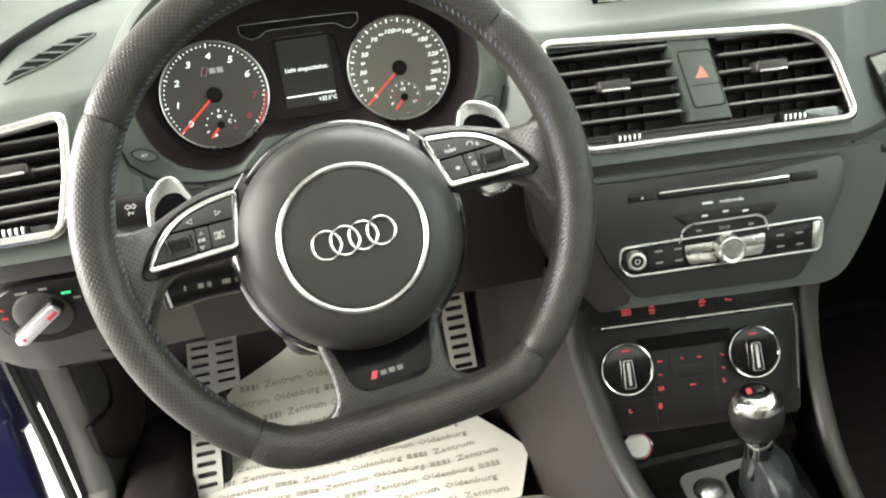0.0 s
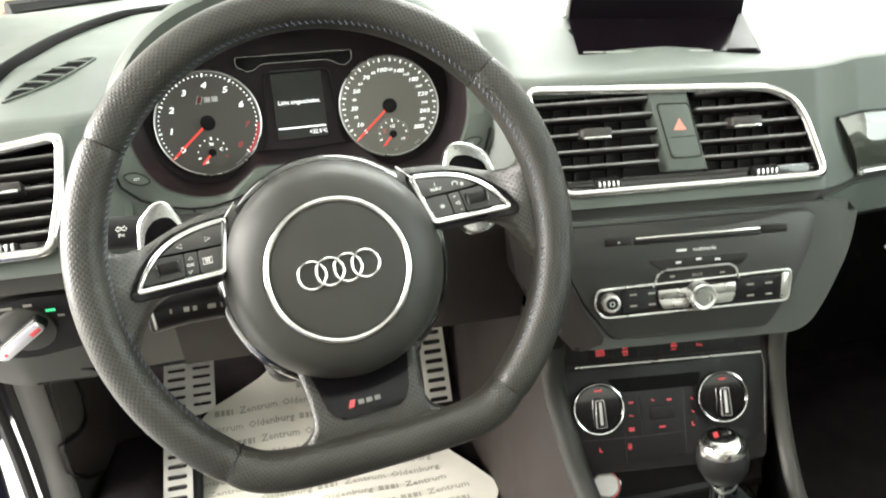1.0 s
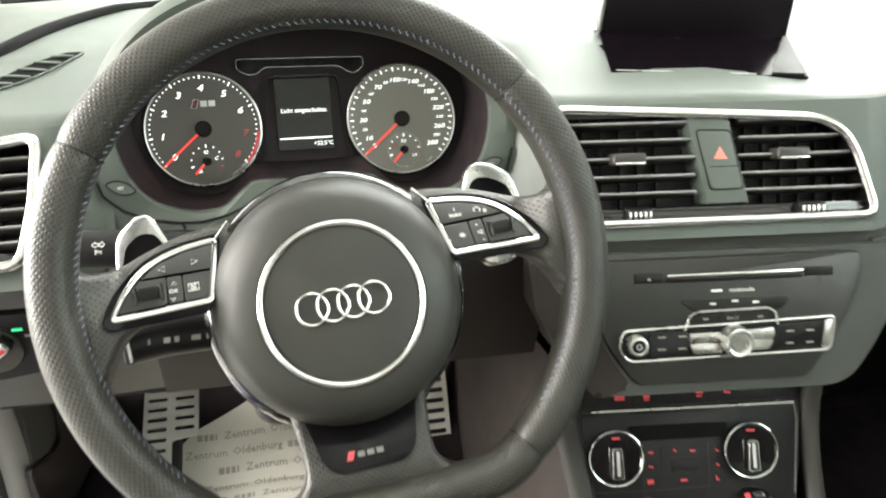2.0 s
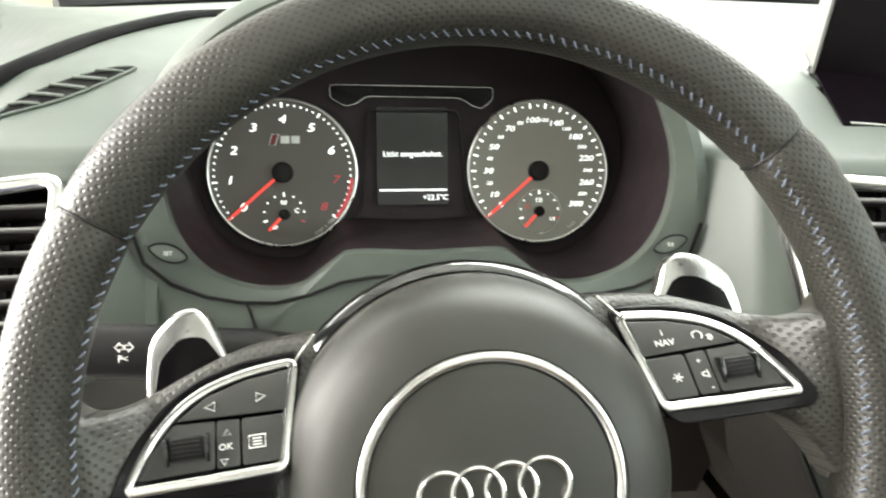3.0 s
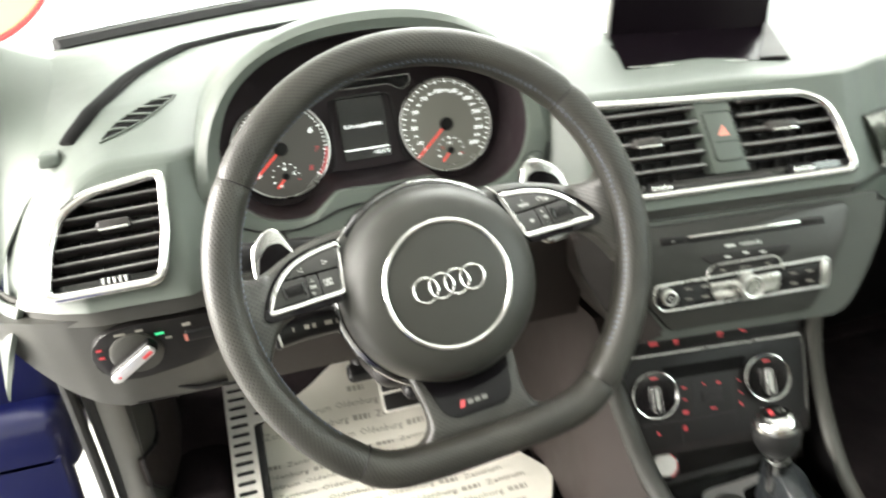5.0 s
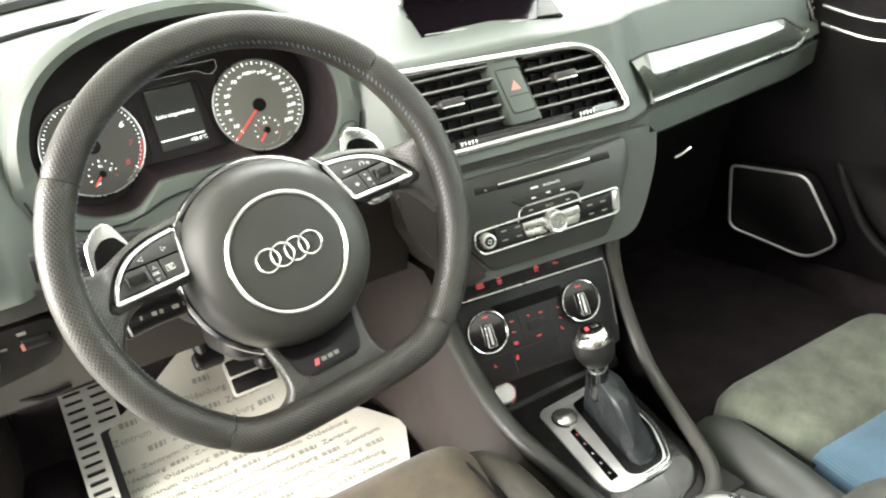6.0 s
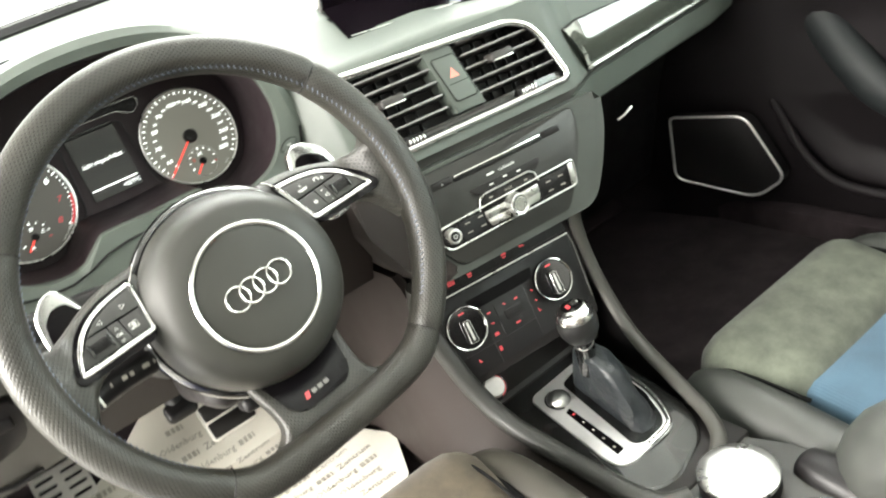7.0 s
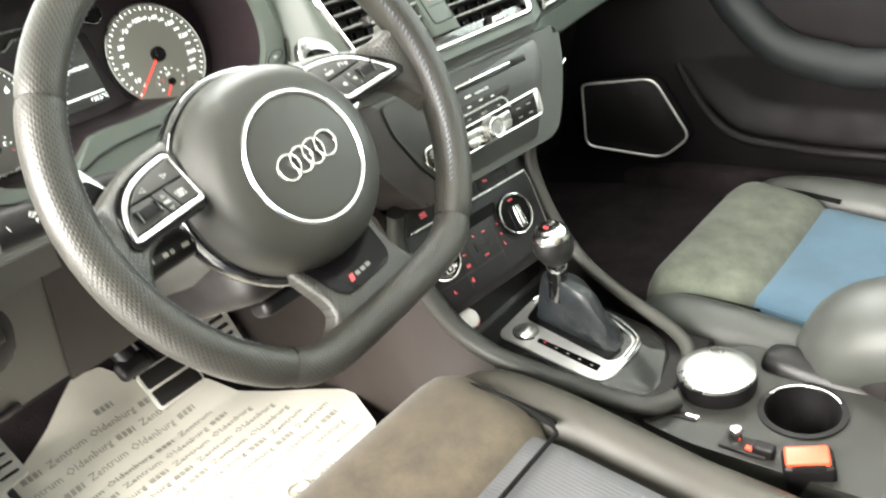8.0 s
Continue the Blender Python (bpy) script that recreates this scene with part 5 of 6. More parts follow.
RAD = [(-0.128, 0.0285), (0.118, 0.0285), (0.1245, 0.022), (0.121, -0.005), (0.100, -0.050), (0.076, -0.084), (-0.080, -0.084), (-0.105, -0.050), (-0.125, -0.005)]
part("radio_gap", prism(rounded(inset(RAD, -0.0012), 0.008, 4), -0.01, -0.0028), BLACK, stack)
# Cover added over the housing's driver side, in the shade-darkened knee brown.
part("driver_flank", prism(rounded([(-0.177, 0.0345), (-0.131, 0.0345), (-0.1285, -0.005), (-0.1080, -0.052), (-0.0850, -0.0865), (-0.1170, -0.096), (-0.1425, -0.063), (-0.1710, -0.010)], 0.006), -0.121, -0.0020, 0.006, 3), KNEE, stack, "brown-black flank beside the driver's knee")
radio = part("radio_plate", prism(rounded(RAD, 0.008, 4), -0.012, 0.0, 0.0015, 2), STACK, stack, "dark grey radio panel")
part("disc_slot", box(0.124, 0.0048, 0.003, (0.0065, 0.0100, 0.0), 0.001), BLACK, radio, "black disc slot")
part("slot_strip", moved(box(0.123, 0.0030, 0.003, (0, 0, 0), 0.0008), at(0.0065, 0.0138, 0.001)), CHROME, radio, "bright strip over the disc slot")
for u, wd in ((-0.071, 0.026), (0.0835, 0.026)):
    part("slot_button", box(wd, 0.0085, 0.003, (u, 0.0125, -0.0002), 0.0012), DARK, radio, "flat dark button")
lettering("^", 0.006, at(-0.071, 0.0105, 0.0014), WHITEMARK, radio, "symbol")
part("brand_bar", box(0.010, 0.0022, 0.0004, (-0.0095, -0.0012, 0.0002)), WHITEMARK, radio, "plain pale bar of small print")
lettering("multimedia", 0.0052, at(0.0135, -0.0012, 0.0002), WHITEMARK, radio, "print", 0.0001)
DISH = [(-0.044, -0.0085), (0.059, -0.0085), (0.050, -0.0205), (-0.030, -0.0205)]
part("key_dish", prism(rounded(DISH, 0.005), -0.002, 0.0008, 0.0006), DARK, radio, "dark key field")
for u in (-0.013, 0.007, 0.026):
    part("key_mark", box(0.0055, 0.0018, 0.0003, (u, -0.0128 + (0.0018 if u == 0.007 else 0), 0.0009)), WHITEMARK, radio)
ARCH = [(-0.036, -0.038), (-0.033, -0.025), (-0.027, -0.0205), (0.036, -0.0195), (0.042, -0.024), (0.045, -0.036)]
part("arch_keys", prism(rounded(ARCH, 0.004), -0.002, 0.002, 0.0008), DARK, radio, "dark return key field")
part("arch_trim", tube([(u, w, 0.002) for u, w in rounded([(-0.040, -0.0385), (-0.034, -0.0225), (-0.027, -0.0192), (0.037, -0.0182), (0.044, -0.0225), (0.047, -0.0365)], 0.003)[4:-4]], 0.0011, n=6), SATIN, radio, "satin outline")
lettering("BACK", 0.0042, at(0.005, -0.0260, 0.0022), PRINT, radio, "print", 0.0001)
for u, wd in ((-0.020, 0.006), (0.030, 0.006)):
    part("key_mark", box(wd * 0.8, 0.0018, 0.0003, (u, -0.0258, 0.0022)), PRINT, radio)
BAND = [(-0.0935, -0.0345), (0.0975, -0.0300), (0.0985, -0.036), (0.0955, -0.0585), (-0.088, -0.0605), (-0.0965, -0.050)]
part("band_plate", prism(rounded(BAND, 0.006, 4), -0.003, 0.0008, 0.0005), DARK, radio, "dark control band")
part("band_trim", tube([(u, w, 0.0012) for u, w in rounded(inset(BAND, -0.001), 0.006, 4)], (0.0013, 0.0011), True, 8), SATIN, radio, "satin aluminium outline")
part("band_end", prism(rounded([(0.0900, -0.0318), (0.0975, -0.0312), (0.0950, -0.0575), (0.0880, -0.0578)], 0.003), 0.0, 0.0022, 0.0006), SATIN, radio, "satin end piece")
part("band_end", prism(rounded([(-0.0955, -0.0355), (-0.0715, -0.0352), (-0.0715, -0.0590), (-0.0880, -0.0595), (-0.0965, -0.0500)], 0.004), 0.0, 0.0018, 0.0006), DARK, radio, "dark knob surround")
for s_, pts in ((-1, [(-0.0705, -0.0365), (-0.0365, -0.0362), (-0.0355, -0.0535), (-0.0385, -0.0575), (-0.0705, -0.0580)]), (1, [(0.0445, -0.0345), (0.0900, -0.0330), (0.0880, -0.0548), (0.0445, -0.0548)])):
    fld = part("key_field", prism(rounded(pts, 0.002), 0.0, 0.002, 0.0005), BLACK, radio, "black key field")
    c0 = sum(p[0] for p in pts) / len(pts)
    for du in (-0.009, 0.0095):
        for w in (-0.0405, -0.0515):
            part("key_mark", box(0.0070, 0.0016, 0.0003, (c0 + du, w, 0.0022)), PRINT, fld)
for pts in ([(-0.0345, -0.0385), (-0.006, -0.0378), (-0.008, -0.0465), (-0.0345, -0.0465)], [(-0.0345, -0.0475), (-0.008, -0.0475), (-0.004, -0.0570), (-0.0300, -0.0570)], [(0.0170, -0.0372), (0.0425, -0.0362), (0.0425, -0.0455), (0.0180, -0.0462)], [(0.0180, -0.0470), (0.0425, -0.0465), (0.0385, -0.0555), (0.0150, -0.0560)]):
    part("corner_key", prism(rounded(pts, 0.0015), 0.0, 0.0032, 0.0008), SATIN, radio, "satin corner key")
kn = part("control_knob", moved(lathe([(0, 0.0125), (0.0085, 0.0125), (0.0095, 0.0135), (0.0115, 0.0138), (0.0128, 0.0125), (0.0132, 0.004), (0.0142, 0.0), (0, 0.0)], 40), at(0.0063, -0.0460, 0.002)), SATIN, radio, "satin rotary control knob")
part("knob_face", moved(lathe([(0, 0.0131), (0.0088, 0.0131), (0.0088, 0.012), (0, 0.012)], 32), at(0.0063, -0.0460, 0.002)), PADDLE, kn, "brushed knob face")
vk = part("volume_knob", moved(lathe([(0, 0.0115), (0.0055, 0.0115), (0.0066, 0.0125), (0.0085, 0.012), (0.0092, 0.003), (0.0098, 0.0), (0, 0.0)], 36), at(-0.0830, -0.0455, 0.0)), SATIN, radio, "satin volume knob")
part("knob_face", moved(lathe([(0, 0.0120), (0.0058, 0.0120), (0.0058, 0.011), (0, 0.011)], 28), at(-0.0830, -0.0455, 0.0)), DARK, vk)
part("power_mark", tube(arc(-0.0830, -0.0455, 0.0022, 100, 440, 16, 0.0124), 0.0004, n=5), WHITEMARK, vk)

# ---------- centre stack: switches and climate ----------
C = pose(-0.015, 0.155, 0.71, 90 - 24, 0, -7)
clim = thing("climate_panel", C, "black climate control panel with red-lit keys", "climate control")
part("panel_body", prism(rounded([(-0.124, 0.078), (0.124, 0.078), (0.118, 0.046), (0.104, -0.070), (-0.108, -0.070), (-0.124, 0.036)], 0.006, 4), -0.10, -0.002, 0.002), DARK, clim, "dark panel housing")
part("switch_plate", prism([(-0.112, 0.049), (0.110, 0.049), (0.111, 0.072), (-0.112, 0.072)], -0.01, 0.0005, 0.001), BLACK, clim, "row of flat switches")
for u in (-0.082, -0.0545, -0.027, -0.001, 0.0275, 0.0545, 0.082):
    part("switch_gap", box(0.0009, 0.021, 0.0006, (u, 0.0605, 0.0006)), BLACK, clim)
part("silver_edge", tube([(-0.098, 0.0459, 0.001), (0.02, 0.0450, 0.001), (0.1095, 0.0445, 0.001)], 0.0010, n=6), SATIN, clim, "fine silver edge")
part("silver_edge", tube([(0.1095, 0.0445, 0.001), (0.1115, 0.030, 0.001), (0.1040, -0.045, 0.001)], 0.0006, n=6), TRIMGREY, clim, "fine silver edge down the side")


def glyph(kind, u, w, k=1.0, parent=None, h=0.0012):
    """Small red-lit symbols made of bars."""
    bars = {"rows": [(0, 0.0022, 0.010, 0.0016), (0, -0.0002, 0.010, 0.0016), (0, -0.0026, 0.010, 0.0016)],
            "lock": [(0, 0.003, 0.006, 0.0016), (0, -0.001, 0.007, 0.0028), (0, -0.0046, 0.006, 0.0016)],
            "car": [(0, 0.0035, 0.005, 0.002), (0, 0.0005, 0.008, 0.0026), (-0.0008, -0.0035, 0.006, 0.0016)],
            "tag": [(-0.002, 0.0004, 0.0024, 0.003), (0.0012, -0.0004, 0.003, 0.0018), (0.0034, -0.001, 0.0012, 0.0024)],
            "bar": [(0, 0, 0.008, 0.003)], "auto": [(0, 0, 0.011, 0.003)],
            "seat": [(-0.001, 0.001, 0.002, 0.006), (0.001, -0.002, 0.005, 0.002)],
            "fan": [(-0.001, 0.001, 0.003, 0.002), (0.001, -0.001, 0.003, 0.002)]}[kind]
    for x, y, sx, sy in bars:
        part("lit_symbol", box(sx * k, sy * k, 0.0004, (u + x * k, w + y * k, h)), REDGLOW, parent or clim)


glyph("rows", -0.0690, 0.0595)
glyph("lock", -0.0415, 0.0592, 0.9)
glyph("car", 0.0130, 0.0592, 0.9)
glyph("tag", 0.0410, 0.0585, 0.9)
part("panel_face", prism(rounded([(-0.1185, 0.0435), (0.1095, 0.0430), (0.0995, -0.0475), (0.070, -0.056), (-0.085, -0.062), (-0.1075, -0.0615)], 0.004, 3), -0.01, 0.0, 0.001), BLACK, clim, "dark grained climate face")
part("display_bar", prism(rounded([(-0.064, 0.030), (0.040, 0.029), (0.034, 0.0145), (-0.052, 0.0150)], 0.004), -0.002, 0.0007), MATTE, clim, "black recessed strip between the knobs")
for u in (-0.0772, 0.0597):
    k_ = part("temperature_knob", moved(lathe([(0, 0.006), (0.0245, 0.006), (0.0255, 0.007), (0.0272, 0.0065), (0.0278, 0.002), (0.0278, -0.002), (0, -0.002)], 56), at(u, 0.0005)), GLOSS, clim, "glossy black knob with a chrome rim")
    part("knob_rim", tube(arc(u, 0.0005, 0.0268, 0, 354, 60, 0.0068), (0.0010, 0.0010), True, 8), CHROME, k_, "bright chrome rim")
    part("knob_grip", prism(rounded([(u - 0.0042, 0.0105), (u + 0.0042, 0.0105), (u + 0.0054, -0.0185), (u - 0.0054, -0.0185)], 0.0015), 0.005, 0.0125, 0.002), BLACK, k_, "black grip bar")
    part("grip_edge", tube([(x, y, 0.0120) for x, y in rounded([(u - 0.0042, 0.0105), (u + 0.0042, 0.0105), (u + 0.0054, -0.0185), (u - 0.0054, -0.0185)], 0.0015)], 0.0007, True, 6), CHROME, k_, "bright grip edge")
    part("grip_face", box(0.0030, 0.024, 0.0006, (u, -0.0035, 0.0126)), SATIN, k_, "bright grip face")
    part("lit_mark", box(0.008, 0.0018, 0.0005, (u + 0.0005, 0.0200, 0.0064)), REDGLOW, k_)
for kind, u, w in (("bar", -0.0405, 0.003), ("tag", -0.0415, -0.0108), ("rows", -0.0425, -0.0253), ("lock", -0.0460, -0.0431), ("seat", -0.0785, -0.0447), ("auto", -0.0085, -0.0257), ("fan", 0.0271, 0.0014), ("fan", 0.0269, -0.0127), ("seat", 0.0255, -0.0260), ("fan", -0.0161, 0.0037), ("bar", 0.0020, 0.0026)):
    glyph(kind, u, w, 0.62, None, 0.0006)
grl = part("sensor_grille", box(0.026, 0.013, 0.002, (-0.0075, -0.0105, 0.0), 0.0008), BLACK, clim, "fine black sensor grille")
for k in range(5):
    part("grille_bar", box(0.024, 0.0011, 0.001, (-0.0075, -0.0155 + 0.0025 * k, 0.0012)), DARK, grl)
for pts in ([(-0.050, 0.010), (-0.050, -0.062)], [(0.0185, 0.010), (0.016, -0.055)], [(-0.030, 0.008), (-0.031, -0.034)], [(-0.030, -0.034), (0.018, -0.033)], [(-0.108, -0.033), (-0.032, -0.034)]):
    part("key_gap", tube([(u, w, 0.0002) for u, w in pts], 0.0005, n=5), BLACK, clim)

# ---------- console ----------
con = thing("centre_console", Matrix(), "grey centre console with a carbon shift surround", "centre console")


def rail(s):
    if s < 0:
        return [(-0.140, 0.165, 0.80), (-0.136, 0.182, 0.745), (-0.128, 0.165, 0.69), (-0.118, 0.135, 0.635), (-0.108, 0.095, 0.600), (-0.098, 0.040, 0.582), (-0.090, -0.02, 0.570), (-0.083, -0.068, 0.562), (-0.070, -0.098, 0.557), (-0.045, -0.112, 0.555)]
    return [(0.112, 0.150, 0.80), (0.114, 0.158, 0.755), (0.113, 0.145, 0.70), (0.112, 0.118, 0.645), (0.106, 0.083, 0.608), (0.096, 0.035, 0.585), (0.084, -0.012, 0.571), (0.071, -0.052, 0.562), (0.050, -0.082, 0.557), (0.020, -0.100, 0.555)]


rl_, rr_ = smooth_path(rail(-1)), smooth_path(rail(1))
part("rail", tube(rl_, (0.011, 0.013), n=12), STACK, con, "rounded grey console edge")
part("rail", tube(rr_, (0.008, 0.010), n=12), DASH_LOW, con, "rounded grey console edge")
TUNNEL = [(-0.115, -0.058, 0.550), (-0.068, -0.086, 0.558), (-0.02, -0.094, 0.566), (0.04, -0.102, 0.578), (0.095, -0.112, 0.596), (0.135, -0.122, 0.630), (0.165, -0.132, 0.685), (0.182, -0.139, 0.740), (0.205, -0.143, 0.800), (0.60, -0.150, 0.800)]


def tunnel_side(y, t):
    x, z = lerp_table(TUNNEL, y)
    k = t * t * (3 - 2 * t)
    return (x + (-0.166 - x) * (0.35 * t + 0.65 * k), y + 0.015 * t, z + (0.465 - z) * t)


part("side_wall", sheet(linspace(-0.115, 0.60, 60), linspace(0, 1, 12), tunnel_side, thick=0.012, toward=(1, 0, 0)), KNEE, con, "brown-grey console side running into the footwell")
part("side_wall", loft([[tuple(p + Vector((0.006, 0, -0.004))) for p in rr_], [(p.x + 0.02, p.y + 0.02, p.z - 0.05) for p in rr_], [(0.150, p.y + 0.06, 0.47) for p in rr_]], False, False), BLACK, con, "black console side")
part("tray_floor", sheet(linspace(-0.13, 0.115, 8), linspace(0, 1, 6), lambda x, t: (x, 0.160 + 0.03 * t, 0.580 + 0.02 * t + 0.05 * t * t), thick=0.01, toward=(0, 0, -1)), DARK, con, "dark tray in front of the gear selector")
part("console_core", box(0.17, 0.24, 0.07, (0.0, 0.02, 0.515), 0.005), DARK, con)
part("tray_back", box(0.23, 0.02, 0.12, (-0.01, 0.175, 0.60), 0.005), DARK, con)
PM = pose(0, 0.06, 0.566, 6)
SUR = [(-0.083, 0.105), (-0.070, 0.128), (0.085, 0.128), (0.100, 0.110), (0.078, -0.080), (0.050, -0.125), (-0.030, -0.150), (-0.070, -0.130)]
sur = part("shift_surround", plate(rounded(SUR, 0.026, 8), -0.02, 0.0, 0.008), CARBON_LOW, con, "glossy carbon weave surround")
sur.matrix_basis = PM
start_b = part("start_button", lathe([(0, 0.008), (0.0125, 0.008), (0.0142, 0.006), (0.0145, 0.0), (0, 0.0)], 36), STARTMETAL, con, "silver start button")
SM = pose(-0.092, 0.140, 0.628, 46, 0, -10)
start_b.matrix_basis = SM
part("button_ring", tube(arc(0, 0, 0.0158, 0, 354, 40, 0.001), 0.0022, True, 8), GLOSS, start_b, "black button ring")
part("button_glow", tube(arc(0, 0, 0.0149, -70, 60, 16, 0.0035), 0.0006, n=6), REDGLOW, start_b)
part("rear_deck", holed(rounded([(-0.085, -0.085), (0.065, -0.075), (0.095, -0.15), (0.095, -0.62), (-0.095, -0.62), (-0.097, -0.15)], 0.015), [[(0.0395 * math.cos(a), -0.236 + 0.0395 * math.sin(a)) for a in linspace(0, 2 * math.pi, 49)[:-1]]], 0.44, 0.546), STACK, con, "grey rear console deck")

# gear selector
gear = thing("gear_selector", PM, "silver framed automatic gear selector with a leather boot", "gear lever")
FR = [(-0.046, 0.073), (-0.036, 0.080), (0.056, 0.084), (0.071, 0.070), (0.074, 0.040), (0.066, -0.030), (0.044, -0.080), (0.030, -0.092), (-0.040, -0.092), (-0.056, -0.084), (-0.060, -0.065)]
WELL = [(0.002, 0.064), (0.052, 0.074), (0.062, 0.064), (0.066, 0.040), (0.058, -0.028), (0.038, -0.071), (0.027, -0.081), (-0.008, -0.083), (-0.021, -0.074)]
BOOT = [(0.012, 0.058), (0.049, 0.067), (0.058, 0.056), (0.060, 0.030), (0.053, -0.025), (0.034, -0.067), (0.024, -0.076), (0.002, -0.077), (-0.006, -0.066)]
part("frame", plate(rounded(FR, 0.010, 4), -0.01, 0.003, 0.0018), RINGMETAL, gear, "satin aluminium frame")
part("inner_well", prism(rounded(WELL, 0.008, 4), 0.001, 0.0036), GLOSS, gear, "black slot panel")
part("silver_edge", tube([(u, w, 0.0050) for u, w in ((q.x, q.y) for q in smooth_path([(0.040, 0.080, 0), (0.062, 0.076, 0), (0.0695, 0.060, 0), (0.069, 0.030, 0), (0.062, -0.030, 0), (0.041, -0.076, 0), (0.024, -0.0875, 0), (-0.010, -0.0895, 0)], 6))], (0.0034, 0.0028), n=10), CHROME, gear, "bright inner edge")
part("unlock_dome", moved(lathe([(0.0165, 0.0), (0.0150, 0.0045), (0.0110, 0.0080), (0.0055, 0.0096), (0.0, 0.0100)], 36), at(-0.0215, 0.0480, 0.002)), SATIN, gear, "bright domed thumb rest")
part("dome_groove", tube(arc(-0.0215, 0.0480, 0.0175, 20, 250, 30, 0.0033), 0.0011, n=6), BLACK, gear, "dark line round the thumb rest")
top_r = [(0.002 + 0.0145 * math.cos(a), 0.010 + 0.0155 * math.sin(a), 0.088) for a in linspace(0, 2 * math.pi, 49)[:-1]]


def boot_ring(k):
    out, poly = [], rounded(BOOT, 0.012, 4)
    cx, cy = 0.030, 0.0
    for i in range(48):
        a = 2 * math.pi * i / 48
        best = 0
        for j in range(len(poly)):
            (x1, y1), (x2, y2) = poly[j], poly[(j + 1) % len(poly)]
            x1, y1, x2, y2 = x1 - cx, y1 - cy, x2 - cx, y2 - cy
            den = math.cos(a) * (y2 - y1) - math.sin(a) * (x2 - x1)
            if abs(den) > 1e-12:
                r, q = (x1 * (y2 - y1) - y1 * (x2 - x1)) / den, (x1 * math.sin(a) - y1 * math.cos(a)) / den
                if r > 0 and 0 <= q <= 1:
                    best = max(best, r)
        t = k
        ex, ey = top_r[i][0], top_r[i][1]
        s = (1 - t) ** 0.38
        fold = 1 + (0.05 * math.sin(5 * a + 9 * t) + 0.035 * math.sin(11 * a - 14 * t)) * math.sin(math.pi * t)
        out.append((ex + (cx + best * math.cos(a) - ex) * s * fold, ey + (cy + best * math.sin(a) - ey) * s * fold, 0.002 + 0.086 * (0.22 * t + 0.78 * t ** 2.0)))
    return out


part("boot", loft([boot_ring(k) for k in linspace(0, 1, 14)]), BOOTHIDE, gear, "black creased leather boot")
part("position_strip", prism(rounded([(-0.0330, 0.024), (-0.0245, 0.026), (-0.0325, -0.070), (-0.0450, -0.071)], 0.002), 0.002, 0.0036), BADGE, gear, "dark position strip")
for k in range(5):
    part("position_mark", box(0.0026, 0.0034, 0.0004, (-0.0290 - 0.0024 * k, 0.014 - 0.0185 * k, 0.0037)), REDGLOW if k == 0 else PRINT, gear)
lev = part("lever", tube([(0.006, 0.012, 0.055), (0.001, 0.009, 0.085), (-0.004, 0.006, 0.11), (-0.010, 0.004, 0.13)], 0.0125, n=18), GLOSS, gear, "black lever sleeve")
part("lever_collar", tube([(-0.004, 0.006, 0.110), (-0.0050, 0.0055, 0.1125)], 0.0132, n=20), SATIN, lev, "bright lever collar")
KM = pose(-0.0125, 0.003, 0.146, -8, -6) @ Matrix.Scale(1.04, 4)
kb = part("knob", moved(lathe([(0, -0.028), (0.010, -0.026), (0.0175, -0.020), (0.0225, -0.010), (0.0238, 0.0), (0.0225, 0.009), (0.0215, 0.0125), (0, 0.0125)], 40), KM), KNOBHIDE, gear, "black leather gear knob")
part("knob_crown", moved(lathe([(0.0222, 0.009), (0.0220, 0.0135), (0.019, 0.0200), (0.0145, 0.0240), (0.0135, 0.0245), (0, 0.0245)], 40), KM), CHROME, kb, "chrome knob crown")
cap = part("knob_cap", moved(lathe([(0, 0.0262), (0.008, 0.0258), (0.0128, 0.0246), (0, 0.0244)], 32), KM), GLOSS, kb, "black knob cap")
# The cap's emblem glows in the backlight red without being lit.
part("cap_flash", moved(prism([(-0.0085, -0.0035), (-0.0040, -0.0035), (-0.0020, 0.0035), (-0.0065, 0.0035)], 0.0258, 0.0266), KM), REDGLOW, cap)
part("cap_bar", moved(box(0.0085, 0.0065, 0.0008, (0.0040, 0, 0.0262)), KM), SATIN, cap)

# ashtray, cup holder, buckle
can = thing("ashtray", pose(0.004, -0.140, 0.546), "round ashtray can with a shiny metal lid", "ashtray")
part("can", lathe([(0, 0.0), (0.042, 0.0), (0.0435, 0.006), (0.044, 0.020), (0, 0.020)], 48), BLACK, can, "black can")
part("lid", lathe([(0, 0.0285), (0.030, 0.0280), (0.0405, 0.0268), (0.0432, 0.0250), (0.0440, 0.0225), (0.0435, 0.0205), (0, 0.0205)], 56), SATIN, can, "bright domed metal lid")
cup = thing("cup_holder", pose(0.000, -0.236, 0.546), "deep black cup holder with a chrome rim arc", "cup holder")
part("well", lathe([(0.0410, 0.0012), (0.0392, 0.0012), (0.0385, -0.004), (0.036, -0.060), (0.034, -0.064), (0.0, -0.064)], 48), BLACK, cup, "black tapered well")
part("insert", holed([(0.0455 * math.cos(a), 0.0455 * math.sin(a)) for a in linspace(0, 2 * math.pi, 49)[:-1]], [[(0.0388 * math.cos(a), 0.0388 * math.sin(a)) for a in linspace(0, 2 * math.pi, 49)[:-1]]], -0.004, 0.0026), BLACK, cup, "black holder insert")
part("rim", tube(arc(0, 0, 0.0402, -55, 75, 36, 0.0034), 0.0017, n=8), CHROME, cup, "chrome rim")
bk = thing("belt_buckle", pose(-0.086, -0.270, 0.560, 10, -6, -66), "black seat belt buckle with a red release", "belt buckle")
part("body", box(0.048, 0.028, 0.11, (0, 0, -0.048), 0.005, 3), BLACK, bk)
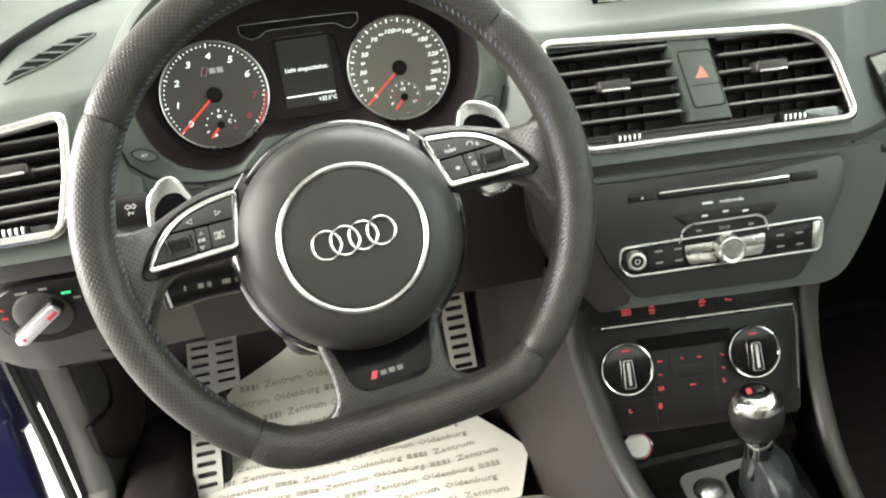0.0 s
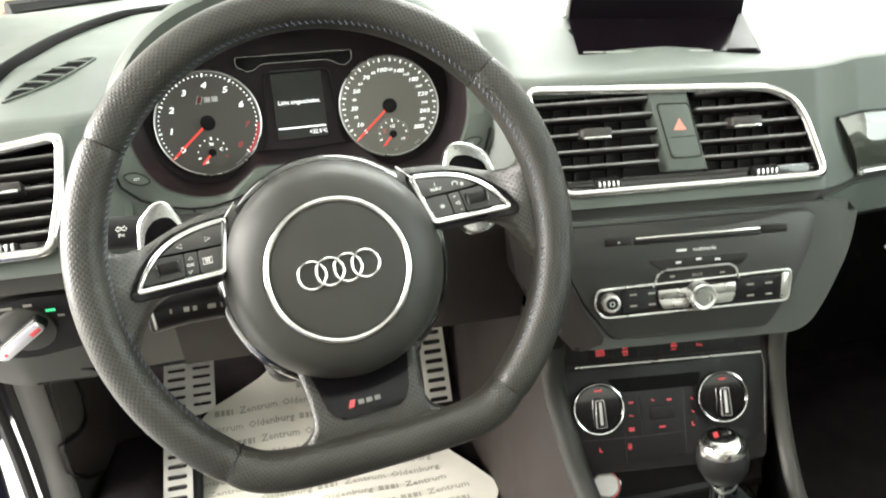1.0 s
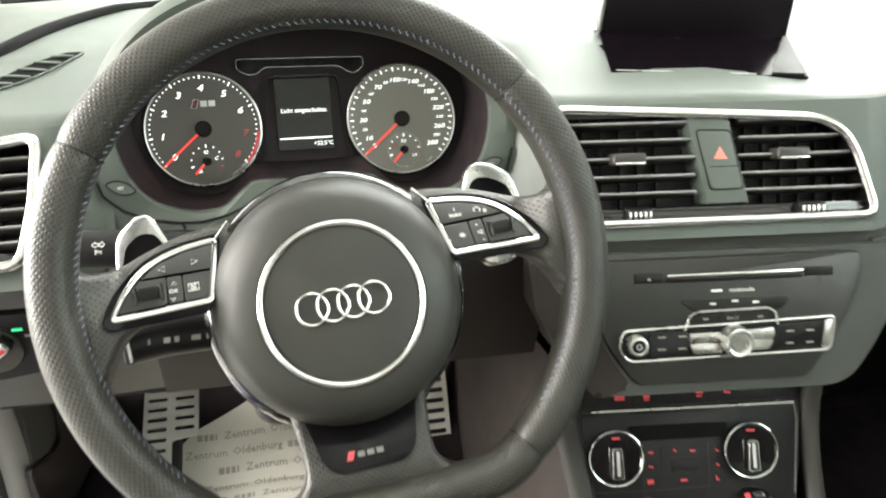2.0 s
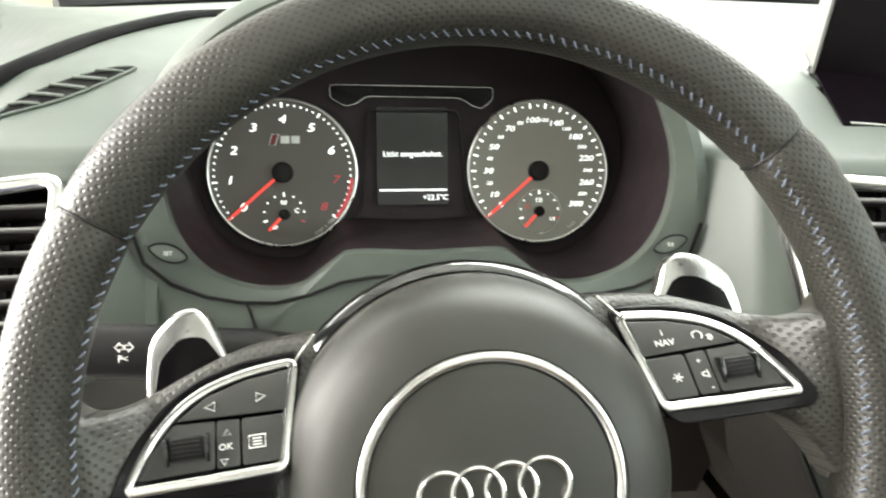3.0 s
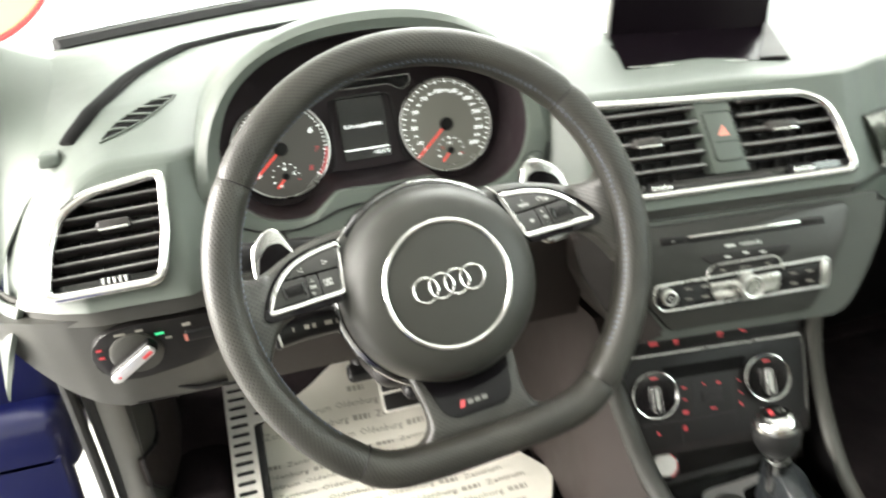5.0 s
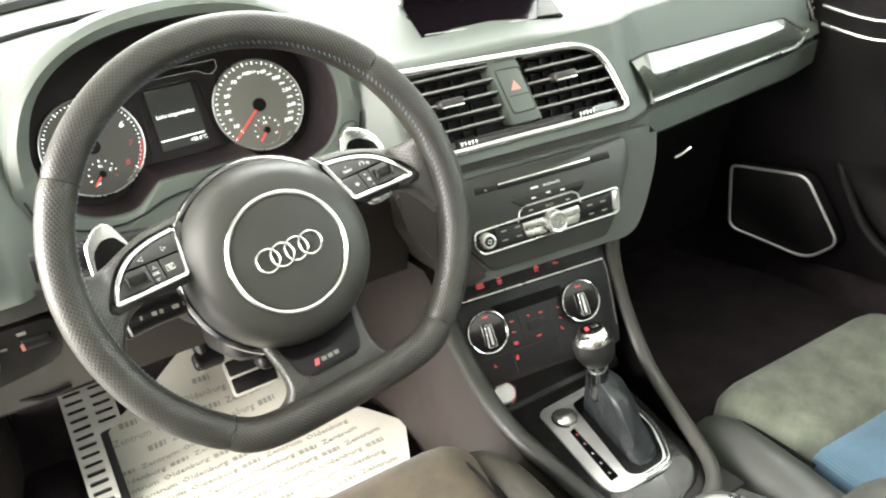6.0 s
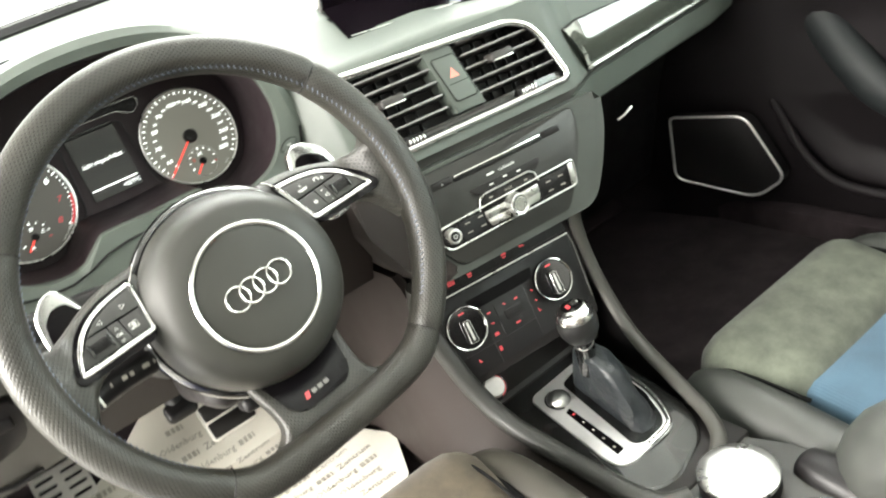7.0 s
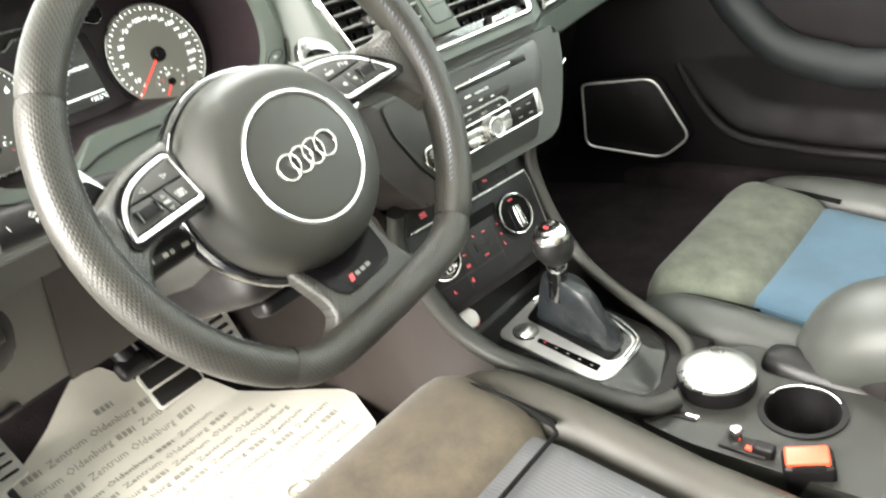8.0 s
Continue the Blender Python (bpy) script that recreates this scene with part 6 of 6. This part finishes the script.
part("release", box(0.041, 0.0215, 0.010, (0, 0, 0.008), 0.003, 3), REDPLASTIC, bk, "bright red release button")
part("slot", box(0.030, 0.0040, 0.0050, (0, -0.0125, 0.0065), 0.001), MATTE, bk, "dark latch slot")
hb = thing("parking_brake_switch", pose(-0.080, -0.205, 0.546), "small chrome switch with a red mark", "switch")
part("base", box(0.022, 0.050, 0.006, (0.002, 0, 0.001), 0.002, 3), DARK, hb)
part("button", moved(lathe([(0, 0.021), (0.0058, 0.0205), (0.0072, 0.018), (0.0072, 0.0), (0, 0.0)], 28), at(0.004, 0.010)), CHROME, hb, "chrome button")
part("red_mark", box(0.006, 0.007, 0.004, (-0.004, -0.006, 0.006), 0.001), REDPLASTIC, hb)
part("black_key", box(0.013, 0.022, 0.014, (0.000, -0.020, 0.006), 0.003, 3), BLACK, hb, "black rocker key")
clip = thing("deck_catch", pose(-0.060, -0.126, 0.5465, 0, 0, 4), "dark slot with a small chrome catch in the console", "catch")
part("slot", box(0.010, 0.040, 0.003, (0, 0.002, 0.0), 0.001), BLACK, clip)
part("catch", box(0.006, 0.016, 0.004, (0.001, -0.012, 0.002), 0.0012, 3), CHROME, clip, "small chrome catch")

# ---------- display on top of the dash ----------
disp = thing("dash_display", pose(-0.001, 0.221, 1.077, 0, 0, -7), "switched-off pop-up display on the dash", "display")
# Black slab in place of an open well; its colour gives the darkness.
part("foot", loft([[(-0.089, 0.0, -0.03), (0.099, 0.0, -0.03), (0.110, 0.070, 0.0), (-0.083, 0.070, 0.0)], [(-0.089, 0.0, 0.002), (0.099, 0.0, -0.008), (0.110, 0.070, 0.020), (-0.083, 0.070, 0.031)]]), HEADSCREEN, disp, "black slab standing in for the dark display well")
# Greyer plate paints the lit right wall of the well.
part("well_wall", loft([[(0.064, 0.001, -0.010), (0.097, 0.002, -0.012), (0.1085, 0.068, 0.016), (0.103, 0.066, 0.016)], [(0.064, 0.001, -0.0035), (0.097, 0.002, -0.0055), (0.1085, 0.068, 0.0225), (0.103, 0.066, 0.0225)]]), DARK, disp, "grey plate painting the lit wall of the display well")
part("screen", loft([[(-0.083, 0.066, 0.018), (0.105, 0.066, 0.010), (0.105, 0.078, 0.010), (-0.083, 0.078, 0.018)], [(-0.068, 0.071, 0.125), (0.120, 0.071, 0.120), (0.120, 0.083, 0.120), (-0.068, 0.083, 0.125)]]), HEADSCREEN, disp, "black screen, switched off")
part("side_cheek", loft([[(-0.0855, 0.0665, 0.027), (-0.0832, 0.0665, 0.027), (-0.0722, 0.110, 0.036), (-0.0745, 0.110, 0.036)], [(-0.0705, 0.0715, 0.125), (-0.0682, 0.0715, 0.125), (-0.0580, 0.110, 0.125), (-0.0603, 0.110, 0.125)]]), TRIMGREY, disp, "pale display side cheek")
part("catch", tube([(-0.0862, 0.070, 0.0305), (-0.0760, 0.110, 0.040)], 0.0022, n=8), CHROME, disp, "small bright foot strip")
part("silver_line", tube([(-0.084, 0.0004, 0.0022), (0.048, -0.0006, -0.0046)], 0.0007, n=6), SATIN, disp, "fine silver line")

# ---------- light switch ----------
LS = pose(-0.636, 0.185, 0.885, 90 + 18, 0, 0)
sw = thing("light_switch", LS, "rotary headlight switch in a dark oval panel", "switch")
BZ = [(-0.040, 0.004), (-0.026, 0.030), (0.004, 0.0375), (0.040, 0.036), (0.084, 0.035), (0.088, 0.018), (0.082, -0.018), (0.050, -0.026), (0.0, -0.034), (-0.028, -0.028)]
part("bezel", prism(rounded(BZ, 0.012, 4), -0.008, 0.0035, 0.0015, 2), DARK, sw, "dark oval switch panel")
rot = part("knob", moved(lathe([(0, 0.006), (0.0225, 0.006), (0.0245, 0.0045), (0.025, 0.0), (0, 0.0)], 44), at(0.004, 0.003, 0.002)), DASH_LOW, sw, "grey round knob")
bar = part("knob_bar", moved(box(0.055, 0.0145, 0.012, (-0.002, 0, 0), 0.004, 3), at(0.003, 0.0025, 0.012, 38)), BLACK, rot, "raised grip bar")
part("bar_edge", moved(prism(rounded([(-0.0310, -0.0052), (0.024, -0.0046), (0.024, 0.0054), (-0.0310, 0.0054)], [0.005, 0.003, 0.003, 0.005], 5), 0.0, 0.0065, 0.002), at(0.003, 0.0025, 0.0135, 38)), RINGMETAL, bar, "bright silver grip edge")
part("lit_mark", moved(box(0.012, 0.0042, 0.002, (0.0155, -0.001, 0.0066), 0.0008), at(0.003, 0.0025, 0.013, 38)), REDGLOW, bar, "red lamp mark")
part("lit_mark", moved(box(0.0030, 0.0030, 0.001, (-0.0225, 0.000, 0.0069), 0.0004), at(0.003, 0.0025, 0.013, 38)), REDGLOW, bar)
part("lit_mark", box(0.008, 0.0026, 0.0008, (0.029, 0.0215, 0.0045)), GREENGLOW, sw, "small green lamp mark")
for u, w in ((-0.0285, 0.0135), (-0.028, 0.0035)):
    part("lit_mark", box(0.0050, 0.0026, 0.0008, (u, w, 0.0042)), REDGLOW, sw, "red lamp symbol")
for u, w, wd in ((-0.006, 0.0285, 0.010), (0.012, 0.0295, 0.007), (0.036, 0.014, 0.006)):
    part("white_mark", box(wd, 0.0026, 0.0006, (u, w, 0.0041)), PRINT, sw)
part("dimmer_wheel", box(0.027, 0.014, 0.008, (0.065, 0.012, 0.003), 0.003, 3), BLACK, sw, "black dimmer thumb wheel")
part("lit_mark", box(0.003, 0.008, 0.001, (0.052, 0.012, 0.0072)), HAZARD, sw)
part("white_mark", box(0.008, 0.004, 0.0006, (0.055, 0.0265, 0.0042)), PRINT, sw)

# ---------- footwell ----------
def mat_pt(x, y):
    """The floor cover: flat under the heels, then up the toe board."""
    if y < 0.5:
        return (x, y, 0.504 + 0.0015 * math.sin(40 * x) * math.sin(30 * y))
    d = y - 0.5
    return (x, 0.5 + d * 0.82, 0.504 + d * 0.574 + 0.0015 * math.sin(40 * x))


MAT = [(-0.262, 0.02), (-0.243, 0.222), (-0.196, 0.246), (-0.1615, 0.327), (-0.165, 0.345), (-0.214, 0.442), (-0.262, 0.545), (-0.335, 0.60), (-0.365, 0.660), (-0.405, 0.665), (-0.47, 0.620), (-0.54, 0.585), (-0.60, 0.52), (-0.63, 0.42), (-0.63, 0.02)]
mt = thing("paper_floor_mat", Matrix(), "cream paper floor cover printed with rows of grey text", "floor mat")
xs_, ys_ = linspace(-0.635, -0.15, 48), linspace(0.02, 0.67, 70)
pm = bmesh.new()
pm.faces.new([pm.verts.new((x, y, 0)) for x, y in rounded(MAT, 0.006, 2)])
for cut in ys_[1:-1:2] + [0.5]:
    bmesh.ops.bisect_plane(pm, geom=pm.verts[:] + pm.edges[:] + pm.faces[:], plane_co=(0, cut, 0), plane_no=(0, 1, 0))
for cut in xs_[1:-1:2]:
    bmesh.ops.bisect_plane(pm, geom=pm.verts[:] + pm.edges[:] + pm.faces[:], plane_co=(cut, 0, 0), plane_no=(1, 0, 0))
for v in pm.verts:
    v.co = mat_pt(v.co.x, v.co.y)
ex = bmesh.ops.extrude_face_region(pm, geom=list(pm.faces))
bmesh.ops.translate(pm, vec=(0, 0, -0.001), verts=[e for e in ex["geom"] if isinstance(e, bmesh.types.BMVert)])
part("paper", pm, PAPER, mt, "cream paper sheet")


def word_mesh(text, size):
    """Flat outline of a word: its points, its faces and its width."""
    cu = bpy.data.curves.new("word", "FONT")
    cu.body, cu.size, cu.resolution_u = text, size, 1
    tmp = bpy.data.objects.new("word", cu)
    me = bpy.data.meshes.new_from_object(tmp)
    pts = [tuple(v.co[:2]) for v in me.vertices]
    faces = [tuple(f.vertices) for f in me.polygons]
    bpy.data.objects.remove(tmp)
    bpy.data.curves.remove(cu)
    bpy.data.meshes.remove(me)
    return pts, faces, max(x for x, y in pts)


def bar_word(widths, height):
    pts, faces, x = [], [], 0.0
    for w in widths:
        k = len(pts)
        pts += [(x, 0.0), (x + w, 0.0), (x + w, height), (x, height)]
        faces.append((k, k + 1, k + 2, k + 3))
        x += w + 0.0022
    return pts, faces, x


WORDS = [bar_word((0.0070, 0.0052, 0.0056, 0.0024), 0.0090), word_mesh("Zentrum", 0.0158), word_mesh("Oldenburg", 0.0158)]
INNER = inset(MAT, 0.006)
print_pts, print_faces, rnd = [], [], random.Random(4)
for r in range(25):
    y0 = 0.032 + 0.0255 * r
    x, k = -0.62 - 0.15 * rnd.random(), r
    while x < -0.16:
        pts, faces, wide = WORDS[k % 3]
        if y0 < 0.625 and all(inside(INNER, x + u, y0 + w) for u, w in ((0, 0), (wide, 0), (wide, 0.011), (0, 0.011))):
            n0 = len(print_pts)
            print_pts += [tuple(Vector(mat_pt(x + u, y0 + w)) + Vector((0, -0.0004, 0.0012))) for u, w in pts]
            print_faces += [tuple(n0 + i for i in f) for f in faces]
        x += wide + 0.0075
        k += 1
pb = bmesh.new()
vs_ = [pb.verts.new(q) for q in print_pts]
for f in print_faces:
    pb.faces.new([vs_[i] for i in f])
ex = bmesh.ops.extrude_face_region(pb, geom=list(pb.faces))
bmesh.ops.translate(pb, vec=(0, 0, -0.0004), verts=[e for e in ex["geom"] if isinstance(e, bmesh.types.BMVert)])
tagged(part("print", pb, MATPRINT, mt, "rows of small grey print"), kind="stuff")
part("mat_stud", moved(tube(arc(0, 0, 0.014, 0, 350, 28), 0.0022, True, 8), pose(-0.337, 0.242, 0.507)), PRINT, mt, "raised round stud")


def slotted(cols, rows, outline, w, l, slot_w, slot_l, keep=None, thick=0.004):
    """A steel pedal plate pierced by rounded slots."""
    loops = [rounded(outline, 0.005, 3)]
    for c, r in [(c, r) for c in range(cols) for r in range(rows)]:
        cu, cv = -w / 2 + w * (c + 0.5) / cols, l * (r + 0.5) / rows
        if keep is None or keep(cu, cv):
            a, b = slot_w / 2, slot_l / 2
            loops.append(rounded([(cu - a, cv - b), (cu + a, cv - b), (cu + a, cv + b), (cu - a, cv + b)], 0.47 * slot_l, 4))
    bm = bmesh.new()
    edges = []
    for pts in loops:
        vs = [bm.verts.new((u, v, 0)) for u, v in pts]
        edges += [bm.edges.new((p, q)) for p, q in zip(vs, vs[1:] + vs[:1])]
    bmesh.ops.triangle_fill(bm, edges=edges, use_beauty=True, normal=(0, 0, 1))
    ex = bmesh.ops.extrude_face_region(bm, geom=list(bm.faces))
    bmesh.ops.translate(bm, vec=(0, 0, -thick), verts=[e for e in ex["geom"] if isinstance(e, bmesh.types.BMVert)])
    bmesh.ops.recalc_face_normals(bm, faces=bm.faces)
    return bm


gas = thing("accelerator_pedal", pose(-0.197, 0.530, 0.500, 65), "slotted steel accelerator pedal", "pedal")
part("backing", box(0.043, 0.150, 0.012, (0, 0.075, -0.012), 0.004), RUBBER, gas, "black rubber backing")
part("plate", slotted(1, 10, [(-0.020, 0), (0.020, 0), (0.020, 0.150), (-0.020, 0.150)], 0.040, 0.150, 0.028, 0.0068), STEEL, gas, "slotted steel plate")
part("arm", box(0.02, 0.16, 0.02, (0.01, 0.16, -0.03), 0.005), BLACK, gas)
br = thing("brake_pedal", pose(-0.37, 0.452, 0.583, 50, 0, 0), "square steel brake pedal with black rubber strips", "pedal")
part("pad", prism(rounded([(-0.003, 0.0), (0.070, 0.0), (0.070, 0.058), (-0.003, 0.058)], 0.008, 4), -0.008, 0.0, 0.002), STEEL, br, "steel pad")
for k in range(2):
    part("rubber_strip", box(0.067, 0.0245, 0.006, (0.0335, 0.0152 + 0.0280 * k, 0.0), 0.003, 2), DARK, br, "dark rubber strip")
part("arm", tube([(0.034, 0.04, -0.01), (0.034, 0.10, -0.04), (0.03, 0.22, -0.06)], (0.009, 0.014), n=10), BLACK, br)
bk2 = thing("column_bracket", pose(-0.400, 0.400, 0.690, 40), "black bracket under the column", "bracket")
part("foot", pillow(0.042, 0.026, 0.020, 0.008, (0, 0, 0)), BLACK, bk2)
part("stem", tube([(0, 0.01, 0), (-0.005, 0.06, 0.02), (-0.01, 0.12, 0.03)], 0.014, n=10), BLACK, bk2)
fr = thing("foot_rest", pose(-0.5655, 0.375, 0.497, 30), "slotted steel foot rest plate", "foot rest")
part("backing", box(0.050, 0.27, 0.02, (-0.012, 0.13, -0.016), 0.006), RUBBER, fr, "black rubber backing")
part("plate", slotted(2, 17, [(-0.036, 0), (0.002, 0), (0.002, 0.160), (0.036, 0.165), (0.036, 0.262), (-0.036, 0.262)], 0.072, 0.262, 0.026, 0.0072, lambda u, v: u < 0 or v > 0.168), STEEL, fr, "steel plate pierced by two rows of slots")
part("floor_carpet", box(0.10, 0.35, 0.08, (-0.645, 0.45, 0.49), 0.03, 3), CARPET, car)

# ---------- passenger door ----------
door = thing("passenger_door", Matrix(), "black inner door panel with a chrome-ringed loudspeaker", "car door")


def door_x(y, z):
    x = 0.622 - 0.20 * max(0.0, y - 0.15) + 0.04 * max(0, 0.1 - y) + 0.15 * max(-0.1, min(0.1, 0.64 - z))
    x += 0.05 * max(0, z - 0.80)
    edge = lerp_table([(-1.1, 0.572), (-0.17, 0.578), (0.0, 0.590), (0.075, 0.604), (0.125, 0.644), (0.165, 0.709), (0.185, 0.752), (0.30, 0.86)], y)[0]
    k = min(1.0, max(0.0, (z - edge) / 0.06)) * min(1.0, max(0.0, (0.95 - z) / 0.10)) * min(1.0, max(0.0, (0.19 - y) / 0.12))
    return x + 0.022 * k * k * (3 - 2 * k)


part("panel", sheet(linspace(-1.1, 0.62, 130), linspace(0.46, 1.0, 80), lambda y, z: (door_x(y, z), y, z), thick=0.04, toward=(1, 0, 0)), DOORSKIN, door, "black grained door panel")
part("upper_trim", sheet(linspace(-1.1, 0.45, 30), linspace(0, 1, 8), lambda y, t: (0.645 + 0.05 * t ** 2, y, 0.985 + 0.065 * math.sin(t * 1.57)), thick=0.03, toward=(1, 0, 0)), DARK, door, "dark padded door top")
SPK = [(0.340, 0.714), (0.207, 0.718), (0.159, 0.599), (0.214, 0.555), (0.358, 0.584)]
spk_bm = prism(rounded(SPK, [0.012, 0.02, 0.02, 0.025, 0.02], 5), -0.012, 0.006, 0.002)
for v in spk_bm.verts:
    y, z, h = v.co
    v.co = (0.600 - 0.20 * (y - 0.15) + 0.15 * (0.64 - z) - h, y, z)
spk = part("loudspeaker", spk_bm, BLACK, door, "black loudspeaker grille")
part("speaker_ring", tube([(0.589 - 0.20 * (y - 0.15) + 0.15 * (0.64 - z), y, z) for y, z in rounded(SPK, [0.012, 0.02, 0.02, 0.025, 0.02], 5)], 0.0027, True, 8), RINGMETAL, spk, "thin satin ring")
arm = smooth_path([(0.665, 0.20, 0.935), (0.650, 0.13, 0.875), (0.625, 0.06, 0.805), (0.612, 0.00, 0.757), (0.605, -0.08, 0.735), (0.600, -0.20, 0.725), (0.60, -0.9, 0.73)])
part("armrest", tube(arm, (0.032, 0.026), n=16, up=(1, 0, 0)), ARMREST, door, "grey padded armrest")
pock = smooth_path([(0.605, 0.185, 0.748), (0.600, 0.165, 0.705), (0.598, 0.125, 0.640), (0.600, 0.075, 0.600), (0.606, 0.0, 0.586), (0.612, -0.17, 0.575), (0.64, -0.9, 0.57)])
part("pocket_edge", tube([p + Vector((0.006, 0, 0)) for p in pock], (0.009, 0.008), n=12), DOORSKIN, door, "rounded pocket edge")
part("door_release", pillow(0.012, 0.10, 0.035, 0.005, (0.650, -0.03, 0.80)), BLACK, door)
part("release_mark", box(0.004, 0.016, 0.004, (0.640, -0.030, 0.768), 0.001), SATIN, door, "small bright pull")
for dz in (0, 0.028):
    part("pull_strip", tube(smooth_path([(0.60, 0.22, 0.985 - dz), (0.612, 0.14, 0.965 - dz), (0.63, 0.05, 0.965 - dz), (0.64, -0.1, 0.975 - dz)]), 0.0034, n=8), CHROME, door, "bright chrome door pull")
part("panel_joint", tube([(0.588, 0.46, 0.782), (0.60, 0.30, 0.792), (0.608, 0.18, 0.796)], 0.002, n=6), DARK, door)
part("floor_side", box(0.05, 1.5, 0.12, (0.63, -0.2, 0.47), 0.02), CARPET, car)
part("door_glass", box(0.006, 1.4, 0.42, (0.70, -0.45, 1.25)), GLASS, door, "clear side window").visible_shadow = False


# ---------- seats ----------
def seat(name, cx, front, top, thigh_mat, insert_mat, label, side_mat, back_y, lean=0.0):
    s = thing(name, pose(cx, front, top, 9), label, "car seat")
    recline = 20 if lean else 52
    part("base", pillow(0.44, 0.50 - 0.46 - back_y, 0.12, 0.05, (0, -0.05 - (0.04 - back_y) / 2, -0.145)), DARK, s, "dark seat base")
    th = pillow(0.360 + 0.5 * lean, 0.172, 0.12, 0.052, (0, -0.081, -0.055), 0.008)
    moved(th, pose(0, 0, 0, 4))
    part("thigh_panel", th, thigh_mat, s)
    for k in (-1, 1):
        # Black cord laid in the fold paints its shade.
        part("crease", tube(smooth_path([(k * 0.150, -0.012, -0.070), (k * 0.168, -0.030, -0.038), (k * 0.172, -0.075, -0.018), (k * 0.166, -0.160, -0.012)], 4), (0.0045, 0.003), n=8), MATTE, s, "black line painting the shade in the thigh fold")
    ins = pillow(0.310, -back_y - 0.10, 0.10, 0.022, (0, (back_y - 0.17) / 2, -0.060), -0.006)
    part("seat_insert", ins, insert_mat, s)
    for k in (-1, 1):
        path = smooth_path([(k * 0.190, -0.042, -0.075), (k * 0.197, -0.07, -0.055), (k * 0.203, -0.14, -0.042), (k * 0.208, -0.25, -0.036), (k * 0.212, -0.36, -0.032), (k * 0.212, -0.50, -0.028)], 5)
        path = [Vector((p.x - k * 0.2 * lean, p.y, p.z - lean * min(1.0, max(0.0, (-0.08 - p.y) / 0.22)))) for p in path]
        part("side_bolster", tube(path, (0.040 - 0.2 * lean, 0.046), n=18, up=(0, 0, 1)), side_mat, s, "padded leather side bolster")
        cover = loft([[tuple(p + Vector((k * 0.030, 0, -0.01))) for p in path], [(p.x + k * 0.038, p.y, p.z - 0.06) for p in path], [(p.x + k * 0.020, p.y, -0.15) for p in path]], False, False)
        part("side_cover", cover, DARK, s)
    back = part("backrest", moved(pillow(0.36, 0.12, 0.62, 0.05, (0, 0, 0.30)), pose(0, back_y - 0.10, 0.01, recline)), thigh_mat, s)
    for k in (-1, 1):
        bp = [(k * 0.210, back_y - 0.005, 0.02), (k * 0.222, back_y - 0.01, 0.08), (k * 0.225, back_y - 0.04, 0.18), (k * 0.215, back_y - 0.11, 0.34), (k * 0.19, back_y - 0.20, 0.53)]
        if not lean:
            bp = [(k * 0.212, back_y - 0.005, 0.0), (k * 0.222, back_y - 0.020, 0.045), (k * 0.225, back_y - 0.07, 0.078), (k * 0.225, back_y - 0.15, 0.112), (k * 0.215, back_y - 0.28, 0.19), (k * 0.19, back_y - 0.42, 0.31)]
        bp = smooth_path(bp, 5)
        part("back_bolster", tube(bp, (0.066, 0.058), n=18, up=(0, 1, 0.3)), side_mat, back, "padded backrest bolster")
        lo_side = loft([[tuple(q + Vector((k * 0.050, 0.012, -0.01))) for q in bp], [tuple(q + Vector((k * 0.066, -0.05, -0.03))) for q in bp], [tuple(q + Vector((k * 0.050, -0.14, -0.06))) for q in bp]], False, False)
        part("back_side", lo_side, DARK, back, "dark side of the backrest")
    if lean:
        part("thigh_seam", tube(smooth_path([(0.150, -0.020, -0.030), (0.158, -0.050, -0.006), (0.160, -0.090, 0.000), (0.158, -0.150, 0.000), (0.150, -0.172, -0.002)], 4), 0.0022, n=6), MATTE, s, "dark seam beside the thigh panel")
        part("insert_seam", tube(smooth_path([(-0.150, -0.172, -0.006), (0.0, -0.174, -0.004), (0.150, -0.172, -0.004)], 4), 0.0028, n=6), MATTE, s, "dark seam across the cushion")
    if not lean:
        part("hinge_cover", pillow(0.050, 0.36, 0.085, 0.022, (-0.262, back_y - 0.105, -0.022)), BLACK, s, "black hinge cover beside the console")
    part("head_restraint", moved(pillow(0.26, 0.10, 0.18, 0.045, (0, -0.02, 0.72)), pose(0, back_y - 0.12, 0.01, recline)), side_mat, s)
    return s


seat("padded_chair", 0.335, 0.030, 0.583, SUEDE, BLUE, "grey suede seat with a blue cloth centre", SEATSIDE, -0.275)
seat("padded_chair", -0.365, 0.098, 0.652, WARMSUEDE, GREYCLOTH, "dark suede driver seat with a grey cloth centre", DRIVERHIDE, -0.72, 0.032)
